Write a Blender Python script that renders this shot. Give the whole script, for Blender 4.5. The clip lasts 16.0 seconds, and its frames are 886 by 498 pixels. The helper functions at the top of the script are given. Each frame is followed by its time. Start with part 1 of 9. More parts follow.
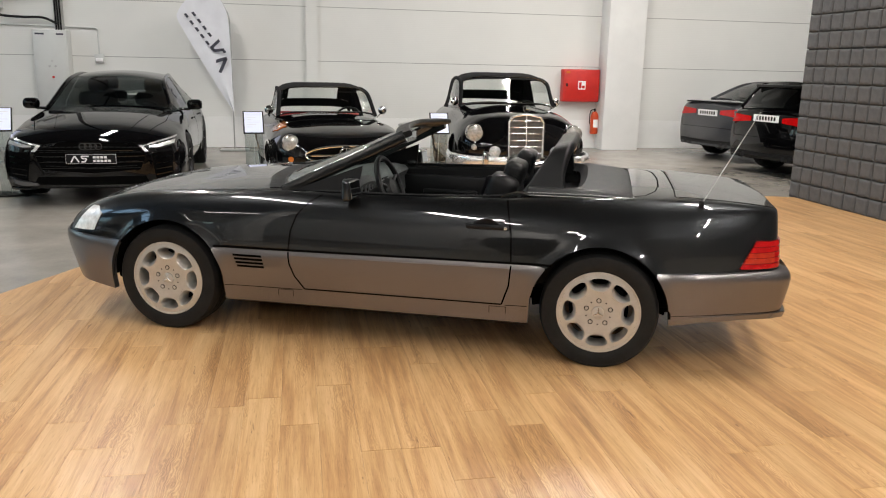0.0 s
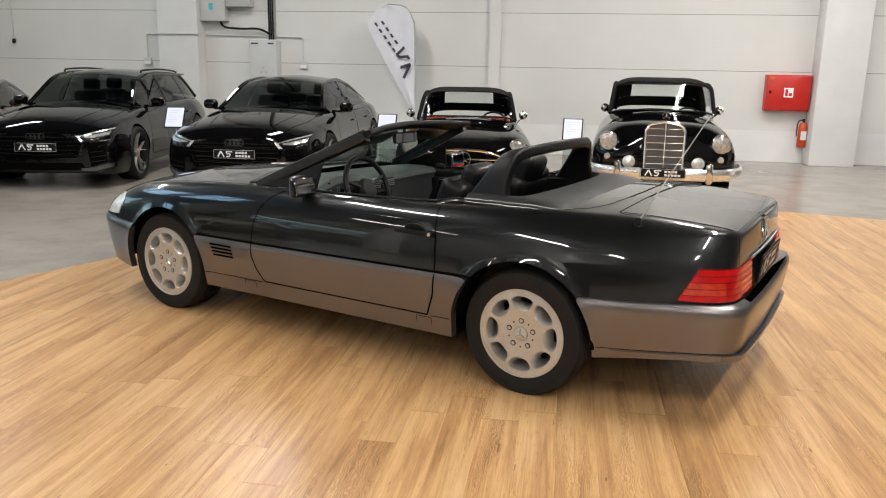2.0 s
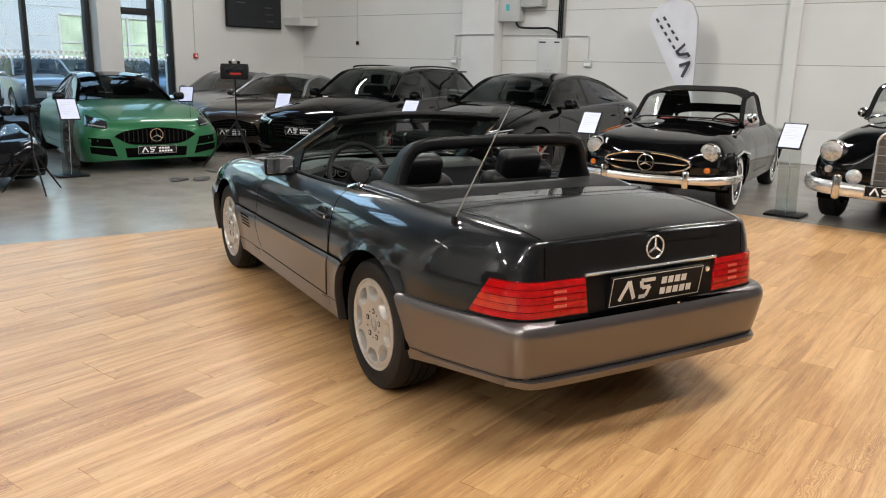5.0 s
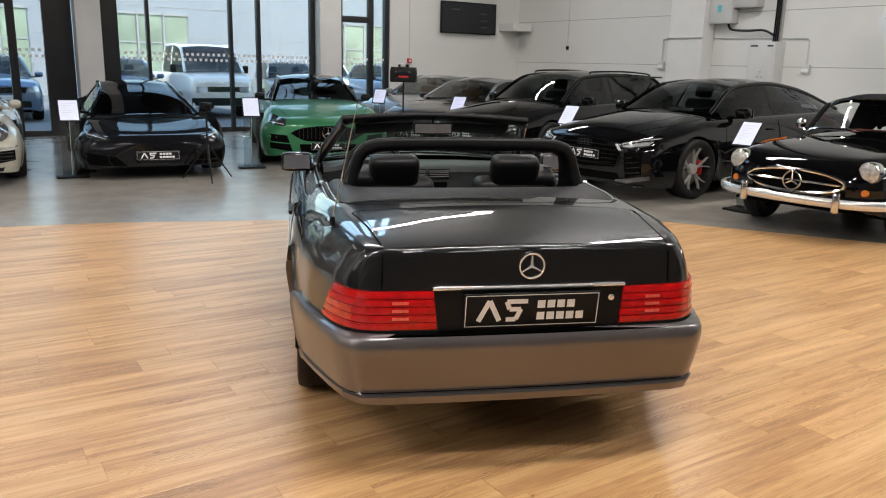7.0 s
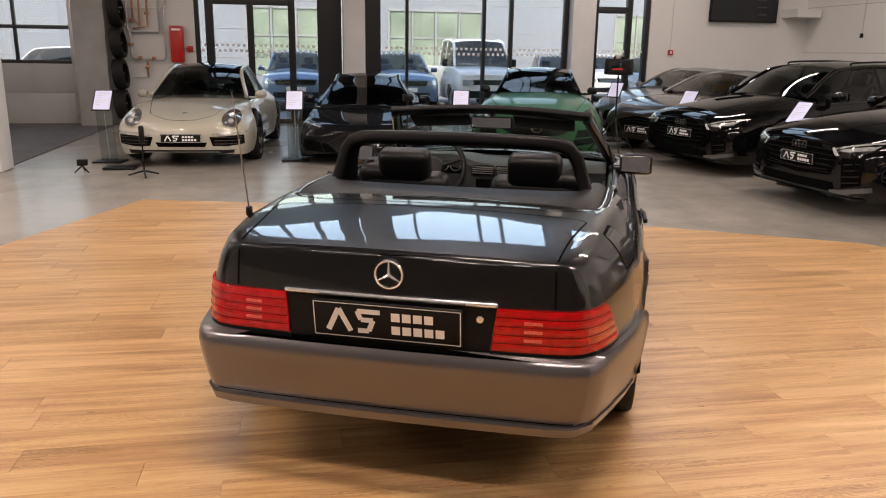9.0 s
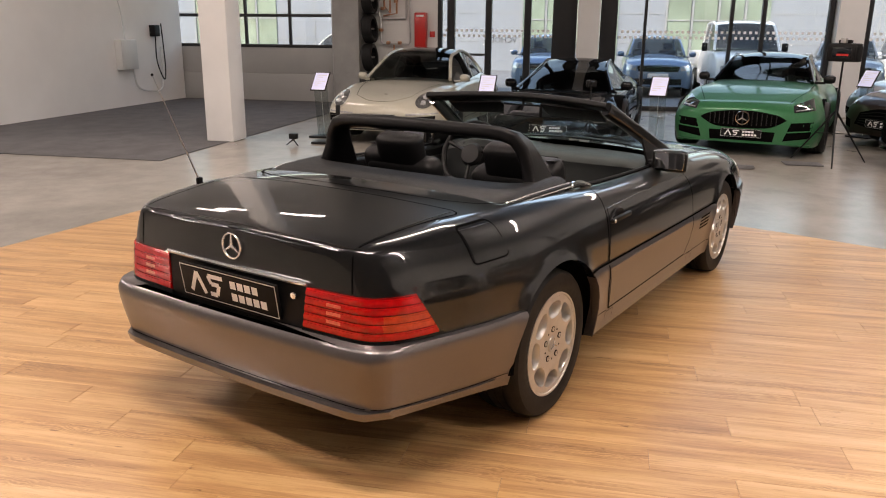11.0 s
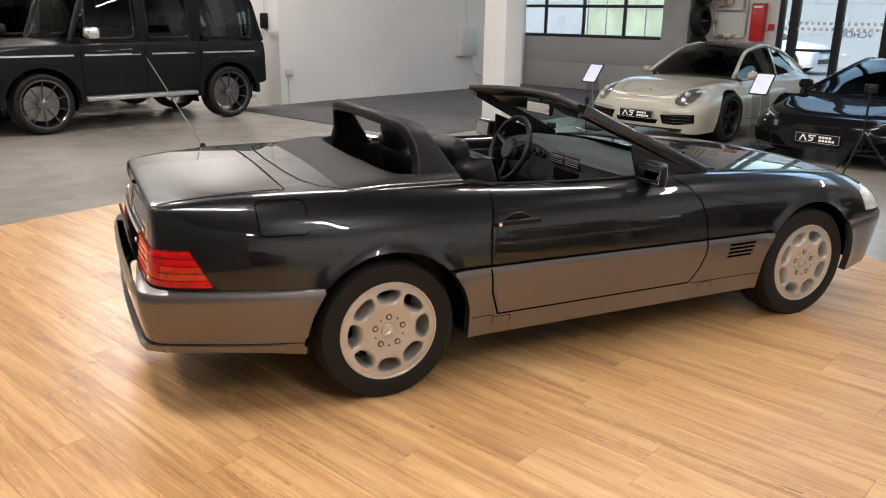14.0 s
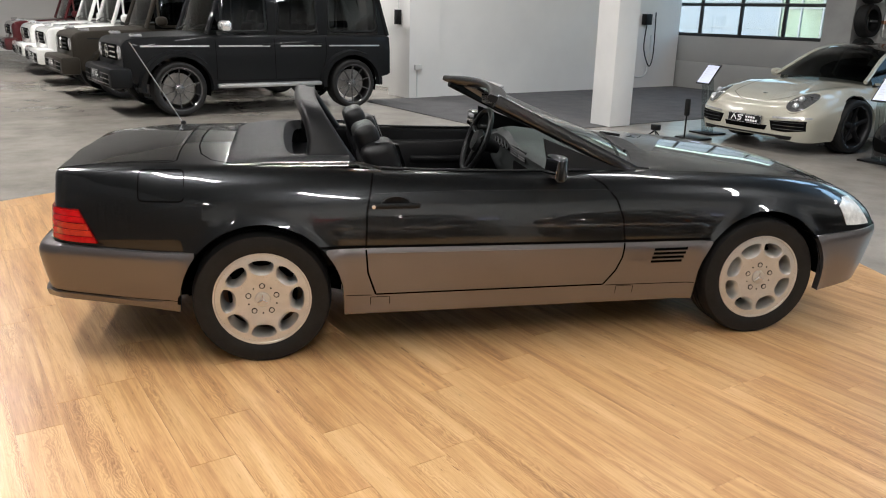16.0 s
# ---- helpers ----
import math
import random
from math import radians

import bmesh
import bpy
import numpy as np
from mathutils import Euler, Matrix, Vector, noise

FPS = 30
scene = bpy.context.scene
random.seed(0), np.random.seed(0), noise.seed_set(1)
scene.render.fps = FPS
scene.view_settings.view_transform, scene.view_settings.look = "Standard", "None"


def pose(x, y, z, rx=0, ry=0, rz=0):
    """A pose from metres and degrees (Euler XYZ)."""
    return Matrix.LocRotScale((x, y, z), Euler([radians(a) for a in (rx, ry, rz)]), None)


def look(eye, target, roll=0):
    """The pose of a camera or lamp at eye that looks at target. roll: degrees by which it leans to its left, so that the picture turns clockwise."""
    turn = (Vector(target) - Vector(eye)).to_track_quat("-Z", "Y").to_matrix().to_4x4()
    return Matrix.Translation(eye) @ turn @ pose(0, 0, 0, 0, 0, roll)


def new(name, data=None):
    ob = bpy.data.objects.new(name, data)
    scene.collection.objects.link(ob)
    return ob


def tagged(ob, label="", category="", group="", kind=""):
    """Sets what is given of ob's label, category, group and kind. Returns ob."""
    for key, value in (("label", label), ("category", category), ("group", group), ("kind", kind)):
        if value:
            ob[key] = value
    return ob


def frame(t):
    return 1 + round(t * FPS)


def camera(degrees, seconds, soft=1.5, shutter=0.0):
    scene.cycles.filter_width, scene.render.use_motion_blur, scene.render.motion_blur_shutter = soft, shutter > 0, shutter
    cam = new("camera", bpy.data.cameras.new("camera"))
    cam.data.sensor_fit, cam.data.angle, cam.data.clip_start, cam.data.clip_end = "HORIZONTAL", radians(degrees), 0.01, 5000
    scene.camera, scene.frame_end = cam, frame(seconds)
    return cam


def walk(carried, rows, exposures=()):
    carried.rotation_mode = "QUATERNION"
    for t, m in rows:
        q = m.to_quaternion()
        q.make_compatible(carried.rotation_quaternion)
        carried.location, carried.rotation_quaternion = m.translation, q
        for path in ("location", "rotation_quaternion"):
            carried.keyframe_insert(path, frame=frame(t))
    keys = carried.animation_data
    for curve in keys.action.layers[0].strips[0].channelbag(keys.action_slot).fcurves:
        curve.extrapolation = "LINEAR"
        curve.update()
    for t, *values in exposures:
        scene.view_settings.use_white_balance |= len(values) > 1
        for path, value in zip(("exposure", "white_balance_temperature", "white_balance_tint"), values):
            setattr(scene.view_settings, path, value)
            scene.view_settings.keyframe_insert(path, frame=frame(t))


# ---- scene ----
cam = camera(59.6, 16.0, soft=1.1)
PATH = [
    (0, (0.055, 0.068, 1.566), (0.419, 1.981, 1.111), 1.2),
    (0.5, (0.497, 0.071, 1.552), (0.705, 2.008, 1.101), 1.0),
    (1, (0.935, 0.073, 1.548), (0.978, 2.021, 1.099), 1.0),
    (1.5, (1.352, 0.096, 1.55), (1.226, 2.041, 1.105), 1.0),
    (2, (1.764, 0.205, 1.547), (1.471, 2.133, 1.099), 1.1),
    (2.5, (2.179, 0.323, 1.533), (1.727, 2.217, 1.077), 1.1),
    (3, (2.565, 0.464, 1.524), (1.958, 2.312, 1.061), 1.2),
    (3.5, (2.935, 0.649, 1.533), (2.174, 2.438, 1.063), 1.3),
    (3.7, (3.078, 0.711, 1.529), (2.257, 2.473, 1.059), 1.3),
    (5.8, (4.47, 1.608, 1.53), (3.091, 2.983, 1.071), 1.5),
    (6, (4.56, 1.729, 1.511), (3.138, 3.058, 1.053), 1.6),
    (6.5, (4.753, 2.073, 1.539), (3.224, 3.278, 1.081), 1.6),
    (7, (4.936, 2.426, 1.526), (3.306, 3.49, 1.063), 1.5),
    (7.5, (5.08, 2.775, 1.515), (3.357, 3.675, 1.043), 1.4),
    (8, (5.174, 3.162, 1.545), (3.371, 3.882, 1.064), 1.1),
    (8.5, (5.247, 3.565, 1.541), (3.382, 4.096, 1.054), 1.0),
    (9, (5.267, 3.96, 1.533), (3.359, 4.302, 1.04), 0.9),
    (9.5, (5.257, 4.359, 1.558), (3.327, 4.512, 1.057), 0.8),
    (10, (5.306, 4.766, 1.554), (3.373, 4.734, 1.041), 0.8),
    (10.2, (5.329, 4.918, 1.557), (3.4, 4.811, 1.041), 0.7),
    (12.3, (5.03, 6.481, 1.597), (3.297, 5.662, 1.024), 0.6),
    (12.5, (4.965, 6.617, 1.609), (3.263, 5.736, 1.037), 0.6),
    (13, (4.811, 6.958, 1.609), (3.194, 5.933, 1.033), 0.6),
    (13.5, (4.648, 7.273, 1.607), (3.124, 6.113, 1.031), 0.8),
    (14, (4.398, 7.596, 1.618), (2.975, 6.315, 1.042), 1.0),
    (14.5, (4.179, 7.899, 1.612), (2.857, 6.516, 1.029), 1.2),
    (15, (3.942, 8.184, 1.613), (2.719, 6.716, 1.024), 1.4),
    (15.5, (3.636, 8.398, 1.587), (2.503, 6.859, 0.998), 1.4),
    (16, (3.411, 8.581, 1.596), (2.351, 6.989, 1.01), 1.4),
]
walk(cam, [(t, look(eye, target, roll)) for t, eye, target, roll in PATH],
     [(0, 1.78, 6500, 10), (3.5, 1.78, 6480, 10), (6.5, 1.76, 6400, 10), (8, 1.62, 7000, 20), (9.5, 1.60, 7450, 23), (12.5, 1.80, 7200, 22), (14, 1.85, 6600, 14), (16, 1.9, 6250, 10)])

# ---- daylight, lamps and exposure ----
scene.view_settings.exposure = 0.0
world = bpy.data.worlds.new("sky")
scene.world = world
world.use_nodes = True
wn = world.node_tree.nodes
sky = wn.new("ShaderNodeTexSky")
sky.sky_type, sky.sun_disc = "NISHITA", False
sky.air_density, sky.dust_density, sky.ozone_density = 1.8, 0.8, 3.0
sky.sun_elevation, sky.sun_rotation = radians(48), radians(127)
world.node_tree.links.new(sky.outputs[0], wn["Background"].inputs[0])
wn["Background"].inputs[1].default_value = 0.15
sun = new("sun", bpy.data.lights.new("sun", "SUN"))
sun.data.energy, sun.data.angle, sun.data.color = 2.0, radians(0.5), (1, 0.95, 0.88)
sun.matrix_world = look((16, -12, 22), (0, 0, 0))

CEILING, LAMP_Z = 8.9, 5.8
LAMP_ROWS = [(x, y) for x in (-8.5, -2.8, 4.0, 9.2) for y in (-1.8, 4.6, 11.0) if (x, y) != (-8.5, 4.6)] + [(-2.8, -9.0), (4.0, -9.0)]
for lx, ly in LAMP_ROWS:
    lamp = new("ceiling_lamp_light", bpy.data.lights.new("ceiling_lamp_light", "AREA"))
    lamp.data.shape, lamp.data.size, lamp.data.size_y = "RECTANGLE", 0.17, 3.2
    lamp.data.energy, lamp.data.color = {-8.5: 14 if ly < 0 else 40, -2.8: 50, 4.0: 87, 9.2: 73}[lx] * ((0.98 if lx > 3 else 1.15) if ly > 10 else 1.9 if ly < -5 else 1), (1.0, 0.955, 0.9)
    lamp.matrix_world = look((lx, ly, LAMP_Z - 0.02), (lx, ly, 0))

# the sky's light in the openings of the high windows
for y0, y1 in ((1.79, 4.8), (5.25, 9.78), (10.3, 11.68)):
    lamp = new("window_light", bpy.data.lights.new("window_light", "AREA"))
    lamp.data.shape, lamp.data.size, lamp.data.size_y = "RECTANGLE", y1 - y0, 2.1
    lamp.data.energy, lamp.data.color = 7.5 * (y1 - y0), (0.5, 0.72, 1.0)
    lamp.matrix_world = look((-12.05, (y0 + y1) / 2, 7.37), (0, (y0 + y1) / 2, 7.37))

# ---- materials ----
def nodes_of(name):
    m = bpy.data.materials.new(name)
    m.use_nodes = True
    t = m.node_tree
    return m, t, t.nodes["Principled BSDF"]


def link(t, a, b):
    t.links.new(a, b)


def noise_node(t, scale, detail=4.0, stretch=None, rough=0.55):
    co = t.nodes.new("ShaderNodeTexCoord")
    n = t.nodes.new("ShaderNodeTexNoise")
    n.inputs["Scale"].default_value, n.inputs["Detail"].default_value = scale, detail
    n.inputs["Roughness"].default_value = rough
    if stretch:
        mp = t.nodes.new("ShaderNodeMapping")
        mp.inputs["Scale"].default_value = stretch
        link(t, co.outputs["Object"], mp.inputs["Vector"])
        link(t, mp.outputs["Vector"], n.inputs["Vector"])
    else:
        link(t, co.outputs["Object"], n.inputs["Vector"])
    return n


def ramp(t, fac, stops):
    r = t.nodes.new("ShaderNodeValToRGB")
    e = r.color_ramp.elements
    while len(e) < len(stops):
        e.new(0.5)
    for k, (p, c) in zip(e, stops):
        k.position, k.color = p, (*c, 1)
    link(t, fac, r.inputs[0])
    return r


def shade(c, k):
    return tuple(min(1, v * k) for v in c)


def pmat(name, col, rough=0.5, metal=0.0, coat=0.0, vary=0.12, scale=6.0, bump=0.0, bscale=120.0, spec=0.5, rvary=0.08):
    """A plain material: base colour with a large and a fine variation, gloss that varies, fine relief."""
    m, t, b = nodes_of(name)
    b.inputs["Metallic"].default_value, b.inputs["Roughness"].default_value = metal, rough
    b.inputs["Coat Weight"].default_value, b.inputs["Coat Roughness"].default_value = coat, 0.02
    b.inputs["Specular IOR Level"].default_value = spec
    n = noise_node(t, scale, 6)
    r = ramp(t, n.outputs["Fac"], [(0.3, shade(col, 1 - vary)), (0.7, shade(col, 1 + vary))])
    link(t, r.outputs[0], b.inputs["Base Color"])
    if rvary:
        mr = t.nodes.new("ShaderNodeMapRange")
        mr.inputs["To Min"].default_value, mr.inputs["To Max"].default_value = max(0.0, rough - rvary), min(1, rough + rvary)
        n2 = noise_node(t, scale * 3.3, 5)
        link(t, n2.outputs["Fac"], mr.inputs["Value"])
        link(t, mr.outputs[0], b.inputs["Roughness"])
    if bump:
        bp = t.nodes.new("ShaderNodeBump")
        bp.inputs["Strength"].default_value, bp.inputs["Distance"].default_value = bump, 0.003
        n3 = noise_node(t, bscale, 3)
        link(t, n3.outputs["Fac"], bp.inputs["Height"])
        link(t, bp.outputs[0], b.inputs["Normal"])
    return m


def paint(name, col, metal=0.25, rough=0.35, coat=1.0, spec=0.15, ior=1.5):
    """Car paint: pigment with fine flakes under clear coat."""
    m, t, b = nodes_of(name)
    b.inputs["Metallic"].default_value, b.inputs["Roughness"].default_value = metal, rough
    b.inputs["Coat Weight"].default_value, b.inputs["Coat Roughness"].default_value = coat, 0.015
    b.inputs["Coat IOR"].default_value = ior
    b.inputs["Specular IOR Level"].default_value = spec
    n = noise_node(t, 900, 2)
    n2 = noise_node(t, 1.6, 4)
    mx = t.nodes.new("ShaderNodeMath")
    mx.operation = "MULTIPLY_ADD"
    mx.inputs[1].default_value = 0.25
    link(t, n2.outputs["Fac"], mx.inputs[0])
    link(t, n.outputs["Fac"], mx.inputs[2])
    r = ramp(t, mx.outputs[0], [(0.4, shade(col, 0.8)), (0.85, shade(col, 1.35))])
    link(t, r.outputs[0], b.inputs["Base Color"])
    return m


def glass_mat(name, tint, dark):
    """Thin glass: see-through with a tint, glossy by Fresnel."""
    m = bpy.data.materials.new(name)
    m.use_nodes = True
    t = m.node_tree
    t.nodes.remove(t.nodes["Principled BSDF"])
    tr, gl, mx, lw, pw, ma = (t.nodes.new(k) for k in ("ShaderNodeBsdfTransparent", "ShaderNodeBsdfGlossy", "ShaderNodeMixShader", "ShaderNodeLayerWeight", "ShaderNodeMath", "ShaderNodeMath"))
    tr.inputs[0].default_value = (*shade(tint, dark), 1)
    gl.inputs["Roughness"].default_value = 0.01
    lw.inputs["Blend"].default_value = 0.5
    pw.operation, ma.operation = "POWER", "MULTIPLY_ADD"
    pw.inputs[1].default_value, ma.inputs[1].default_value, ma.inputs[2].default_value = 5.0, 0.9, 0.05
    link(t, lw.outputs["Facing"], pw.inputs[0])
    link(t, pw.outputs[0], ma.inputs[0])
    link(t, ma.outputs[0], mx.inputs[0])
    link(t, tr.outputs[0], mx.inputs[1])
    link(t, gl.outputs[0], mx.inputs[2])
    link(t, mx.outputs[0], t.nodes["Material Output"].inputs[0])
    return m


def glow(name, col, strength):
    m, t, b = nodes_of(name)
    b.inputs["Base Color"].default_value = (*col, 1)
    b.inputs["Emission Color"].default_value = (*col, 1)
    b.inputs["Emission Strength"].default_value = strength
    return m


def wood_mat(name, cols):
    """Oak plank: long grain along x, broad streaks, fine pores, cathedral figure, piece by piece variation."""
    m, t, b = nodes_of(name)
    co = t.nodes.new("ShaderNodeTexCoord")
    info = t.nodes.new("ShaderNodeObjectInfo")
    off = t.nodes.new("ShaderNodeVectorMath")
    off.operation = "MULTIPLY_ADD"
    off.inputs[1].default_value = (37.0, 91.0, 13.0)
    link(t, info.outputs["Random"], off.inputs[0])
    link(t, co.outputs["Object"], off.inputs[2])

    def layer(stretch, scale, detail, dist=0.0, rough=0.6):
        mp = t.nodes.new("ShaderNodeMapping")
        mp.inputs["Scale"].default_value = stretch
        link(t, off.outputs[0], mp.inputs["Vector"])
        n = t.nodes.new("ShaderNodeTexNoise")
        n.inputs["Scale"].default_value, n.inputs["Detail"].default_value = scale, detail
        n.inputs["Distortion"].default_value, n.inputs["Roughness"].default_value = dist, rough
        link(t, mp.outputs[0], n.inputs["Vector"])
        return n.outputs["Fac"]
    band = layer((0.75, 11.0, 1.0), 1.0, 3, 0.8, 0.5)
    cloud = layer((1.3, 5.0, 1.0), 1.1, 3, 0.3)
    heart = layer((0.42, 6.0, 1.0), 1.15, 2, 0.5)
    fine = layer((4.0, 95.0, 1.0), 2.0, 4, 0.3, 0.6)
    streak = layer((1.1, 30.0, 1.0), 1.3, 4, 0.9, 0.55)
    pores = layer((7.0, 80.0, 1.0), 2.0, 2)
    flecks = layer((3.6, 24.0, 1.0), 2.1, 2, 0.5)
    wave = t.nodes.new("ShaderNodeTexWave")
    wave.wave_type, wave.bands_direction = "BANDS", "Y"
    wave.inputs["Scale"].default_value, wave.inputs["Distortion"].default_value = 26.0, 22.0
    wave.inputs["Detail"].default_value, wave.inputs["Detail Scale"].default_value = 3.0, 0.8
    mp = t.nodes.new("ShaderNodeMapping")
    mp.inputs["Scale"].default_value = (0.42, 1.0, 1.0)
    link(t, off.outputs[0], mp.inputs["Vector"])
    link(t, mp.outputs[0], wave.inputs["Vector"])

    def mad(a, k, c):
        n = t.nodes.new("ShaderNodeMath")
        n.operation = "MULTIPLY_ADD"
        for i, q in ((1, k), (2, c)):
            if isinstance(q, float):
                n.inputs[i].default_value = q
            else:
                link(t, q, n.inputs[i])
        link(t, a, n.inputs[0])
        return n.outputs[0]
    zone = t.nodes.new("ShaderNodeMapRange")
    zone.inputs["From Min"].default_value, zone.inputs["From Max"].default_value = 0.52, 0.62
    link(t, heart, zone.inputs["Value"])
    # figure lines show inside the darker heart zone of a plank
    figure = mad(wave.outputs["Fac"], 0.20, -0.17)
    v = mad(zone.outputs[0], figure, -0.33)
    v = mad(band, 0.72, v)
    v = mad(cloud, 0.40, v)
    v = mad(streak, 0.50, v)
    v = mad(fine, 0.34, v)
    r = ramp(t, v, [(0.36, cols[0]), (0.56, cols[1]), (0.70, cols[2]), (0.90, cols[3])])
    pr = ramp(t, pores, [(0.28, (0.74, 0.68, 0.6)), (0.40, (1, 1, 1))])
    kn = ramp(t, flecks, [(0.245, (0.36, 0.27, 0.2)), (0.285, (1, 1, 1))])
    mk, mx = t.nodes.new("ShaderNodeMix"), t.nodes.new("ShaderNodeMix")
    for q, fac in ((mk, 0.8), (mx, 0.8)):
        q.data_type, q.blend_type = "RGBA", "MULTIPLY"
        q.inputs["Factor"].default_value = fac
    link(t, r.outputs[0], mk.inputs["A"])
    link(t, kn.outputs[0], mk.inputs["B"])
    link(t, mk.outputs["Result"], mx.inputs["A"])
    link(t, pr.outputs[0], mx.inputs["B"])
    hs = t.nodes.new("ShaderNodeHueSaturation")
    mr = t.nodes.new("ShaderNodeMapRange")
    mr.inputs["To Min"].default_value, mr.inputs["To Max"].default_value = 0.96, 1.05
    link(t, info.outputs["Random"], mr.inputs["Value"])
    link(t, mr.outputs[0], hs.inputs["Value"])
    link(t, mx.outputs["Result"], hs.inputs["Color"])
    link(t, hs.outputs[0], b.inputs["Base Color"])
    rr = t.nodes.new("ShaderNodeMapRange")
    rr.inputs["To Min"].default_value, rr.inputs["To Max"].default_value = 0.24, 0.4
    link(t, streak, rr.inputs["Value"])
    link(t, rr.outputs[0], b.inputs["Roughness"])
    bp = t.nodes.new("ShaderNodeBump")
    bp.inputs["Strength"].default_value, bp.inputs["Distance"].default_value = 0.12, 0.002
    link(t, pores, bp.inputs["Height"])
    link(t, bp.outputs[0], b.inputs["Normal"])
    return m


def concrete_mat(name, col, rough, stain=0.25):
    m, t, b = nodes_of(name)
    big, mid, fine = noise_node(t, 0.35, 5), noise_node(t, 2.4, 8, rough=0.65), noise_node(t, 60, 4)
    a1 = t.nodes.new("ShaderNodeMath")
    a1.operation = "MULTIPLY_ADD"
    a1.inputs[1].default_value = 0.6
    link(t, mid.outputs["Fac"], a1.inputs[0])
    link(t, big.outputs["Fac"], a1.inputs[2])
    a2 = t.nodes.new("ShaderNodeMath")
    a2.operation = "MULTIPLY_ADD"
    a2.inputs[1].default_value = 0.15
    link(t, fine.outputs["Fac"], a2.inputs[0])
    link(t, a1.outputs[0], a2.inputs[2])
    r = ramp(t, a2.outputs[0], [(0.55, shade(col, 1 - stain)), (1.15, shade(col, 1 + stain))])
    link(t, r.outputs[0], b.inputs["Base Color"])
    mr = t.nodes.new("ShaderNodeMapRange")
    mr.inputs["To Min"].default_value, mr.inputs["To Max"].default_value = rough - 0.03, rough + 0.05
    link(t, mid.outputs["Fac"], mr.inputs["Value"])
    link(t, mr.outputs[0], b.inputs["Roughness"])
    bp = t.nodes.new("ShaderNodeBump")
    bp.inputs["Strength"].default_value, bp.inputs["Distance"].default_value = 0.08, 0.002
    link(t, fine.outputs["Fac"], bp.inputs["Height"])
    link(t, bp.outputs[0], b.inputs["Normal"])
    return m


OAK = wood_mat("oak planks", [(0.305, 0.156, 0.064), (0.48, 0.264, 0.112), (0.595, 0.36, 0.163), (0.695, 0.458, 0.233)])
CONCRETE = concrete_mat("polished concrete", (0.262, 0.241, 0.211), 0.22, 0.34)
CARPET = pmat("grey carpet", (0.1, 0.098, 0.1), 0.9, vary=0.2, scale=3, bump=0.5, bscale=400)
WALL = pmat("white wall panel", (0.72, 0.72, 0.7), 0.5, vary=0.04, scale=0.6, bump=0.06, bscale=40)
def panel_lines(m):
    """Fine level ribs rolled into the sheet of the wall panels."""
    t = m.node_tree
    co, wv, bp = t.nodes.new("ShaderNodeTexCoord"), t.nodes.new("ShaderNodeTexWave"), t.nodes.new("ShaderNodeBump")
    wv.wave_type, wv.bands_direction = "BANDS", "Z"
    wv.inputs["Scale"].default_value, wv.inputs["Distortion"].default_value = 9.0, 0.4
    bp.inputs["Strength"].default_value, bp.inputs["Distance"].default_value = 0.14, 0.004
    link(t, co.outputs["Object"], wv.inputs["Vector"])
    link(t, wv.outputs["Fac"], bp.inputs["Height"])
    link(t, bp.outputs[0], t.nodes["Principled BSDF"].inputs["Normal"])


panel_lines(WALL)
PLASTER = pmat("white plaster", (0.76, 0.75, 0.73), 0.7, vary=0.05, scale=0.8, bump=0.15, bscale=90)
PLINTH = pmat("white painted concrete", (0.78, 0.78, 0.77), 0.6, vary=0.05, scale=1.5, bump=0.1, bscale=60)
CEIL = pmat("grey trapezoid sheet", (0.06, 0.06, 0.062), 0.6, vary=0.06, scale=0.5)
ALU_DARK = pmat("anthracite aluminium", (0.018, 0.019, 0.021), 0.4, 0.0, vary=0.15, scale=2)
PANEL_GREY = pmat("grey door panel", (0.36, 0.36, 0.35), 0.5, vary=0.06, scale=1.2, bump=0.1, bscale=300)
FOAM = pmat("grey acoustic foam", (0.085, 0.085, 0.088), 0.95, vary=0.15, scale=12, bump=0.4, bscale=350)
STEEL_GREY = pmat("galvanised steel", (0.5, 0.5, 0.5), 0.4, 0.8, vary=0.12, scale=8)
BOX_GREY = pmat("light grey enamel", (0.58, 0.59, 0.58), 0.4, vary=0.04, scale=3)
RED = pmat("red enamel", (0.55, 0.02, 0.015), 0.35, vary=0.1, scale=5)
COPPER = pmat("copper pipe", (0.48, 0.25, 0.15), 0.35, 0.9, vary=0.25, scale=14)
BLACK = pmat("black plastic", (0.005, 0.005, 0.0055), 0.45, vary=0.2, scale=10, bump=0.05, spec=0.25)
MATT_BLACK = pmat("matt black", (0.0018, 0.0018, 0.0018), 0.9, vary=0.2, scale=10, spec=0.05)
RUBBER = pmat("tyre rubber", (0.008, 0.008, 0.008), 0.62, spec=0.3, vary=0.25, scale=18, bump=0.15, bscale=200)
LEATHER = pmat("black leather", (0.0045, 0.0045, 0.005), 0.42, spec=0.25, vary=0.2, scale=9, bump=0.25, bscale=260)
CANVAS = pmat("black canvas", (0.006, 0.006, 0.0065), 0.9, spec=0.2, vary=0.2, scale=30, bump=0.4, bscale=500)
CHROME = pmat("chrome", (0.82, 0.81, 0.79), 0.07, 1.0, vary=0.03, scale=20, rvary=0.03)
ALLOY = pmat("silver alloy", (0.56, 0.545, 0.515), 0.36, 0.6, vary=0.06, scale=25)
CALIPER = pmat("red brake caliper enamel", (0.35, 0.012, 0.012), 0.4, vary=0.1)
ALLOY_DARK = pmat("dark alloy", (0.02, 0.02, 0.022), 0.3, 0.6, vary=0.15, scale=20)
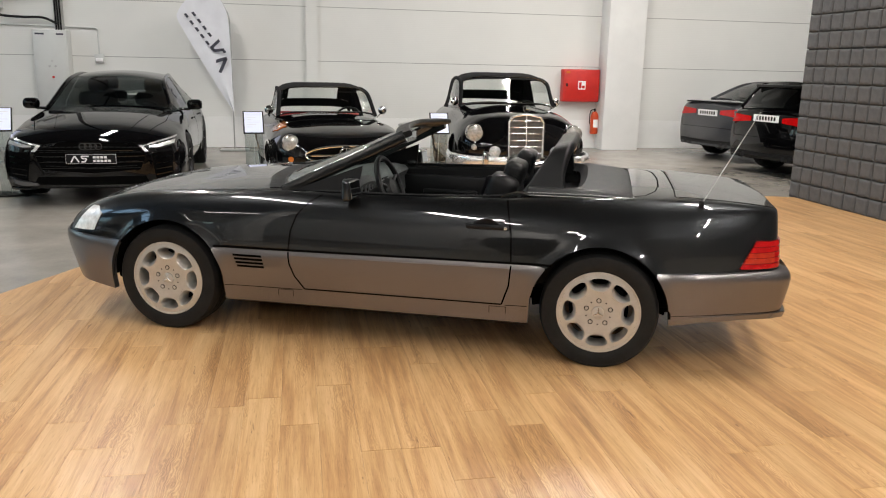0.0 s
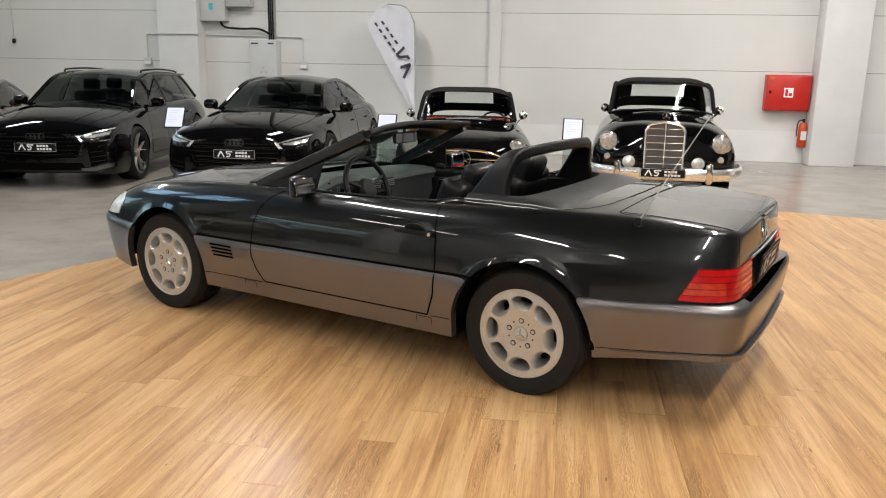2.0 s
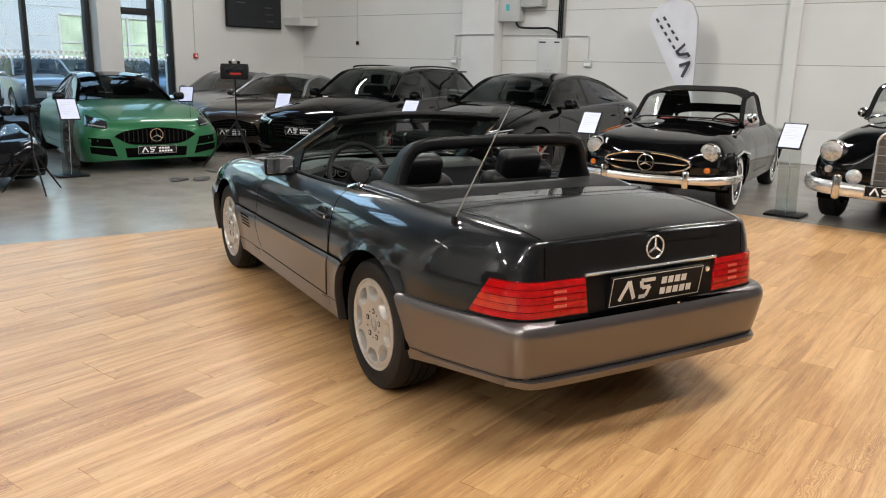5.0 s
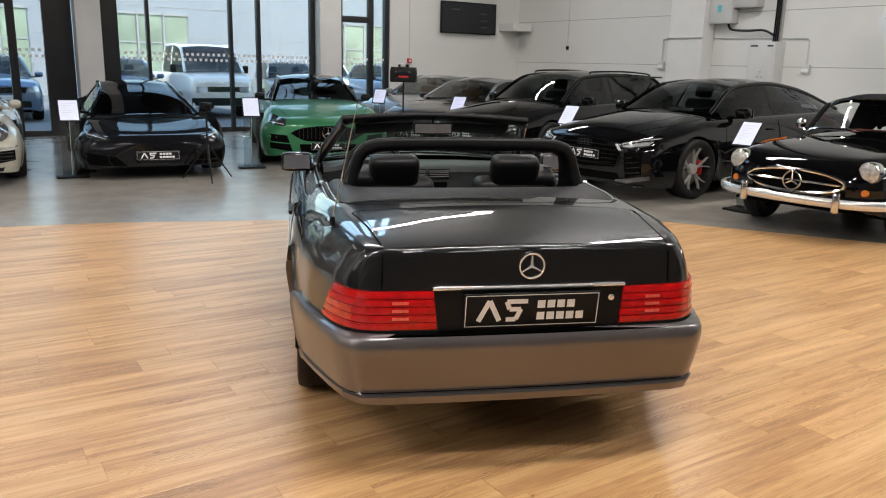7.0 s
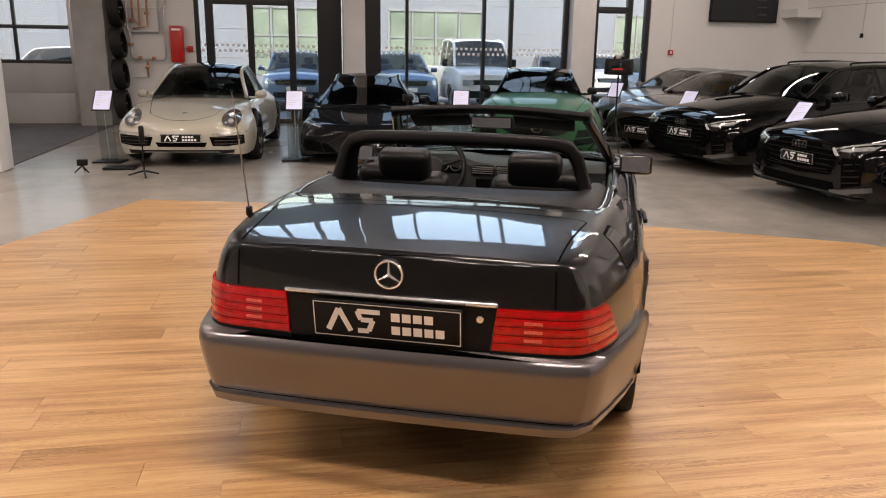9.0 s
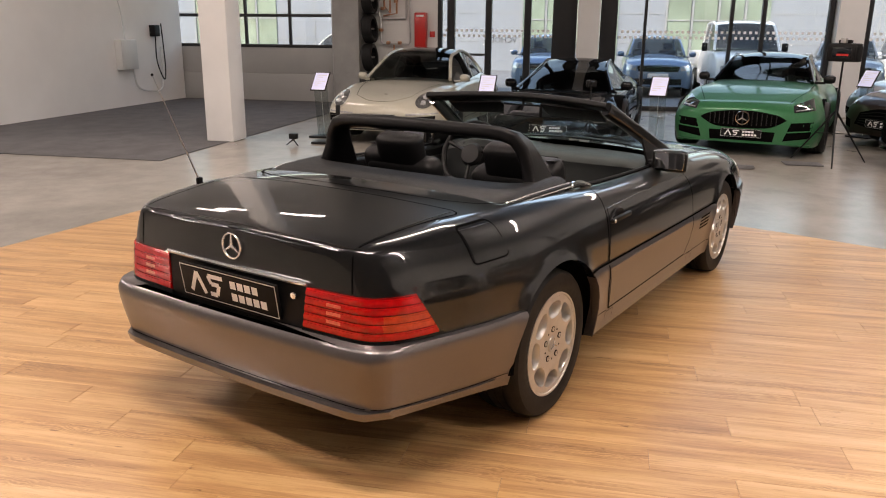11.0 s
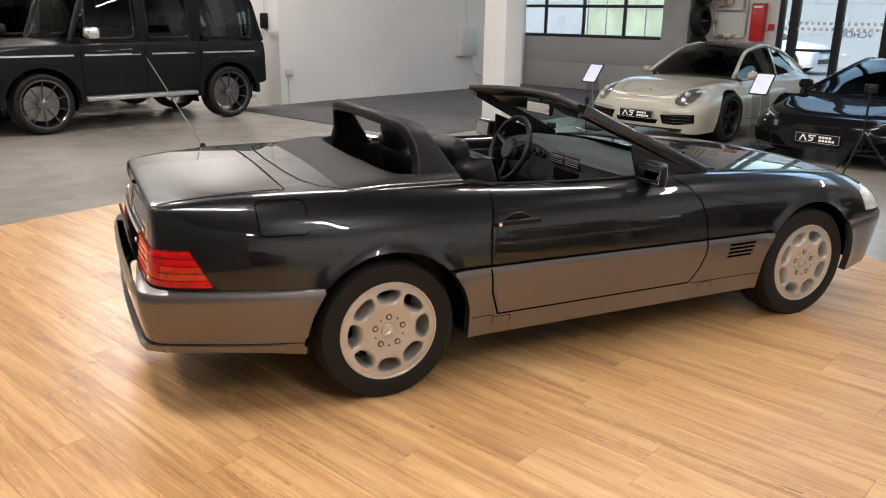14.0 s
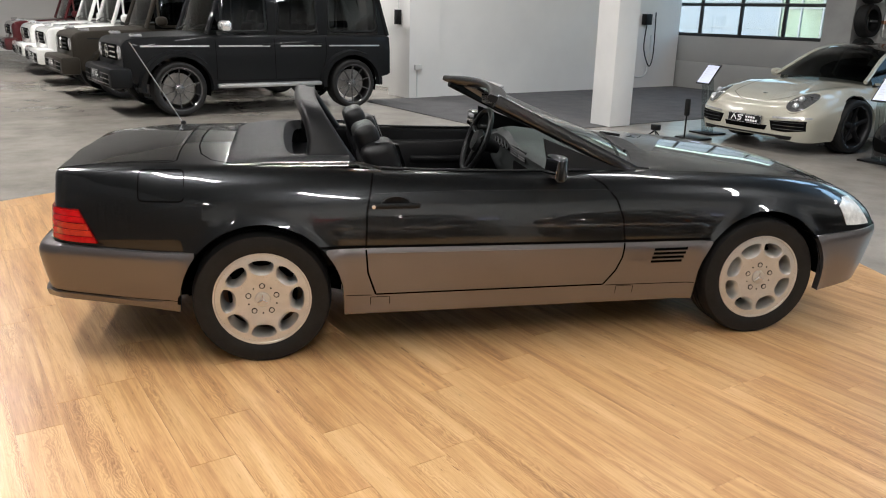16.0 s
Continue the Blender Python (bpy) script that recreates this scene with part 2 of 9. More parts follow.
ALLOY_MID = pmat("part-polished dark alloy", (0.2, 0.2, 0.205), 0.28, 0.85, vary=0.15, scale=20)
POLISHED_DARK = pmat("gloss dark grey trim", (0.16, 0.16, 0.165), 0.15, 0.7, vary=0.05)
POLISHED = pmat("polished bright metal", (0.85, 0.85, 0.84), 0.22, 0.75, vary=0.03, scale=20)
BRAKE = pmat("brake disc steel", (0.3, 0.29, 0.28), 0.4, 0.9, vary=0.2, scale=20)
LENS = pmat("clear lamp lens", (0.72, 0.73, 0.74), 0.12, 0.6, coat=1, vary=0.3, scale=40)
MESH = pmat("grey radiator mesh", (0.075, 0.07, 0.065), 0.6, 0.0, vary=0.3, scale=120, bump=0.5, bscale=300)
LENS_GREY = pmat("grey glass lamp", (0.5, 0.5, 0.49), 0.1, 0.4, coat=1, vary=0.4, scale=35)
LENS_SMOKE = pmat("smoke grey lamp glass", (0.11, 0.11, 0.11), 0.08, 0.3, coat=1, vary=0.5, scale=45)
LENS_DARK = pmat("smoked lamp lens", (0.06, 0.065, 0.07), 0.06, 0.5, coat=1, vary=0.5, scale=30)
TAIL = pmat("red tail lamp lens", (0.52, 0.004, 0.005), 0.12, 0.0, coat=0.4, vary=0.2, scale=30)
# darker copy of the red lens, for the shade in the grooves
TAIL_SHADE = pmat("red lamp lens shaded between ribs", (0.2, 0.003, 0.003), 0.15, 0.0, coat=0.4, vary=0.2, scale=30)
AMBER = pmat("amber lens", (0.6, 0.16, 0.02), 0.12, coat=1, vary=0.15, scale=30)
GLASS = glass_mat("car glass", (0.8, 0.9, 0.86), 0.8)
GLASS_CLEAR = glass_mat("clear old car glass", (0.96, 0.98, 0.97), 0.95)
GLASS_DARK = glass_mat("dark car glass", (0.5, 0.55, 0.56), 0.22)
GLASS_WIND = glass_mat("grey windscreen glass", (0.78, 0.85, 0.82), 0.6)
GLASS_TINT = glass_mat("tinted car glass", (0.5, 0.55, 0.55), 0.35)
PANE = glass_mat("window pane", (0.93, 0.97, 0.96), 0.95)
MIRROR = pmat("mirror glass", (0.75, 0.78, 0.82), 0.02, 1.0, vary=0.02, rvary=0.0)
SIGN_BLACK = pmat("black sign plastic", (0.010, 0.010, 0.011), 0.5, vary=0.15, scale=20, spec=0.15)
SIGN_WHITE = pmat("white print", (0.88, 0.88, 0.88), 0.4, vary=0.03, scale=20)
SIGN_GREY = pmat("dark grey print", (0.05, 0.05, 0.07), 0.6, vary=0.1, scale=20)
PAPER = glow("backlit display", (0.60, 0.64, 0.85), 0.11)
SCREEN = pmat("dark screen", (0.008, 0.01, 0.014), 0.12, vary=0.4, scale=6)
FABRIC = pmat("white banner fabric", (0.74, 0.75, 0.8), 0.8, vary=0.05, scale=4, bump=0.2, bscale=300)
ACRYLIC = glass_mat("clear acrylic", (0.9, 0.95, 0.95), 0.85)
TAN = pmat("tan leather", (0.38, 0.2, 0.08), 0.5, vary=0.12, scale=12, bump=0.2)
RED_LEATHER = pmat("red leather", (0.3, 0.015, 0.015), 0.45, vary=0.15, scale=10, bump=0.2)
P_BLACK = paint("black car paint", (0.002, 0.002, 0.0023), 0.0, 0.5, 1.0, 0.0)
P_MATT = paint("matt black car paint", (0.009, 0.0095, 0.0105), 0.3, 0.5, 0.12)
P_OLIVE = paint("matt olive car paint", (0.032, 0.027, 0.021), 0.2, 0.55, 0.15)
P_WHITE = paint("white car paint", (0.72, 0.72, 0.7), 0.0, 0.35)
P_WINE = paint("burgundy car paint", (0.07, 0.01, 0.012), 0.2, 0.3)
P_CREAM = paint("grey cream car paint", (0.40, 0.385, 0.32), 0.1, 0.35)
P_DARK_GREY = paint("dark grey car paint", (0.006, 0.0065, 0.008), 0.1, 0.35, 0.7, 0.0)
P_GREEN = paint("bright green car paint", (0.028, 0.14, 0.06), 0.2, 0.38, 0.6)
P_BROWN = paint("dark brown car paint", (0.035, 0.026, 0.022), 0.45, 0.35)
P_SILVER = paint("silver grey car paint", (0.22, 0.23, 0.24), 0.7, 0.35)
P_GREY = paint("grey car paint", (0.06, 0.062, 0.068), 0.5, 0.35)
P_BLUE = paint("blue grey car paint", (0.13, 0.2, 0.3), 0.5, 0.35)
HERO_PAINT = paint("dark blue grey metallic paint", (0.019, 0.02, 0.021), 0.85, 0.31, 1.0, 0.0, 1.6)
HERO_CLAD = paint("grey metallic cladding paint", (0.165, 0.152, 0.15), 0.8, 0.33, 0.5)

# ---- mesh helpers ----
def grid(bm, rows, close=False, flip=False):
    """Quads between rows of points; rows all of one length. Returns the vertices."""
    vs = [[bm.verts.new(p) for p in r] for r in rows]
    n = len(rows[0])
    for a, b in zip(vs, vs[1:]):
        for k in range(n if close else n - 1):
            j = (k + 1) % n
            q = (a[k], a[j], b[j], b[k])
            bm.faces.new(q[::-1] if flip else q)
    return vs


def part(name, bm, material, parent=None, label="", smooth=True, angle=38):
    """Links a bmesh as one mesh object under a thing or a part."""
    me = bpy.data.meshes.new(name)
    bmesh.ops.recalc_face_normals(bm, faces=bm.faces)
    bm.to_mesh(me)
    bm.free()
    me.materials.append(material)
    if smooth:
        me.shade_smooth()
        me.set_sharp_from_angle(angle=radians(angle))
    ob = new(name, me)
    if parent:
        ob.parent = parent
    if label:
        ob["label"] = label
    return ob


def thing(name, label, category, m=None, group="", kind=""):
    ob = new(name)
    ob.empty_display_size = 0.1
    if m:
        ob.matrix_basis = m
    return tagged(ob, label, category, group, kind)


def box(bm, lo, hi, bevel=0.0, seg=2, m=None):
    """A box from corner lo to corner hi, bevelled, into bm."""
    c = [(a + b) / 2 for a, b in zip(lo, hi)]
    s = [abs(b - a) for a, b in zip(lo, hi)]
    t = bmesh.new()
    bmesh.ops.create_cube(t, size=1, matrix=Matrix.Translation(c) @ Matrix.Diagonal((*s, 1)))
    if bevel:
        bmesh.ops.bevel(t, geom=t.edges[:], offset=min(bevel, min(s) * 0.49), segments=seg, profile=0.5, affect="EDGES")
    if m:
        t.transform(m)
    me = bpy.data.meshes.new("tmp")
    t.to_mesh(me)
    t.free()
    bm.from_mesh(me)
    bpy.data.meshes.remove(me)
    return bm


def boxes(*items, bevel=0.0):
    bm = bmesh.new()
    for lo, hi in items:
        box(bm, lo, hi, bevel)
    return bm


def smooth_path(pts, n=8, closed=False):
    """Catmull-Rom through points."""
    p = [Vector(q) for q in pts]
    out = []
    m = len(p)
    for i in range(m if closed else m - 1):
        a, b, c, d = (p[(i + k) % m] if closed else p[min(max(i + k, 0), m - 1)] for k in (-1, 0, 1, 2))
        for s in range(n):
            u = s / n
            out.append(0.5 * ((2 * b) + (c - a) * u + (2 * a - 5 * b + 4 * c - d) * u * u + (3 * b - a - 3 * c + d) * u ** 3))
    if not closed:
        out.append(p[-1])
    return out


def tube(bm, path, r, n=8, closed=False, profile=None):
    """A tube along a path; r is one radius, a list of them, or profile gives (u, v) points of a section."""
    p = [Vector(q) for q in path]
    m = len(p)
    sec = profile or [(math.cos(2 * math.pi * k / n), math.sin(2 * math.pi * k / n)) for k in range(n)]
    up = None
    rows = []
    for i in range(m):
        if closed:
            d = p[(i + 1) % m] - p[i - 1]
        else:
            d = p[min(i + 1, m - 1)] - p[max(i - 1, 0)]
        d.normalize()
        if up is None:
            up = Vector((0, 0, 1)) if abs(d.z) < 0.9 else Vector((1, 0, 0))
        up = (up - d * up.dot(d)).normalized()
        side = d.cross(up)
        q = r[i] if isinstance(r, (list, tuple)) else r
        rows.append([p[i] + side * (u * q) + up * (v * q) for u, v in sec])
    if closed:
        rows.append(rows[0])
    vs = grid(bm, rows, close=True)
    if closed:
        bmesh.ops.remove_doubles(bm, verts=vs[0] + vs[-1], dist=1e-6)
    else:
        bm.faces.new(vs[0][::-1])
        bm.faces.new(vs[-1])
    return bm


def lathe(bm, prof, n=32, axis="y", m=None):
    """Turns a profile of (radius, along) round an axis; ends with radius 0 are closed."""
    rows = []
    for k in range(n):
        a = 2 * math.pi * k / n
        c, s = math.cos(a), math.sin(a)
        row = []
        for r, h in prof:
            q = {"y": (r * c, h, r * s), "z": (r * c, r * s, h), "x": (h, r * c, r * s)}[axis]
            row.append(m @ Vector(q) if m else q)
        rows.append(row)
    vs = [[bm.verts.new(p) for p in r] for r in rows]
    for i in range(n):
        a, b = vs[i], vs[(i + 1) % n]
        for k in range(len(prof) - 1):
            bm.faces.new((a[k], a[k + 1], b[k + 1], b[k]))
    bmesh.ops.remove_doubles(bm, verts=[v for r in vs for v in r], dist=1e-5)
    return bm


def pchip(xs, ys):
    """Shape-keeping cubic through points, xs rising."""
    xs, ys = np.asarray(xs, float), np.asarray(ys, float)
    h, d = np.diff(xs), np.diff(ys) / np.diff(xs)
    g = np.zeros(len(xs))
    for i in range(1, len(xs) - 1):
        if d[i - 1] * d[i] > 0:
            w1, w2 = 2 * h[i] + h[i - 1], h[i] + 2 * h[i - 1]
            g[i] = (w1 + w2) / (w1 / d[i - 1] + w2 / d[i])
    g[0], g[-1] = d[0], d[-1]

    def f(x):
        x = min(max(x, xs[0]), xs[-1])
        i = min(int(np.searchsorted(xs, x, "right")) - 1, len(xs) - 2)
        t = (x - xs[i]) / h[i]
        return float((2 * t ** 3 - 3 * t * t + 1) * ys[i] + (t ** 3 - 2 * t * t + t) * h[i] * g[i] + (3 * t * t - 2 * t ** 3) * ys[i + 1] + (t ** 3 - t * t) * h[i] * g[i + 1])
    return f


def resample(pts, n):
    p = [Vector((*q, 0)) if len(q) == 2 else Vector(q) for q in pts]
    if len(p) == 1:
        return p * n
    ln = [0.0]
    for a, b in zip(p, p[1:]):
        ln.append(ln[-1] + (b - a).length)
    out, i = [], 0
    for k in range(n):
        d = ln[-1] * k / (n - 1)
        while i < len(p) - 2 and d > ln[i + 1]:
            i += 1
        u = (d - ln[i]) / max(ln[i + 1] - ln[i], 1e-9)
        out.append(p[i].lerp(p[i + 1], u))
    return out


from mathutils.bvhtree import BVHTree


class Skin:
    """Lays pieces onto a body's surface, seen from the front, the back, a side or the top."""
    WAYS = {"front": (0, -1), "back": (0, 1), "left": (1, -1), "right": (1, 1), "top": (2, -1)}

    def __init__(self, *objects):
        vs, fs = [], []
        for ob in objects:
            o = len(vs)
            vs += [v.co.copy() for v in ob.data.vertices]
            fs += [[i + o for i in p.vertices] for p in ob.data.polygons]
        self.tree = BVHTree.FromPolygons(vs, fs)

    def at(self, way, a, b, off=0.0):
        ax, sg = self.WAYS[way]
        o, d = Vector((0, 0, 0)), Vector((0, 0, 0))
        others = [k for k in range(3) if k != ax]
        o[others[0]], o[others[1]], o[ax] = a, b, -sg * 6
        d[ax] = sg
        hit = self.tree.ray_cast(o, d)[0]
        if hit is None:
            near = None
            for k in range(1, 40):
                q = o.copy()
                q[others[0]] *= 1 - k * 0.01
                near = self.tree.ray_cast(q, d)[0]
                if near is not None:
                    break
            hit = o.copy()
            hit[ax] = near[ax] if near is not None else 0
        hit[ax] -= sg * off
        return hit

    def patch(self, way, lo, hi, off=0.006, depth=0.03, nu=14, nv=4):
        """A piece between two lines (lists of 2D points) laid on the surface, with sides that go in by depth."""
        ax, sg = self.WAYS[way]
        a, b = resample(lo, nu), resample(hi, nu)
        rows = []
        for j in range(nv):
            u = j / (nv - 1)
            rows.append([self.at(way, *(a[i].lerp(b[i], u))[:2], off) for i in range(nu)])
        bm = bmesh.new()
        vs = grid(bm, rows)
        rim = vs[0] + [r[-1] for r in vs[1:]] + vs[-1][-2::-1] + [r[0] for r in vs[-2:0:-1]]
        back = []
        for v in rim:
            q = v.co.copy()
            q[ax] += sg * depth
            back.append(bm.verts.new(q))
        for k in range(len(rim)):
            j = (k + 1) % len(rim)
            bm.faces.new((rim[k], rim[j], back[j], back[k]))
        return bm

    def strip(self, way, pts, width=0.006, off=0.0015, n=40):
        """A thin line on the surface along 2D points."""
        p = resample(pts, n)
        rows = []
        for i in range(n):
            d = (p[min(i + 1, n - 1)] - p[max(i - 1, 0)]).normalized()
            s = Vector((-d.y, d.x, 0)) * width / 2
            rows.append([self.at(way, *(p[i] + s)[:2], off), self.at(way, *(p[i] - s)[:2], off)])
        bm = bmesh.new()
        grid(bm, rows)
        return bm


def lerp(a, b, u):
    return a + (b - a) * u


def rounded_rect(a, b, r=0.35, n=5):
    """Points of a rectangle with rounded corners, half-sides a and b."""
    q = min(a, b) * r * 2 if r <= 0.5 else min(a, b)
    q = min(q, a, b)
    out = []
    for cx, cy, s in ((a - q, b - q, 0), (-a + q, b - q, 1), (-a + q, -b + q, 2), (a - q, -b + q, 3)):
        for k in range(n):
            t = (s + k / (n - 1)) * math.pi / 2
            out.append((cx + q * math.cos(t), cy + q * math.sin(t)))
    return out


def mirrored(bm):
    """A copy of bm, mirrored across the car's middle."""
    c = bm.copy()
    c.transform(Matrix.Diagonal((1, -1, 1, 1)))
    bmesh.ops.reverse_faces(c, faces=c.faces)
    return c


def both(name, bm, material, parent, label=""):
    c = mirrored(bm)
    return part(name, bm, material, parent, label), part(name, c, material, parent, label)

# ---- the hall ----
NY, WX, SY = 15.55, -11.8, -4.35
def slab(name, lo, hi, material, label="", bevel=0.0, category=""):
    ob = part(name, boxes((lo, hi), bevel=bevel), material, smooth=bool(bevel))
    return tagged(ob, label, category, kind="structure")


slab("floor", (-12.1, -22, -0.3), (15, 16, -0.004), CONCRETE, "polished grey concrete hall floor")
# west wall: solid stretches between the sectional door and the glazing
slab("wall_west", (-12.2, -0.55, 0), (WX, 1.79, CEILING), WALL, "white wall panel with pipes on it")
slab("wall_west", (-12.2, 11.68, 0), (WX, 16, CEILING), WALL, "white wall panel behind the parked cars")
slab("wall_west", (-12.2, -4.93, 3.4), (WX, -0.55, CEILING), WALL, "white wall above the sectional door")
slab("wall_west", (-12.2, 1.79, 8.45), (WX, 11.68, CEILING), WALL, "white wall above the high windows")
slab("wall_west", (-12.1, 1.79, 4.37), (WX, 11.68, 6.25), ALU_DARK, "dark spandrel panels between the window rows")
slab("wall_west", (-12.2, -4.93 - 0.3, 0), (WX, -4.93, CEILING), WALL, "white wall beside the sectional door")
slab("wall_north", (-12.2, NY, 0), (15, NY + 0.25, CEILING), WALL, "white sandwich panel hall wall")
slab("wall_north_plinth", (-12.2, NY - 0.012, 0), (15, NY - 0.001, 0.575), PLINTH, "white painted plinth along the wall")
slab("wall_south", (WX, SY - 0.3, 0), (-4.98, SY, CEILING), PLASTER, "white plaster wall with sunlight on it")
slab("wall_south_return", (-4.98, -5.1, 0), (-4.3, SY + 0.05, CEILING), PLASTER, "white square column at the wall's end")
slab("wall_south_far", (-4.98, -22.2, 0), (15, -22, CEILING), PLASTER, "plain white far wall")
slab("wall_south_side", (-5.2, -22, 0), (-4.98, -5.1, CEILING), PLASTER, "plain white side wall")
slab("wall_east", (15, -22.2, 0), (15.25, 16, CEILING), PLASTER, "plain white wall")
slab("ceiling", (-12.2, -22.2, CEILING), (15.25, 16, CEILING + 0.2), CEIL, "grey sheet metal hall ceiling")
# panel joints and posts on the north wall
for z in (1.65, 2.65, 3.65, 4.65, 5.65):
    slab("trim_joint", (-11.8, NY - 0.003, z - 0.006), (15, NY + 0.01, z + 0.006), PANEL_GREY, "thin joint between wall panels")
slab("trim_post", (0.26, NY - 0.09, 0.575), (0.47, NY - 0.001, CEILING), WALL, "white steel post on the wall")
slab("column_north", (6.17, NY - 0.45, 0), (6.95, NY - 0.013, CEILING), PLINTH, "white concrete column at the wall", 0.01)
slab("column_north", (-6.38, NY - 0.35, 0), (-5.53, NY - 0.013, CEILING), PLINTH, "white concrete column at the wall", 0.01)
slab("pillar", (-5.53, -0.19, 0), (-5.1, 0.23, CEILING), PLINTH, "white square concrete pillar on the floor", 0.012)
slab("column_west", (-11.8, -0.43, 0), (-11.3, 0.16, CEILING), concrete_mat("grey concrete", (0.3, 0.3, 0.29), 0.7), "grey concrete column beside the sectional door", 0.01)
for a, b in ((4.8, 5.25), (9.78, 10.3)):
    slab("column_west", (WX - 0.3, a, 0), (WX + 0.25, b, CEILING), PLINTH, "white column between the window bays", 0.01)
slab("ledge", (-11.79, 14.9, 2.42), (-11.2, 15.5, 2.6), WALL, "white wall ledge in the corner")
slab("carpet", (-11.75, SY, -0.004), (-3.3, 0.15, 0.006), CARPET, "dark grey carpet by the sectional door")

# ---- glazed front ----
def bay(name, y0, y1, z1, posts, rails=(), label="", door=None):
    """A glazed bay in the west wall: dark posts (y, width), rails (z, height, y0, y1) and panes between the posts."""
    top = thing(name, label, "window", kind="structure")
    x0, x1 = WX - 0.16, WX - 0.02
    for y, w in posts:
        part("post", boxes(((x0, y - w / 2, 0), (x1, y + w / 2, z1)), bevel=0.004), ALU_DARK, top)
    for z, h, a, b in ((0.05, 0.1, y0, y1), (z1 + 0.03, 0.12, y0, y1), (4.3, 0.12, y0, y1), (6.3, 0.12, y0, y1), *rails):
        part("rail", boxes(((x0 + 0.01, a, z - h / 2), (x1 - 0.01, b, z + h / 2)), bevel=0.004), ALU_DARK, top)
    ys = sorted(y for y, w in posts)
    for a, b in zip(ys, ys[1:]):
        for c0, c1 in ((0.06, 4.3), (6.3, z1)):
            pane = part("pane", boxes(((WX - 0.095, a, c0), (WX - 0.085, b, c1))), PANE, top, smooth=False)
            pane.visible_shadow = False
    return top


GLAZED = 8.4
bay("window_1", 1.79, 4.8, GLAZED, [(1.83, 0.09), (2.08, 0.16), (2.9, 0.13), (3.74, 0.14), (4.52, 0.5)], [(2.5, 0.16, 2.0, 3.8), (1.1, 0.05, 2.1, 2.9)], "glazed entrance door with dark aluminium frame")
bay("window_2", 5.25, 9.78, GLAZED, [(5.43, 0.34), (6.17, 0.06), (7.86, 0.07), (8.47, 0.08), (9.72, 0.1)], [], "floor to ceiling shop window with dark mullions")
bay("window_3", 10.3, 11.68, GLAZED, [(10.38, 0.16), (11.2, 0.12), (11.62, 0.1)], [(2.5, 0.14, 10.3, 11.25)], "glazed side door with dark aluminium frame")
# dotted safety band on the panes
bm = bmesh.new()
for y in np.arange(1.9, 11.6, 0.11):
    if not (4.25 < y < 5.6 or 9.66 < y < 10.45):
        for z in (1.47, 1.58):
            o = 0.055 if z > 1.5 else 0
            box(bm, (WX - 0.083, y + o, z), (WX - 0.081, y + o + 0.055, z + 0.055))
tagged(part("safety_dots", bm, SIGN_WHITE, smooth=False), "white dotted safety band on the window panes", "decal", kind="stuff")
word = new("entrance_lettering", bpy.data.curves.new("entrance_lettering", "FONT"))
word.data.body, word.data.size, word.data.extrude = "VCHOD -", 0.17, 0.001
word.data.materials.append(SIGN_GREY)
word.matrix_basis = Matrix(((0, 0, -1, WX - 0.08), (-1, 0, 0, 3.62), (0, 1, 0, 1.36), (0, 0, 0, 1))) @ Matrix.Translation((0.1, 0, 0))
tagged(word, "dark entrance lettering on the glass door", "lettering")

# sectional door
gate = thing("door_1", "grey sectional hall door with a row of windows", "door", kind="structure")
gx0, gx1, g0, g1 = WX - 0.14, WX - 0.08, -4.9, -0.58
for z0, z1 in ((-0.003, 0.606), (0.6065, 1.2), (2.9, 3.4)):
    part("panel", boxes(((gx0, g0, z0), (gx1, g1, z1)), bevel=0.008), PANEL_GREY, gate)
for z in (1.23, 1.9, 2.55):
    part("rail", boxes(((gx0, g0, z - 0.035), (gx1 + 0.01, g1, z + 0.035)), bevel=0.004), ALU_DARK, gate)
for k in range(5):
    y = g0 + (g1 - g0) * k / 4
    part("mullion", boxes(((gx0, y - 0.03, 1.25), (gx1 + 0.008, y + 0.03, 2.55)), bevel=0.004), ALU_DARK, gate)
    if k < 4:
        for z0, z1 in ((1.265, 1.865), (1.935, 2.515), (2.585, 2.9)):
            p_ = part("pane", boxes(((gx0 + 0.025, y + 0.03, z0), (gx0 + 0.03, y + (g1 - g0) / 4 - 0.03, z1))), PANE, gate, smooth=False)
            p_.visible_shadow = False
for y in (g0 - 0.0, g1 + 0.0):
    part("guide_rail", boxes(((gx1, y - 0.05, 0), (gx1 + 0.09, y + 0.05, 3.4)), bevel=0.01), STEEL_GREY, gate)

# ---- acoustic wall with padded squares ----
slab("wall_acoustic", (6.5, -6, 0), (6.8, 9.24, 4.2), FOAM, "dark grey padded acoustic wall")

# ---- outside ----
tagged(part("ground", boxes(((-300, -300, -0.5), (300, 300, -0.06))), concrete_mat("asphalt", (0.16, 0.16, 0.165), 0.85), smooth=False), "grey asphalt yard", "ground", kind="structure")

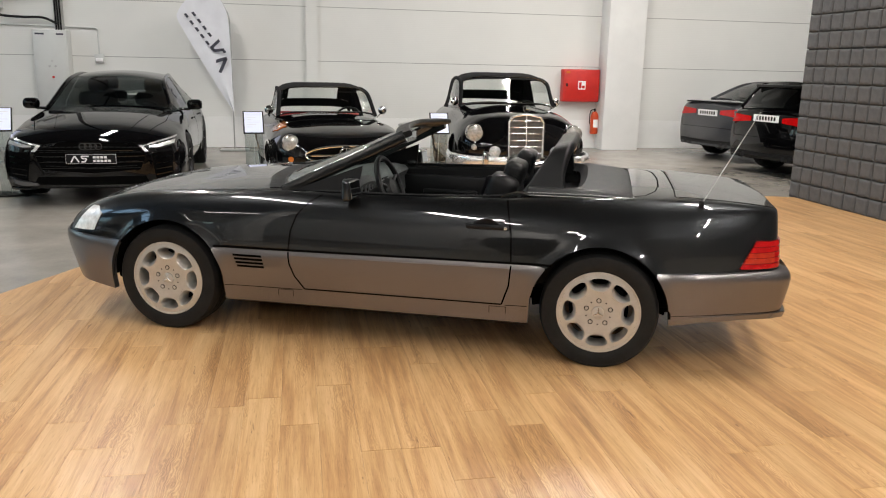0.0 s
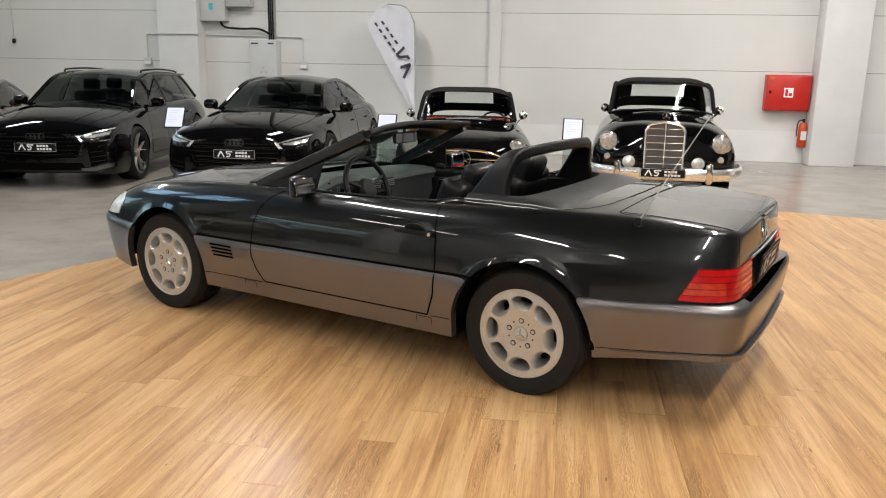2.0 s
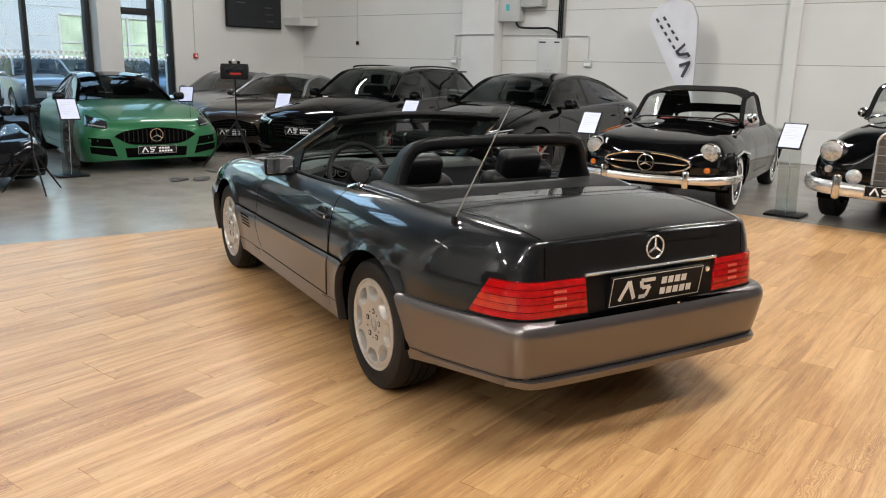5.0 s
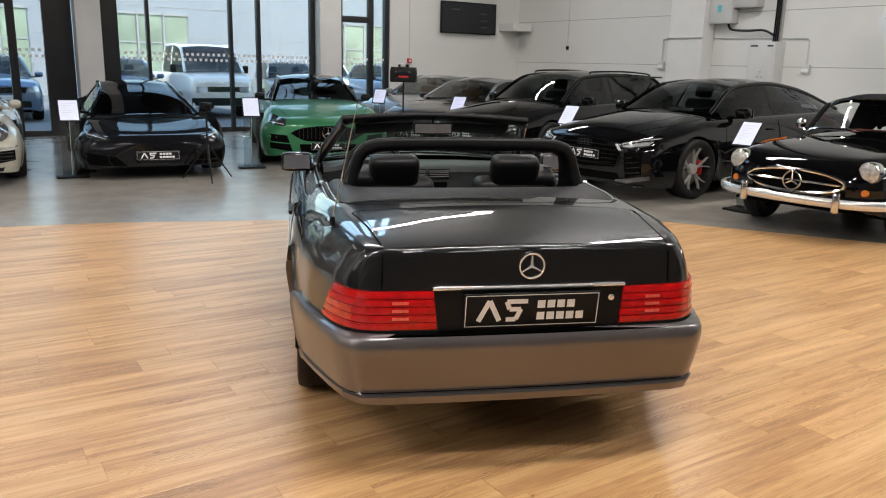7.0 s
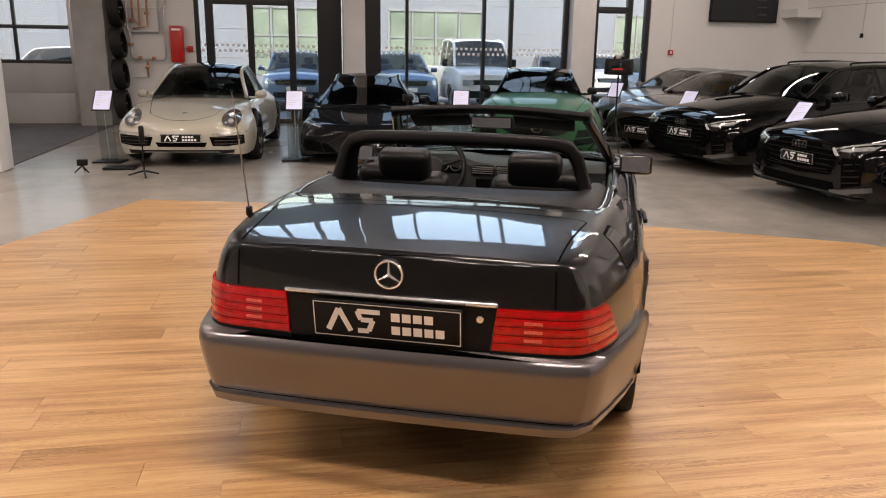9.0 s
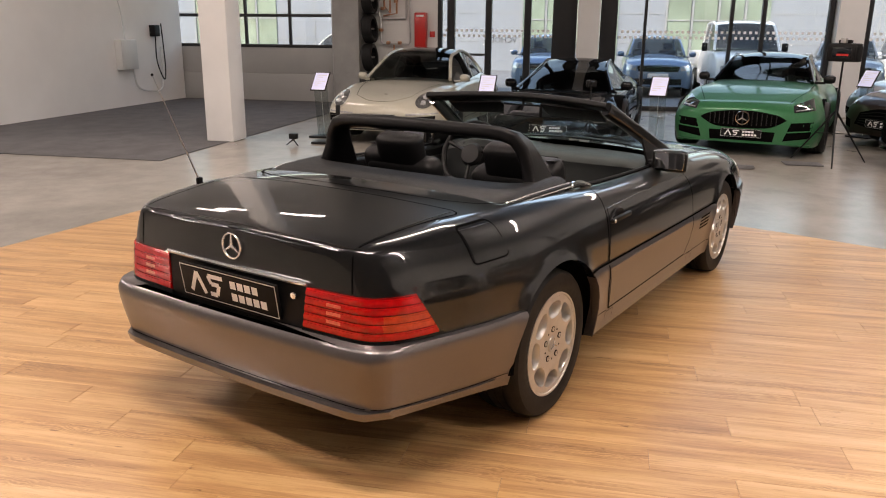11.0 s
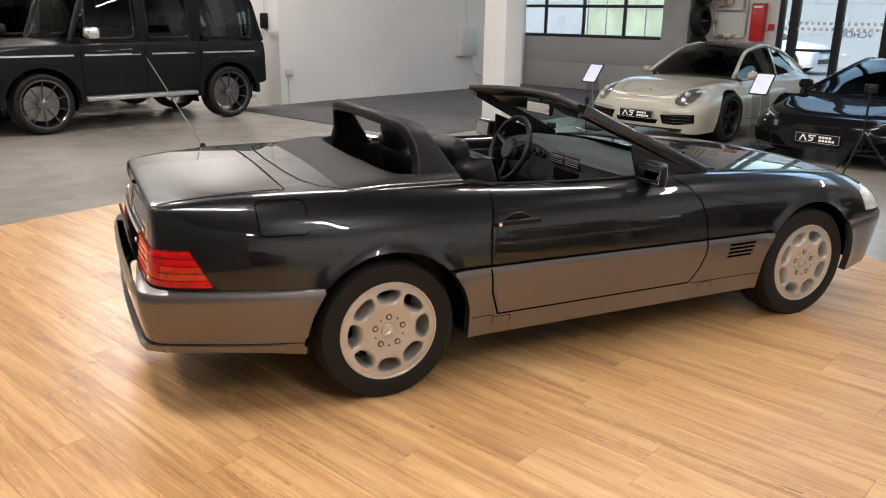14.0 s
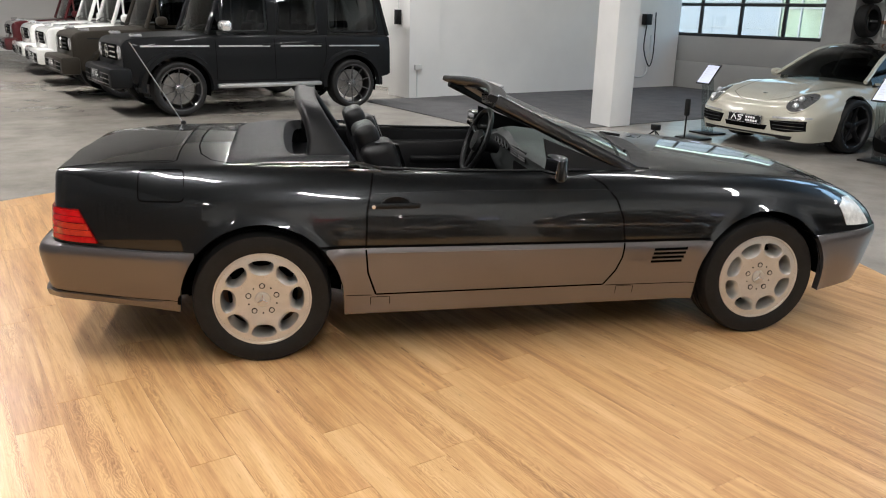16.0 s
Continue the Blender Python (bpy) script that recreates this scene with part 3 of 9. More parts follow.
# ---- cars ----
def wheel(parent, x, y, r, rim, tyre_w=0.235, style="spokes", n=5, metal=None, turn=0.0, out=1, whitewall=False, barrel=None, thin=1.0, caliper=None, spin=0.0, lip=None):
    """A wheel at the hub's place; out is +1 on the left side. style: spokes, twin, disc, eight."""
    metal = metal or ALLOY
    w = tyre_w / 2
    m = Matrix.Translation((x, y, r)) @ Matrix.Rotation(radians(turn), 4, "Z") @ Matrix.Diagonal((1, out, 1, 1)) @ Matrix.Rotation(radians(spin), 4, "Y")
    bm = bmesh.new()
    # barrel and lip
    lathe(bm, [(rim * 0.93, -w * 0.9), (rim * 0.9, -w * 0.3), (rim * 0.9, w * 0.72), (rim * 0.955, w * 0.93), (rim * 1.0, w * 0.95), (rim * 1.01, w * 0.8), (rim * 1.0, -w * 0.9)], 40)
    hub = rim * 0.2
    top = None
    if barrel:
        bm.transform(m)
        if out < 0:
            bmesh.ops.reverse_faces(bm, faces=bm.faces)
        top = part("wheel", bm, barrel, parent)
        bm = bmesh.new()
    if style == "disc":
        lathe(bm, [(rim * 0.95, w * 0.8), (rim * 0.8, w * 0.55), (rim * 0.6, w * 0.85), (rim * 0.5, w * 0.95), (rim * 0.2, w * 1.0), (0, w * 1.02)], 40)
    elif style == "eight":
        eight_hole_face(bm, rim, w)
    else:
        lathe(bm, [(hub * 1.15, w * 0.2), (hub * 1.1, w * 0.62), (hub * 0.7, w * 0.72), (0, w * 0.74)], 20)
        for k in range(n):
            for off in ((-0.25, 0.25) if style == "twin" else (0.0,)):
                a = 2 * math.pi * k / n + math.pi / 2
                b = a + off * (1.0 if style == "twin" else 0)
                hw0, hw1 = (rim * 0.05, rim * 0.045) if style == "twin" else (rim * 0.11, rim * 0.085)
                if n > 7:
                    hw0, hw1 = rim * 0.035, rim * 0.04
                hw0, hw1 = hw0 * thin, hw1 * thin
                rows = []
                for s in range(5):
                    u = s / 4
                    rr = hub * 0.8 + (rim * 0.93 - hub * 0.8) * u
                    hw = hw0 + (hw1 - hw0) * u
                    ang = a + (b - a) * u
                    d, e = Vector((math.cos(ang), 0, math.sin(ang))), Vector((-math.sin(ang), 0, math.cos(ang)))
                    yo = w * (0.66 + 0.2 * u * u)
                    sec = [(-hw, yo - 0.035), (-hw, yo - 0.008), (-hw * 0.6, yo), (hw * 0.6, yo), (hw, yo - 0.008), (hw, yo - 0.035)]
                    rows.append([d * rr + e * q + Vector((0, h, 0)) for q, h in sec])
                grid(bm, rows, close=True)
    bm.transform(m)
    if out < 0:
        bmesh.ops.reverse_faces(bm, faces=bm.faces)
    if top:
        part("wheel_face" if style == "eight" else "spokes", bm, metal, top)
    else:
        top = part("wheel", bm, metal, parent)
    if lip:
        bm = bmesh.new()
        lathe(bm, [(rim * 0.93, w * 0.88), (rim * 0.955, w * 0.95), (rim * 1.0, w * 0.97), (rim * 1.01, w * 0.9)], 48)
        bm.transform(m)
        part("rim_lip", bm, lip, top)
    if caliper:
        bm = box(bmesh.new(), (-rim * 0.78, -w * 0.1, -rim * 0.3), (-rim * 0.45, w * 0.35, rim * 0.35), 0.02, 2)
        bm.transform(m)
        part("brake_caliper", bm, caliper, top)
    bm = bmesh.new()
    lathe(bm, [(rim * 0.97, -w * 0.95), (rim * 1.06, -w), (r * 0.93, -w), (r * 0.985, -w * 0.86), (r, -w * 0.6), *[(r - d, w * (g + e)) for g in (-0.36, 0.0, 0.36) for d, e in ((0, -0.05), (0.007, -0.04), (0.007, 0.04), (0, 0.05))], (r, w * 0.6), (r * 0.985, w * 0.86), (r * 0.95, w * 0.98), (rim + (r - rim) * 0.45, w * 1.03), (rim * 1.06, w * 1.0), (rim * 0.985, w * 0.94)], 56)
    bm.transform(m)
    part("tyre", bm, RUBBER, top)
    if whitewall:
        bm = bmesh.new()
        lathe(bm, [(rim * 1.06, w * 1.02), (rim + (r - rim) * 0.3, w * 1.045), (rim + (r - rim) * 0.55, w * 1.04)], 48)
        bm.transform(m)
        part("whitewall", bm, SIGN_WHITE, top, "white sidewall ring")
    bm = bmesh.new()
    lathe(bm, [(rim * 0.72, -w * 0.05), (rim * 0.72, w * 0.12), (rim * 0.3, w * 0.12), (0, w * 0.1)], 32)
    bm.transform(m)
    # behind the eight-hole face, matt black puts the shade inside into the disc's colour
    part("brake_disc", bm, MATT_BLACK if style == "eight" else BRAKE, top)
    return top


def eight_hole_face(bm, rim, w):
    """A cast disc with eight bowl-shaped windows near the lip, straight outside and round inside."""
    r0, r1, rc = rim * 0.50, rim * 0.93, rim * 0.735

    def h(r):
        u = r / rim
        return w * (0.99 - 0.10 * max(0, 0.55 - u) / 0.55 - 0.05 * max(0, u - 0.8) / 0.2)

    def at(r, a, d=0.0):
        return (r * math.cos(a), h(r) - d, r * math.sin(a))

    def ring(a0, out, inn, half, d):
        pts = []
        for i in range(32):
            t = 2 * math.pi * i / 32
            c, s_ = math.cos(t), math.sin(t)
            e = 0.55 if c > 0 else 0.9
            rr = rc + rim * (out if c > 0 else inn) * math.copysign(abs(c) ** e, c)
            aa = a0 + rim * half * math.copysign(abs(s_) ** 0.8, s_) / rc
            pts.append(at(rr, aa, d))
        return pts
    for k in range(8):
        a0 = 2 * math.pi * k / 8
        edge, lip, hole = ring(a0, 0.115, 0.205, 0.258, 0.0), ring(a0, 0.108, 0.185, 0.243, 0.004), ring(a0, 0.100, 0.132, 0.222, 0.02)
        wall = [(q[0] * 0.99, -w * 0.1, q[2] * 0.99) for q in hole]
        sq = []
        for i in range(32):
            t = 2 * math.pi * i / 32
            c, s_ = math.cos(t), math.sin(t)
            q = max(abs(c), abs(s_))
            sq.append(at((r0 + r1) / 2 + (r1 - r0) / 2 * c / q, a0 + math.pi / 8 * s_ / q))
        grid(bm, [sq, edge, lip, hole, wall], close=True)
    hc = h(rim * 0.3)
    lathe(bm, [(r0, h(r0)), (rim * 0.4, h(rim * 0.4)), (rim * 0.3, hc), (rim * 0.165, hc - 0.001), (rim * 0.16, hc - 0.004), (rim * 0.15, hc + 0.004), (rim * 0.12, hc + 0.006), (0, hc + 0.007)], 48)
    lathe(bm, [(r1, h(r1)), (rim * 0.955, w * 0.95), (rim * 0.965, w * 0.985), (rim, w * 0.985), (rim * 1.01, w * 0.85)], 56)
    bmesh.ops.remove_doubles(bm, verts=bm.verts[:], dist=2e-4)


def arch_stations(x0, x1, arches, n=64):
    xs = [x0 + (x1 - x0) * 0.5 * (1 - math.cos(math.pi * k / n)) * 0.5 + (x1 - x0) * 0.5 * k / n for k in range(n + 1)]
    for a, r in arches:
        xs += [a + r * math.cos(math.pi * k / 18) for k in range(19)] + [a + r + 0.002, a - r - 0.002]
    xs = sorted(xs)
    out = [xs[0]]
    for x in xs[1:]:
        if x - out[-1] > 0.0015:
            out.append(x)
    return out


class Shell:
    """A car body lofted along x. Stations: x, half-width, sill height, shoulder height, middle height, shoulder half-width."""

    def __init__(self, stations, arches, round_=0.07, tuck=0.05, crown=2.4, hub=0.33):
        col = list(zip(*sorted(stations)))
        self.x0, self.x1 = col[0][0], col[0][-1]
        self.w, self.zs, self.zb, self.zt, self.ws = (pchip(col[0], c) for c in col[1:])
        self.arches, self.round, self.tuck, self.crown, self.hub = arches, round_, tuck, crown, hub

    def low(self, x):
        z = self.zs(x)
        for a, r in self.arches:
            if abs(x - a) < r:
                z = max(z, self.hub + math.sqrt(r * r - (x - a) ** 2))
        return z

    def side(self, x, z):
        """Half-width of the side at height z."""
        w, ws, zs, zb = self.w(x), self.ws(x), self.zs(x), self.zb(x)
        zm = zs + 0.5 * (zb - zs)
        if z > zm:
            return w - (w - ws) * ((z - zm) / max(zb - zm, 1e-3)) ** 2
        y = w - self.tuck * ((zm - z) / max(zm - zs, 1e-3)) ** 2
        for a, r in self.arches:
            d = math.hypot(x - a, z - self.hub)
            if d < r + 0.07:
                y += 0.012 * (1 - (d - r) / 0.07)
        return y

    def top(self, x, y):
        return self.zt(x) - (self.zt(x) - self.zb(x)) * min(1, abs(y) / max(self.ws(x), 1e-3)) ** self.crown

    def section(self, x, n=9):
        lo, zb, ws = self.low(x), self.zb(x), self.ws(x)
        rd = min(self.round, (zb - lo) * 0.4, ws * 0.5)
        pts = [(max(self.side(x, lo) - 0.05, 0.01), lo + 0.0)]
        pts += [(self.side(x, z), z) for z in np.linspace(lo, zb - rd, n)]
        a, b, c = Vector((self.side(x, zb - rd), zb - rd)), Vector((ws, zb)), Vector((ws - rd, self.top(x, ws - rd)))
        pts += [tuple(a.lerp(b, u).lerp(b.lerp(c, u), u)) for u in (0.2, 0.4, 0.6, 0.8, 1.0)]
        pts += [(y, self.top(x, y)) for y in np.linspace(ws - rd, 0, 9)[1:]]
        return pts

    def mesh(self):
        rows = []
        for x in arch_stations(self.x0, self.x1, self.arches):
            s = self.section(x)
            rows.append([Vector((x, y, z)) for y, z in s] + [Vector((x, -y, z)) for y, z in s[-2::-1]])
        bm = bmesh.new()
        vs = grid(bm, rows)
        bm.faces.new(vs[0])
        bm.faces.new(vs[-1][::-1])
        return bm


class Cabin:
    """The glasshouse over a shell. Rail points from the windscreen's foot to the rear window's foot: x, half-width, height."""

    def __init__(self, rail, shell, crown=0.05, bow=0.14, full_=2.0):
        self.rail, self.full_ = rail, full_
        xs = [p[0] for p in rail][::-1]
        self.y, self.z = pchip(xs, [p[1] for p in rail][::-1]), pchip(xs, [p[2] for p in rail][::-1])
        self.shell, self.crown, self.bow = shell, crown, bow
        self.xb, self.xt, self.xr, self.xe = rail[0][0], rail[1][0], rail[-2][0], rail[-1][0]
        self.bowf = pchip([self.xe, self.xr, self.xt, self.xb], [-bow, -bow * 0.3, bow * 0.35, bow])

    def at(self, x, v):
        q = 1 - abs(v) ** self.full_
        return Vector((x + self.bowf(x) * (1 - v * v), v * self.y(x), self.z(x) + self.crown * q * (1 if self.xr <= x <= self.xt else 0.6)))

    def sheet(self, x0, x1, v=1.0, nx=12, ny=17, span=None):
        bm = bmesh.new()
        a, b = span or (-v, v)
        grid(bm, [[self.at(x0 + (x1 - x0) * i / (nx - 1), a + (b - a) * k / (ny - 1)) for k in range(ny)] for i in range(nx)])
        return bm

    def flank(self, x0, x1, inset=0.0, nx=10, drop=0.012, out=0.0):
        """A piece of side glass or pillar between belt and rail, on the left."""
        rows = []
        for i in range(nx):
            x = x0 + (x1 - x0) * i / (nx - 1)
            lo = Vector((x, self.shell.ws(x) - 0.035 + out, self.shell.zb(x) - drop))
            hi = Vector((x, self.y(x) + out, self.z(x) - inset))
            if hi.z < lo.z + 0.01:
                hi.z = lo.z + 0.01
            rows.append([lo.lerp(hi, u) + Vector((0, 0.025 * math.sin(math.pi * u) * (hi.z - lo.z), 0)) for u in (0, 0.33, 0.67, 1)])
        bm = bmesh.new()
        grid(bm, rows)
        return bm


def mirror_pod(parent, x, y, z, mat_, s=1.0, classic=False):
    for sg in (1, -1):
        bm = bmesh.new()
        if classic:
            lathe(bm, [(0, -0.03), (0.03, -0.026), (0.055, -0.005), (0.058, 0.006), (0.05, 0.008), (0, 0.008)], 20, "x", Matrix.Translation((x, sg * (y + 0.06), z + 0.1)) @ Matrix.Rotation(math.pi, 4, "Z"))
            tube(bm, [(x, sg * (y - 0.02), z), (x, sg * (y + 0.02), z + 0.04), (x + 0.01, sg * (y + 0.06), z + 0.09)], 0.008, 6)
            part("wing_mirror", bm, CHROME, parent, "round chrome wing mirror")
            continue
        box(bm, (x - 0.06 * s, y + 0.05, z - 0.01), (x + 0.09 * s, y + 0.24 * s, z + 0.125 * s), 0.055, 4)
        box(bm, (x - 0.02, y - 0.06, z - 0.02), (x + 0.05, y + 0.09, z + 0.015), 0.01)
        if sg < 0:
            bm = mirrored(bm)
        ob = part("wing_mirror", bm, mat_, parent)
        part("mirror_glass", boxes(((x - 0.062 * s, sg * (y + 0.095), z), (x - 0.058 * s, sg * (y + 0.235 * s), z + 0.1 * s))), MIRROR, ob, smooth=False)


def plate(parent, m, w=0.52, h=0.112):
    """A black show plate with the dealer's sign as plain shapes, lettering as bars."""
    bm = boxes(((-0.006, -w / 2, -h / 2), (0.006, w / 2, h / 2)), bevel=0.004)
    bm.transform(m)
    ob = part("licence_plate", bm, SIGN_BLACK, parent, "black show plate with a white sign")
    k = h / 0.112

    def stroke(pts, t=0.013):
        bm = bmesh.new()
        p = [Vector((0.0075, y, z * k)) for y, z in pts]
        for a, b in zip(p, p[1:]):
            d = (b - a).normalized()
            s = Vector((0, -d.z, d.y)) * t * k / 2
            bm.faces.new([bm.verts.new(m @ q) for q in (a + s, b + s, b - s, a - s)])
        part("plate_sign", bm, SIGN_WHITE, ob, smooth=False)
    stroke([(-0.205, -0.034), (-0.165, 0.034), (-0.125, -0.034)], 0.016)
    stroke([(-0.02, 0.03), (-0.10, 0.03), (-0.088, 0.004), (-0.045, 0.004), (-0.062, -0.03), (-0.10, -0.03)], 0.015)
    bw, bh = w / 2 - 0.006, (h / 2 - 0.006) / k
    stroke([(-bw, -bh), (bw, -bh), (bw, bh), (-bw, bh), (-bw, -bh)], 0.0025)
    for z, cnt in ((0.019, 4), (-0.021, 5)):
        for i in range(cnt):
            y0 = 0.018 + i * 0.038
            stroke([(y0, z), (y0 + 0.030, z)], 0.026)
    return ob


def seats(parent, xs, zf, mat_, h=0.62, w=0.5, y=0.37, head=True):
    for x in xs:
        for sg in (1, -1):
            bm = bmesh.new()
            box(bm, (x - 0.05, sg * y - w / 2, zf + 0.12), (x + 0.48, sg * y + w / 2, zf + 0.3), 0.06, 3)
            t = Matrix.Translation((x, sg * y, zf + 0.2)) @ Matrix.Rotation(radians(-16), 4, "Y")
            box(bm, (-0.09, -w / 2, 0), (0.07, w / 2, h), 0.07, 3, t)
            if head:
                box(bm, (-0.07, -0.13, h + 0.02), (0.04, 0.13, h + 0.2), 0.045, 3, t)
            part("seat", bm, mat_, parent)


def steering(parent, x, y, z, r=0.185, tilt=62, mat_=None, rim_r=0.014):
    m = Matrix.Translation((x, y, z)) @ Matrix.Rotation(radians(-tilt), 4, "Y")
    bm = bmesh.new()
    tube(bm, [m @ Vector((r * math.cos(a), r * math.sin(a), 0)) for a in np.linspace(0, 2 * math.pi, 33)[:-1]], rim_r, 8, closed=True)
    for a in (90, 200, 340):
        a = radians(a + 90)
        tube(bm, [m @ Vector((0.05 * math.cos(a), 0.05 * math.sin(a), -0.01)), m @ Vector((r * math.cos(a), r * math.sin(a), 0))], 0.013, 6)
    lathe(bm, [(0, 0.02), (0.06, 0.016), (0.075, -0.01), (0.06, -0.03), (0.03, -0.15), (0, -0.15)], 20, "z", m)
    part("steering_wheel", bm, mat_ or BLACK, parent)


def make_car(name, label, m, paint_, st, arches, rail, wheels, hub, splits, group="", crown=0.05, bow=0.14, round_=0.07, roof=None, interior=None, glass=None, rail_r=0.028, pillar=None, tuck=0.05, seat_x=(-0.45,), ccrown=2.4, mirror=(0.55, 1.0), classic=False, mirror_mat=None, rail_mat=None, side_glass=None):
    """The common build: body, cabin, wheels, seats. Returns the thing, its skin, shell and cabin."""
    car = thing(name, label, "car", m, group)
    sh = Shell(st, arches, round_, tuck, ccrown, hub)
    body = part("body", sh.mesh(), paint_, car, angle=50)
    cb = Cabin(rail, sh, crown, bow, 6.0 if classic else 2.0)
    glass, interior, pillar = glass or GLASS_TINT, interior or BLACK, pillar or paint_
    part("windscreen", cb.sheet(cb.xt, cb.xb, 0.97), GLASS_WIND if glass is GLASS_TINT else glass, car)
    if classic:
        xa, xc = cb.xe + 0.35 * (cb.xr - cb.xe), cb.xe + 0.88 * (cb.xr - cb.xe)
        for a, b, v0, v1 in ((cb.xe, xa, -1, 1), (xc, cb.xr, -1, 1), (xa, xc, -1, -0.66), (xa, xc, 0.66, 1)):
            part("soft_top_back", cb.sheet(a, b, nx=6, span=(v0, v1)), roof, car)
        part("rear_window", cb.sheet(xa, xc, nx=6, span=(-0.66, 0.66)), glass, car)
    else:
        part("rear_window", cb.sheet(cb.xe, cb.xr, 0.97), glass, car)
    part("roof", cb.sheet(cb.xr, cb.xt, 1.0), roof or paint_, car)
    xs = np.linspace(cb.xe, cb.xb, 40)
    for sg in (1, -1):
        bm = bmesh.new()
        tube(bm, [(x, sg * cb.y(x), cb.z(x)) for x in xs], rail_r, 8)
        part("roof_rail", bm, rail_mat or roof or paint_, car)
    for a, b, what in splits:
        bm = cb.flank(a, b, 0.0, out=0.0 if what == "glass" else 0.004)
        both("side_window" if what == "glass" else "pillar", bm, (side_glass or glass) if what == "glass" else (pillar if what == "pillar" else (roof or paint_)), car)
    # wheel wells and floor
    bm = bmesh.new()
    for a, r in arches:
        for sg in (1, -1):
            lathe(bm, [(r + 0.012, -0.3), (r + 0.012, 0.02)], 24, "y", Matrix.Translation((a, sg * (sh.w(a) - 0.075) - (0.0 if sg > 0 else -0.28), hub)))
    bmesh.ops.delete(bm, geom=[f for f in bm.faces if f.calc_center_median().z < hub * 0.75], context="FACES")
    box(bm, (sh.x0 + 0.25, -sh.w(0) + 0.12, sh.zs(0) + 0.03), (sh.x1 - 0.25, sh.w(0) - 0.12, sh.zs(0) + 0.2))
    part("underbody", bm, MATT_BLACK, car)
    for wx, wy, r, rim, kw in wheels:
        for sg in (1, -1):
            wheel(car, wx, sg * wy, r, rim, out=sg, **kw)
    zf = sh.zb(0) - 0.62
    seats(car, seat_x, zf, interior, 0.50 if classic else 0.62, head=not classic)
    bm = boxes(((cb.xb - 0.42, -sh.ws(cb.xb) + 0.1, sh.zb(cb.xb) - 0.25), (cb.xb + 0.1, sh.ws(cb.xb) - 0.1, sh.zb(cb.xb) + 0.02)), bevel=0.05)
    part("dashboard", bm, BLACK, car)
    part("parcel_shelf", boxes(((cb.xe + 0.1, -0.5, sh.zb(cb.xe) - 0.12), (seat_x[-1] - 0.25, 0.5, sh.zb(cb.xe) - 0.06)), bevel=0.02), interior, car)
    steering(car, cb.xb - 0.55, 0.37, sh.zb(cb.xb) - 0.02)
    mx, ms = mirror
    if ms:
        mirror_pod(car, mx, sh.ws(mx) - 0.02, sh.zb(mx) + 0.03, CHROME if classic else mirror_mat or paint_, ms, classic)
    return car, Skin(body), sh, cb


def lines(car, skin, way, paths, width=0.007, mat_=None, name="panel_gap"):
    for pts in paths:
        part(name, skin.strip(way, pts, width), mat_ or MATT_BLACK, car)

# ---- parked cars ----
def spot(x, y, heading, back=0.0):
    """Pose of a car whose front middle stands at (x, y); back: from the front to the middle of the wheelbase."""
    a = radians(heading)
    return pose(x - back * math.cos(a), y - back * math.sin(a), 0, 0, 0, heading)


def modern_front(car, sk, xf, w, grille, lamp, drl, intakes, plate_z, plate_x=None, badge=True):
    """Grille, lamps, side intakes and plate on the nose; grille and intakes as (lower line, upper line) in y, z."""
    part("grille", sk.patch("front", *grille, 0.004, 0.03, 22, 5), MATT_BLACK, car)
    lo, hi = grille
    for k in range(1, 6):
        u = k / 6
        a, b = resample(lo, 20), resample(hi, 20)
        part("grille_bar", sk.strip("front", [tuple(a[i].lerp(b[i], u))[:2] for i in range(1, 19)], 0.012, 0.01), BLACK, car)
    for l in lamp:
        both("headlight", sk.patch("front", *l, 0.006, 0.04, 12, 4), LENS_DARK, car, "smoked headlight")
    for d in drl:
        both("daytime_lamp", sk.patch("front", *d, 0.011, 0.01, 12, 2), LENS, car, "bright lamp insert")
    for i in intakes:
        both("intake", sk.patch("front", *i, 0.004, 0.03, 10, 4), MATT_BLACK, car)
    q = sk.at("front", 0, plate_z, 0.022)
    plate(car, Matrix.Translation(q))


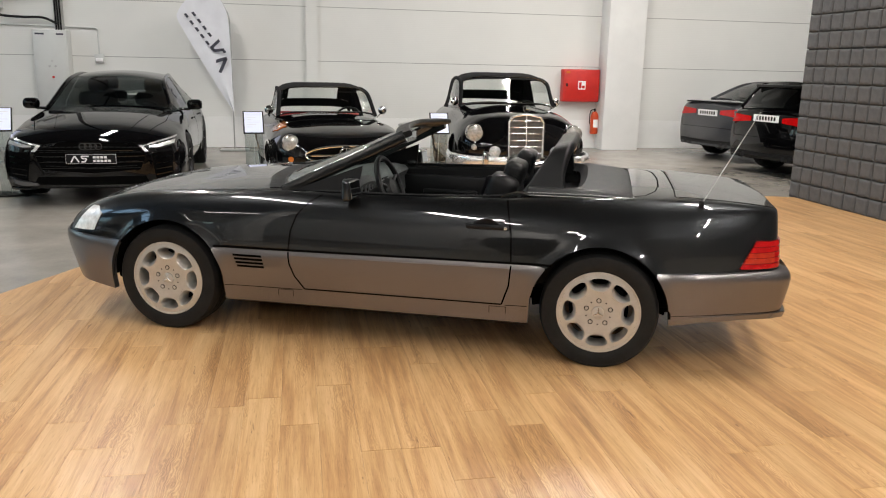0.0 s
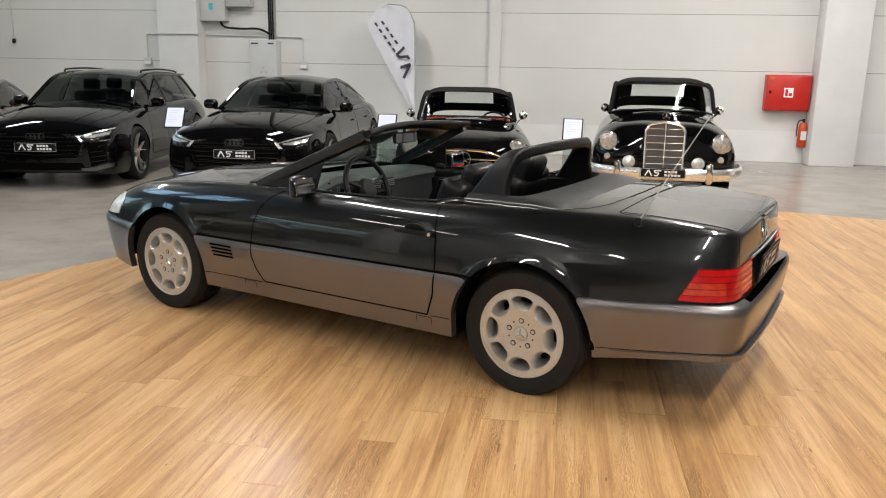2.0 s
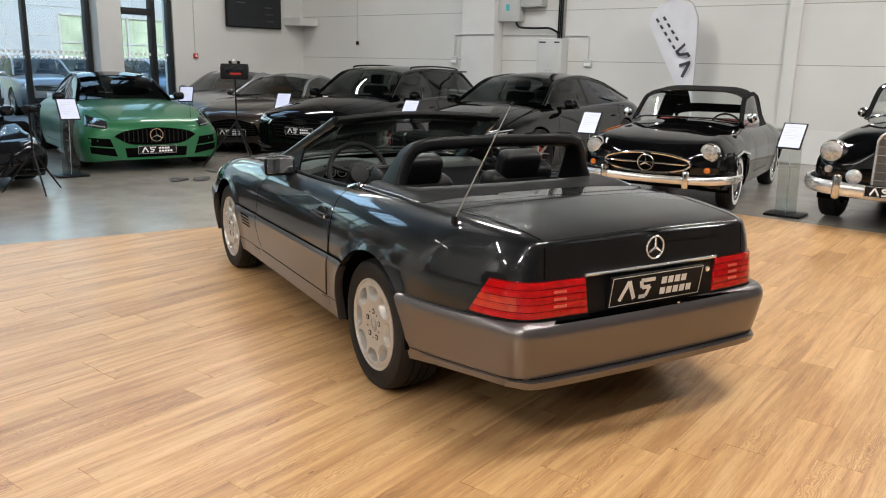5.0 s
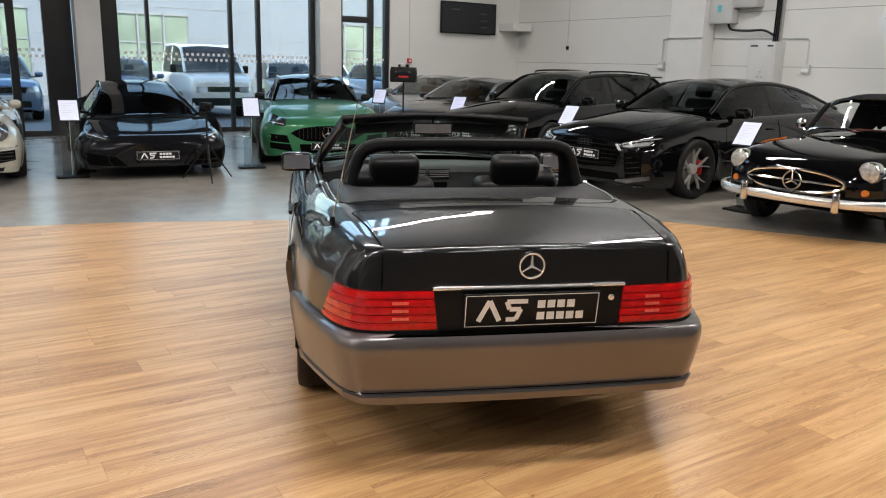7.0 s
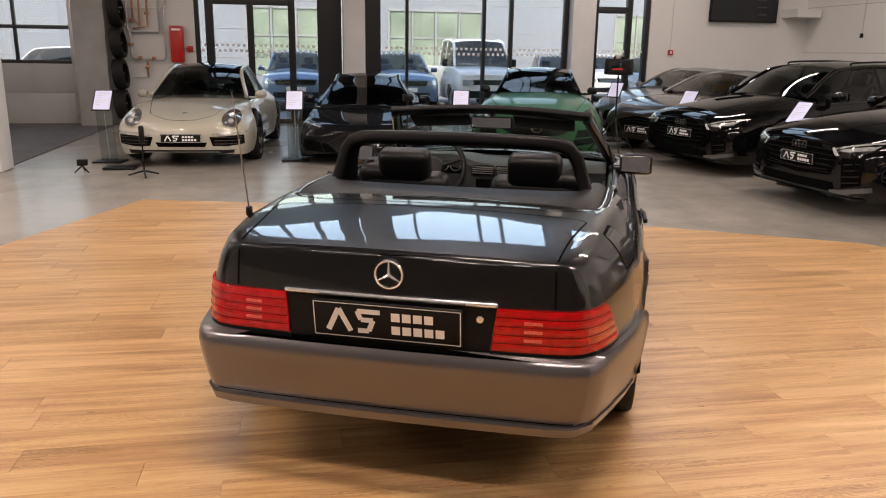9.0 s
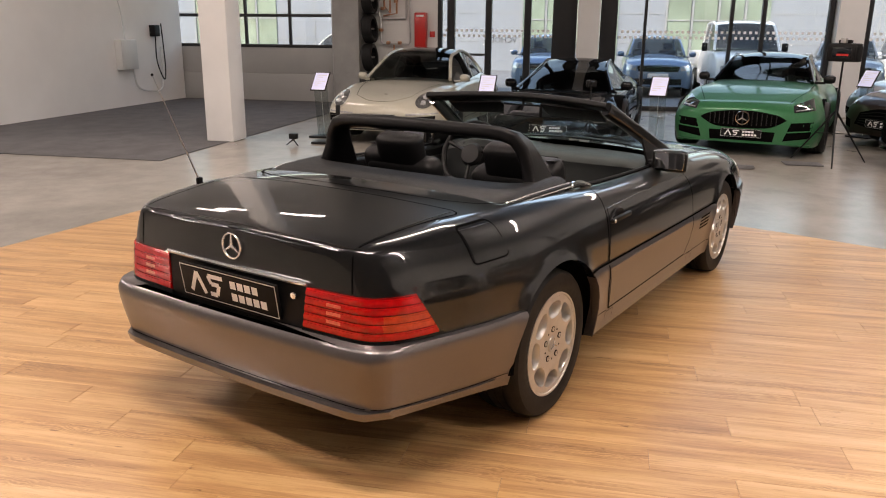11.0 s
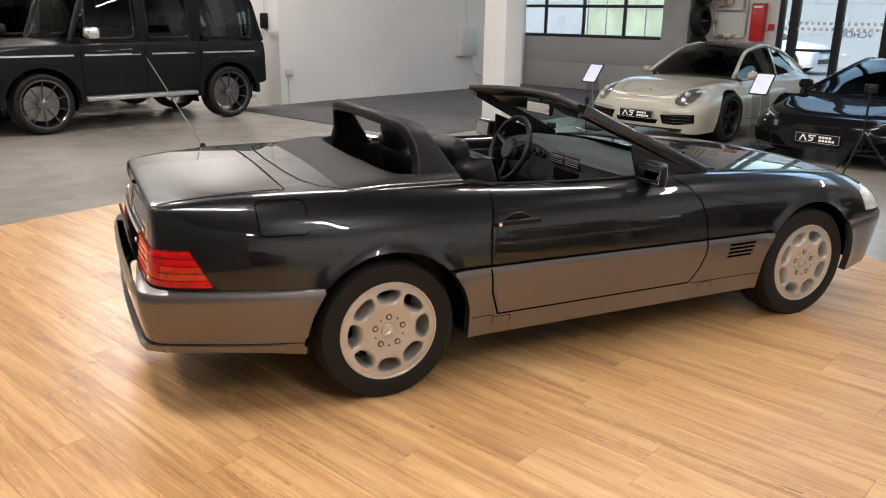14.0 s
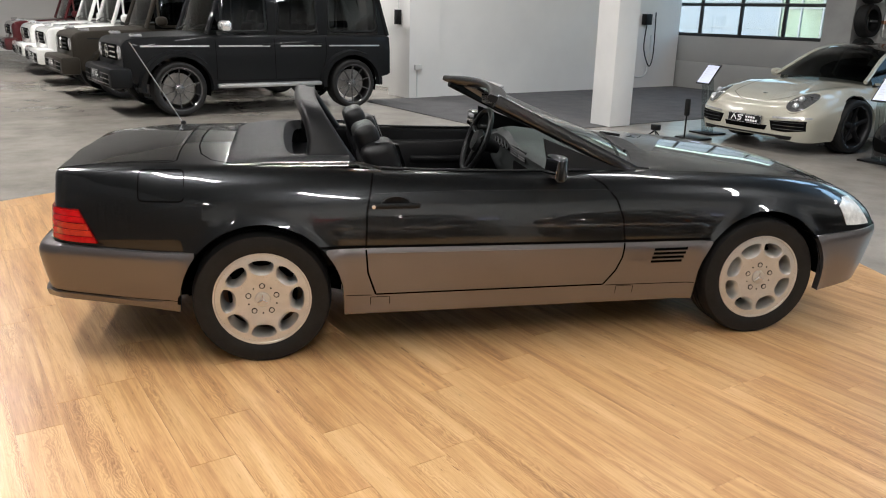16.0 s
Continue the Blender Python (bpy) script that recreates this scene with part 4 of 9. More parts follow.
def wide_grille_nose(car, sk):
    """Honeycomb mesh over the wide grille, lamp inserts, blades under the side intakes."""
    for k in range(-9, 10):
        for sl in (0.16, -0.16):
            pts = [(k * 0.062 - sl * 0.55 + sl * 1.1 * u, 0.385 + 0.30 * u) for u in np.linspace(0, 1, 9)]
            pts = [p for p in pts if abs(p[0]) < 0.5 + (p[1] - 0.385) * 0.36]
            if len(pts) > 2:
                part("grille_mesh", sk.strip("front", pts, 0.006, 0.012, 8), MATT_BLACK, car)
    for k in range(4):
        z = 0.42 + k * 0.065
        w = 0.50 + (z - 0.385) * 0.36
        part("grille_mesh", sk.strip("front", [(-w, z), (0, z - 0.01), (w, z)], 0.007, 0.014, 14), P_BLACK, car)
    both("lamp_cell", sk.patch("front", [(0.60, 0.647), (0.70, 0.645), (0.86, 0.68)], [(0.60, 0.662), (0.70, 0.682), (0.865, 0.722)], 0.012, 0.01, 10, 3), LENS, car, "bright headlight cells")
    both("intake_blade", sk.patch("front", [(0.55, 0.235), (0.70, 0.228), (0.90, 0.275)], [(0.55, 0.262), (0.70, 0.275), (0.90, 0.325)], 0.03, 0.04, 10, 3), POLISHED_DARK, car, "gloss dark blade")
    both("grille_corner", sk.patch("front", [(0.555, 0.60), (0.60, 0.60)], [(0.50, 0.668), (0.53, 0.675)], 0.02, 0.03, 5, 4), POLISHED, car, "bright corner blade of the grille")
    for k in range(4):
        z = 0.34 + k * 0.06
        both("intake_mesh", sk.strip("front", [(0.665, z), (0.83, z + 0.025)], 0.012, 0.012, 6), P_BLACK, car)
    part("front_lip", sk.patch("front", [(-0.86, 0.18), (0, 0.175), (0.86, 0.18)], [(-0.86, 0.205), (0, 0.20), (0.86, 0.205)], 0.035, 0.06, 20, 2), P_BLACK, car)
    both("bonnet_crease", sk.strip("top", [(1.0, 0.52), (1.6, 0.50), (2.2, 0.40)], 0.012, 0.004), P_BLACK, car)




def wide_grille_car(name, label, m, wagon):
    st = [(2.43, 0.60, 0.20, 0.66, 0.71, 0.52), (2.385, 0.80, 0.18, 0.70, 0.765, 0.72), (2.22, 0.93, 0.17, 0.745, 0.85, 0.85), (1.9, 0.965, 0.16, 0.80, 0.925, 0.88), (1.47, 0.97, 0.18, 0.86, 0.99, 0.88), (0.9, 0.955, 0.19, 0.93, 1.04, 0.87), (0.0, 0.95, 0.19, 0.97, 1.05, 0.85), (-0.9, 0.96, 0.19, 0.99, 1.06, 0.85), (-1.47, 0.975, 0.19, 1.0, 1.06, 0.85), (-2.1, 0.93, 0.22, 0.98, 1.04, 0.8), (-2.45, 0.85, 0.3, 0.92, 0.98, 0.7), (-2.56, 0.7, 0.36, 0.86, 0.9, 0.55)]
    if wagon:
        rail = [(1.0, 0.72, 1.0), (0.3, 0.60, 1.38), (-0.4, 0.60, 1.43), (-1.7, 0.58, 1.40), (-2.35, 0.70, 1.02)]
        splits = [(-0.28, 0.85, "glass"), (-0.34, -0.28, "pillar"), (-1.3, -0.34, "glass"), (-1.36, -1.3, "pillar"), (-2.05, -1.36, "glass"), (-2.35, -2.05, "roof")]
    else:
        rail = [(1.0, 0.72, 1.0), (0.3, 0.58, 1.34), (-0.4, 0.57, 1.39), (-1.1, 0.54, 1.33), (-2.25, 0.62, 1.03)]
        splits = [(-0.28, 0.85, "glass"), (-0.34, -0.28, "pillar"), (-1.45, -0.34, "glass"), (-2.2, -1.45, "roof")]
    kw = dict(style="twin", n=5, metal=ALLOY, tyre_w=0.28, barrel=ALLOY_DARK, thin=0.40, caliper=CALIPER)
    car, sk, sh, cb = make_car(name, label, m, P_BLACK, st, [(1.465, 0.40), (-1.465, 0.40)], rail, [(1.465, 0.83, 0.365, 0.285, kw), (-1.465, 0.83, 0.365, 0.285, kw)], 0.365, splits, pillar=BLACK, seat_x=(-0.15, -1.1), mirror=(0.66, 1.0), crown=0.06)
    modern_front(car, sk, 2.43, 0.95, ([(-0.5, 0.40), (0, 0.36), (0.5, 0.40)], [(-0.62, 0.69), (0, 0.71), (0.62, 0.69)]),
                 [([(0.52, 0.645), (0.70, 0.632), (0.88, 0.668)], [(0.53, 0.672), (0.70, 0.725), (0.885, 0.768)])],
                 [([(0.53, 0.652), (0.70, 0.70), (0.87, 0.742)], [(0.53, 0.664), (0.70, 0.716), (0.87, 0.758)])],
                 [([(0.66, 0.28), (0.84, 0.34)], [(0.62, 0.58), (0.84, 0.60)]), ([(-0.6, 0.24), (0, 0.23)], [(-0.55, 0.33), (0, 0.32)])], 0.52)
    both("splitter_fin", sk.patch("front", [(0.55, 0.235), (0.86, 0.30)], [(0.55, 0.25), (0.86, 0.33)], 0.012, 0.02, 8, 3), BLACK, car)
    bm = bmesh.new()
    q = sk.at("front", 0, 0.655, 0.012)
    for k in range(4):
        tube(bm, [q + Vector((0, (k - 1.5) * 0.053 + 0.036 * math.cos(a), 0.036 * math.sin(a))) for a in np.linspace(0, 2 * math.pi, 21)[:-1]], 0.004, 6, closed=True)
    part("badge", bm, POLISHED_DARK, car)
    wide_grille_nose(car, sk)
    for s in ("left", "right"):
        lines(car, sk, s, [[(0.86, 0.93), (0.92, 0.6), (0.85, 0.3), (-0.25, 0.28), (-0.30, 0.97)], [(-0.30, 0.97), (-0.30, 0.28), (-0.95, 0.28), (-1.2, 0.7), (-1.25, 0.98)]])
        sg = 1 if s == "left" else -1
        for hx in (-0.1, -1.05):
            q = sk.at(s, hx, 0.82, 0.02)
            part("door_handle", boxes((q - Vector((0.1, 0.01, 0.012)), q + Vector((0.1, 0.01, 0.012))), bevel=0.01), P_BLACK, car)
    lines(car, sk, "top", [[(0.95, 0.72), (1.7, 0.72), (2.2, 0.6)], [(0.95, -0.72), (1.7, -0.72), (2.2, -0.6)]])
    if wagon:
        for sg in (1, -1):
            bm = bmesh.new()
            tube(bm, smooth_path([(0.1, sg * 0.57, 1.44), (0.0, sg * 0.57, 1.475), (-0.8, sg * 0.57, 1.49), (-1.6, sg * 0.56, 1.46), (-1.75, sg * 0.56, 1.42)], 6), 0.014, 8)
            part("roof_bar", bm, BLACK, car)
        part("roof_spoiler", boxes(((-2.15, -0.58, 1.385), (-1.7, 0.58, 1.42)), bevel=0.015), P_BLACK, car)
    return car


def ring_star(bm, c, r, m=None, t=0.006):
    """A ring with three spokes, facing x."""
    m = m or Matrix.Identity(4)
    c = Vector(c)
    tube(bm, [m @ (c + Vector((0, r * math.cos(a), r * math.sin(a)))) for a in np.linspace(0, 2 * math.pi, 29)[:-1]], t, 6, closed=True)
    for k in range(3):
        a = math.pi / 2 + k * 2 * math.pi / 3
        tube(bm, [m @ c, m @ (c + Vector((0, r * math.cos(a), r * math.sin(a))))], [t * 1.6, t * 0.5], 6)


def classic_lamp(car, x, y, z, r, tilt=0):
    bm = bmesh.new()
    m = Matrix.Translation((x, y, z)) @ Matrix.Rotation(radians(tilt), 4, "Y")
    lathe(bm, [(r * 0.86, 0.035), (r * 0.9, 0.045), (r, 0.03), (r * 1.03, 0.0), (r * 1.0, -0.06)], 28, "x", m)
    rim = part("headlight", bm, CHROME, car, "round headlight with chrome rim")
    bm = bmesh.new()
    lathe(bm, [(r * 0.88, 0.034), (r * 0.6, 0.055), (r * 0.3, 0.064), (0, 0.067)], 28, "x", m)
    part("lens", bm, LENS_GREY, rim)


def fifties_roadster(m):
    st = [(2.02, 0.40, 0.42, 0.60, 0.66, 0.36), (1.95, 0.66, 0.34, 0.70, 0.72, 0.58), (1.75, 0.80, 0.28, 0.80, 0.79, 0.68), (1.35, 0.85, 0.25, 0.84, 0.86, 0.70), (0.9, 0.85, 0.24, 0.85, 0.91, 0.71), (0.5, 0.84, 0.23, 0.86, 0.94, 0.72), (-0.4, 0.84, 0.23, 0.85, 0.9, 0.72), (-1.2, 0.86, 0.25, 0.84, 0.88, 0.70), (-1.8, 0.78, 0.3, 0.76, 0.8, 0.6), (-2.2, 0.55, 0.4, 0.62, 0.66, 0.4)]
    rail = [(0.55, 0.65, 0.92), (0.22, 0.60, 1.20), (-0.25, 0.59, 1.25), (-0.75, 0.55, 1.21), (-1.15, 0.58, 0.9)]
    kw = dict(style="disc", metal=CHROME, tyre_w=0.17, whitewall=True)
    car, sk, sh, cb = make_car("classic_roadster", "black fifties roadster with black canvas top and chrome", m, P_BLACK, st, [(1.2, 0.35), (-1.2, 0.35)], rail, [(1.2, 0.72, 0.315, 0.2, kw), (-1.2, 0.72, 0.315, 0.2, kw)], 0.315, [(-0.5, 0.45, "glass"), (-1.1, -0.5, "roof")], roof=CANVAS, interior=RED_LEATHER, glass=GLASS_CLEAR, classic=True, seat_x=(-0.35,), mirror=(0.5, 1.0), round_=0.12, crown=0.085)
    for sg in (1, -1):
        classic_lamp(car, 1.90, sg * 0.63, 0.68, 0.1)
        bm = bmesh.new()
        lathe(bm, [(0.035, 0), (0.03, 0.02), (0, 0.03)], 16, "x", Matrix.Translation((1.95, sg * 0.63, 0.50)))
        part("indicator", bm, AMBER, car)
        bm = bmesh.new()
        box(bm, (2.06, sg * 0.45 - 0.035, 0.30), (2.13, sg * 0.45 + 0.035, 0.50), 0.03, 3)
        part("bumper_horn", bm, CHROME, car)
    part("grille", sk.patch("front", smooth_path([(-0.46, 0.53), (0, 0.44), (0.46, 0.53)], 6), smooth_path([(-0.46, 0.56), (0, 0.66), (0.46, 0.56)], 6), 0.005, 0.04, 24, 5), MATT_BLACK, car)
    bm = bmesh.new()
    oval = [sk.at("front", 0.47 * math.cos(a), 0.55 + 0.105 * math.sin(a), 0.012) for a in np.linspace(0, 2 * math.pi, 41)[:-1]]
    tube(bm, oval, 0.014, 8, closed=True)
    tube(bm, [sk.at("front", y, 0.55, 0.02) for y in np.linspace(-0.45, 0.45, 17)], 0.012, 6)
    ring_star(bm, sk.at("front", 0, 0.55, 0.04), 0.085, t=0.009)
    part("grille_trim", bm, CHROME, car, "chrome grille frame with star")
    bm = bmesh.new()
    bow = smooth_path([(1.5, 0.9, 0.40), (1.85, 0.84, 0.40), (2.05, 0.55, 0.39), (2.1, 0, 0.385), (2.05, -0.55, 0.39), (1.85, -0.84, 0.40), (1.5, -0.9, 0.40)], 6)
    tube(bm, bow, 1, profile=[(0.02 * math.cos(a), 0.042 * math.sin(a)) for a in np.linspace(0, 2 * math.pi, 13)[:-1]])
    part("bumper", bm, POLISHED, car, "chrome bumper")
    for s in ("left", "right"):
        lines(car, sk, s, [[(0.4, 0.9), (0.42, 0.35), (-0.42, 0.35), (-0.5, 0.88)]])
        part("side_trim", sk.strip(s, [(1.6, 0.62), (1.2, 0.66), (0.85, 0.6)], 0.025, 0.012), CHROME, car)
    bm = bmesh.new()
    tube(bm, [cb.at(0.55, v) for v in np.linspace(-1, 1, 17)], 0.012, 6)
    tube(bm, [cb.at(x, 1) + Vector((0.01, 0, 0)) for x in np.linspace(0.22, 0.55, 6)], 0.014, 6)
    tube(bm, [cb.at(x, -1) + Vector((0.01, 0, 0)) for x in np.linspace(0.22, 0.55, 6)], 0.014, 6)
    tube(bm, [cb.at(0.22, v) for v in np.linspace(-1, 1, 17)], 0.012, 6)
    part("windscreen_frame", bm, CHROME, car)
    rag = thing("polishing_cloth", "orange polishing cloth lying on the black wing", "cloth", m)
    part("cloth", sk.patch("top", [(1.05, -0.62), (1.25, -0.60), (1.42, -0.63)], [(1.08, -0.75), (1.22, -0.78), (1.40, -0.74)], 0.012, 0.01, 10, 5), AMBER, rag)
    return car


def fifties_cabriolet(m):
    st = [(2.05, 0.36, 0.46, 0.70, 0.9, 0.30), (1.98, 0.68, 0.36, 0.78, 0.96, 0.42), (1.8, 0.84, 0.30, 0.90, 1.0, 0.62), (1.35, 0.87, 0.26, 0.95, 1.05, 0.68), (0.8, 0.87, 0.25, 0.97, 1.08, 0.70), (0.0, 0.87, 0.25, 0.98, 1.08, 0.74), (-0.8, 0.88, 0.25, 0.97, 1.05, 0.74), (-1.35, 0.88, 0.27, 0.95, 1.0, 0.72), (-2.0, 0.8, 0.32, 0.84, 0.88, 0.62), (-2.5, 0.6, 0.45, 0.68, 0.72, 0.45)]
    rail = [(0.72, 0.68, 1.04), (0.44, 0.64, 1.37), (-0.1, 0.63, 1.43), (-0.85, 0.59, 1.39), (-1.3, 0.62, 1.02)]
    kw = dict(style="disc", metal=P_BLACK, tyre_w=0.18)
    car, sk, sh, cb = make_car("classic_cabriolet", "black fifties cabriolet with tall chrome radiator grille", m, P_BLACK, st, [(1.35, 0.37), (-1.35, 0.37)], rail, [(1.35, 0.735, 0.335, 0.19, kw), (-1.35, 0.735, 0.335, 0.19, kw)], 0.335, [(-0.55, 0.62, "glass"), (-1.25, -0.55, "roof")], roof=CANVAS, interior=RED_LEATHER, glass=GLASS_CLEAR, classic=True, seat_x=(-0.35,), mirror=(0.62, 1.0), round_=0.14, crown=0.09)
    for sg in (1, -1):
        classic_lamp(car, 1.94, sg * 0.655, 0.76, 0.115)
        bm = bmesh.new()
        lathe(bm, [(0.07, -0.06), (0.075, 0.0), (0.06, 0.01), (0.03, 0.025), (0, 0.03)], 20, "x", Matrix.Translation((2.06, sg * 0.40, 0.53)))
        part("fog_lamp", bm, LENS, car)
        bm = bmesh.new()
        lathe(bm, [(0.04, -0.04), (0.04, 0.0), (0.03, 0.02), (0, 0.025)], 16, "x", Matrix.Translation((2.0, sg * 0.66, 0.58)))
        part("indicator", bm, LENS, car)
        bm = bmesh.new()
        box(bm, (2.08, sg * 0.53 - 0.04, 0.30), (2.17, sg * 0.53 + 0.04, 0.55), 0.035, 3)
        part("bumper_horn", bm, CHROME, car)
    prof = [(-0.22, 0.47), (-0.225, 0.91), (-0.18, 0.975), (0, 1.01), (0.18, 0.975), (0.225, 0.91), (0.22, 0.47)]
    bm = bmesh.new()
    f = [bm.verts.new((2.09 - (z - 0.47) * 0.08, y, z)) for y, z in prof]
    bm.faces.new(f)
    g = [bm.verts.new((1.7, y, z)) for y, z in prof]
    for k in range(len(f)):
        j = (k + 1) % len(f)
        bm.faces.new((f[k], f[j], g[j], g[k]))
    rad = part("radiator_shell", bm, MESH, car)
    bm = bmesh.new()
    tube(bm, [(2.095 - (z - 0.47) * 0.08, y, z) for y, z in resample(prof, 40) and [(q.x, q.y) for q in resample(prof, 40)]], 0.014, 8)
    tube(bm, [(2.1 - (z - 0.47) * 0.08, 0, z) for z in (0.47, 1.0)], 0.007, 6)
    part("radiator_frame", bm, POLISHED, rad, "chrome radiator frame")
    for k in range(6):
        z = 0.52 + k * 0.082
        bm = bmesh.new()
        tube(bm, [(2.10 - (z - 0.47) * 0.08, y, z) for y in (-0.21, 0.21)], 0.0035, 6)
        part("grille_bar", bm, POLISHED, rad)
        bm = bmesh.new()
    ring_star(bm, (2.04, 0, 1.08), 0.045, t=0.004)
    tube(bm, [(2.04, 0, 1.0), (2.04, 0, 1.04)], 0.007, 6)
    part("hood_star", bm, CHROME, rad)
    bm = bmesh.new()
    bow = smooth_path([(1.4, 0.93, 0.43), (1.8, 0.91, 0.42), (2.06, 0.7, 0.41), (2.13, 0.3, 0.4), (2.13, -0.3, 0.4), (2.06, -0.7, 0.41), (1.8, -0.91, 0.42), (1.4, -0.93, 0.43)], 6)
    tube(bm, bow, 1, profile=[(0.03 * math.cos(a), 0.07 * math.sin(a)) for a in np.linspace(0, 2 * math.pi, 13)[:-1]])
    part("bumper", bm, POLISHED, car, "chrome bumper")
    plate(car, Matrix.Translation((2.19, 0, 0.42)))
    bm = bmesh.new()
    for x in (0.44, 0.72):
        tube(bm, [cb.at(x, v) for v in np.linspace(-1, 1, 17)], 0.014, 6)
    for v in (1, -1):
        tube(bm, [cb.at(x, v) + Vector((0.012, 0, 0)) for x in np.linspace(0.44, 0.72, 6)], 0.016, 6)
    part("windscreen_frame", bm, CHROME, car)
    lines(car, sk, "left", [[(0.6, 0.98), (0.62, 0.35), (-0.5, 0.35), (-0.55, 0.98)]])
    lines(car, sk, "right", [[(0.6, 0.98), (0.62, 0.35), (-0.5, 0.35), (-0.55, 0.98)]])
    return car


def rear_engined_coupe(m):
    st = [(2.17, 0.55, 0.20, 0.52, 0.55, 0.42), (2.11, 0.75, 0.17, 0.60, 0.60, 0.60), (1.92, 0.86, 0.16, 0.715, 0.675, 0.67), (1.6, 0.895, 0.17, 0.78, 0.74, 0.70), (1.22, 0.905, 0.17, 0.80, 0.80, 0.72), (0.7, 0.89, 0.18, 0.80, 0.86, 0.74), (0.0, 0.88, 0.18, 0.82, 0.88, 0.76), (-0.7, 0.91, 0.18, 0.86, 0.9, 0.74), (-1.22, 0.925, 0.19, 0.87, 0.92, 0.72), (-1.8, 0.88, 0.24, 0.80, 0.88, 0.66), (-2.2, 0.75, 0.3, 0.70, 0.74, 0.55), (-2.32, 0.6, 0.36, 0.64, 0.66, 0.45)]
    rail = [(0.85, 0.68, 0.86), (0.15, 0.53, 1.22), (-0.3, 0.53, 1.27), (-0.8, 0.50, 1.22), (-1.75, 0.55, 0.9)]
    kw = dict(style="spokes", n=5, metal=ALLOY_DARK, tyre_w=0.25, barrel=ALLOY_DARK, lip=POLISHED_DARK)
    car, sk, sh, cb = make_car("sports_coupe", "cream grey rear-engined sports coupe with black wheels", m, P_CREAM, st, [(1.225, 0.37), (-1.225, 0.375)], rail, [(1.225, 0.785, 0.335, 0.265, kw), (-1.225, 0.79, 0.34, 0.265, kw)], 0.335, [(-0.45, 0.72, "glass"), (-0.5, -0.45, "pillar"), (-1.15, -0.5, "glass"), (-1.7, -1.15, "pillar")], interior=BLACK, glass=GLASS_DARK, roof=P_BLACK, rail_mat=P_CREAM, seat_x=(-0.35,), mirror=(0.6, 0.85), round_=0.12, crown=0.05, pillar=P_CREAM, ccrown=3.0)
    for sg in (1, -1):
        def spot_on(a, k, off):
            return sk.at("front", sg * (0.635 + 0.122 * k * math.cos(a)), 0.632 + 0.108 * k * math.sin(a), off)
        bm = bmesh.new()
        ring = np.linspace(0, 2 * math.pi, 29)[:-1]
        vs = grid(bm, [[spot_on(a, k, 0.008 + 0.012 * (1 - k * k)) for a in ring] for k in (1.0, 0.8, 0.5, 0.2)], close=True)
        bm.faces.new(vs[-1])
        hl = part("headlight", bm, LENS_SMOKE, car, "glazed oval headlight")
        bm = bmesh.new()
        tube(bm, [spot_on(a, 1.02, 0.008) for a in ring], 0.008, 6, closed=True)
        part("headlight_ring", bm, P_CREAM, hl)
        for dz in (0.038, -0.036):
            q = sk.at("front", sg * 0.64, 0.632 + dz, 0.014)
            bm = bmesh.new()
            lathe(bm, [(0.036, -0.01), (0.036, 0.008), (0.028, 0.012), (0, 0.016)], 20, "x", Matrix.Translation(q + Vector((0.012, 0, 0.012))) @ Matrix.Rotation(radians(-28), 4, "Y"))
            part("projector", bm, LENS, hl)
    for k in range(3):
        z = 0.295 + k * 0.042
        both("intake_slat", sk.patch("front", [(0.42, z + 0.014), (0.78, z + 0.020)], [(0.42, z + 0.02), (0.78, z + 0.027)], 0.012, 0.02, 12, 2), POLISHED_DARK, car)
    both("intake", sk.patch("front", [(0.40, 0.285), (0.60, 0.28), (0.80, 0.31)], [(0.36, 0.40), (0.6, 0.42), (0.80, 0.43)], 0.004, 0.03, 12, 4), MATT_BLACK, car)
    both("daytime_lamp", sk.patch("front", [(0.40, 0.43), (0.6, 0.44), (0.83, 0.455)], [(0.40, 0.455), (0.6, 0.465), (0.83, 0.475)], 0.012, 0.02, 12, 2), LENS, car)
    part("intake", sk.patch("front", [(-0.3, 0.27), (0.3, 0.27)], [(-0.33, 0.33), (0.33, 0.33)], 0.004, 0.03, 12, 3), MATT_BLACK, car)
    part("splitter", sk.patch("front", [(-0.66, 0.19), (0, 0.19), (0.66, 0.19)], [(-0.68, 0.235), (0, 0.23), (0.68, 0.235)], 0.012, 0.03, 20, 3), BLACK, car)
    plate(car, Matrix.Translation(sk.at("front", 0, 0.385, 0.03)))
    lines(car, sk, "top", [[(1.0, 0.62), (1.6, 0.50), (1.95, 0.42), (2.08, 0.2), (2.1, 0), (2.08, -0.2), (1.95, -0.42), (1.6, -0.50), (1.0, -0.62)]])
    for s in ("left", "right"):
        lines(car, sk, s, [[(0.72, 0.8), (0.78, 0.5), (0.7, 0.28), (-0.45, 0.28), (-0.5, 0.83)]])
    bm = bmesh.new()
    q = sk.at("top", 1.86, 0, 0.004)
    lathe(bm, [(0.03, 0), (0.025, 0.004), (0, 0.005)], 16, "z", Matrix.Translation(q))
    part("badge", bm, CHROME, car)
    return car


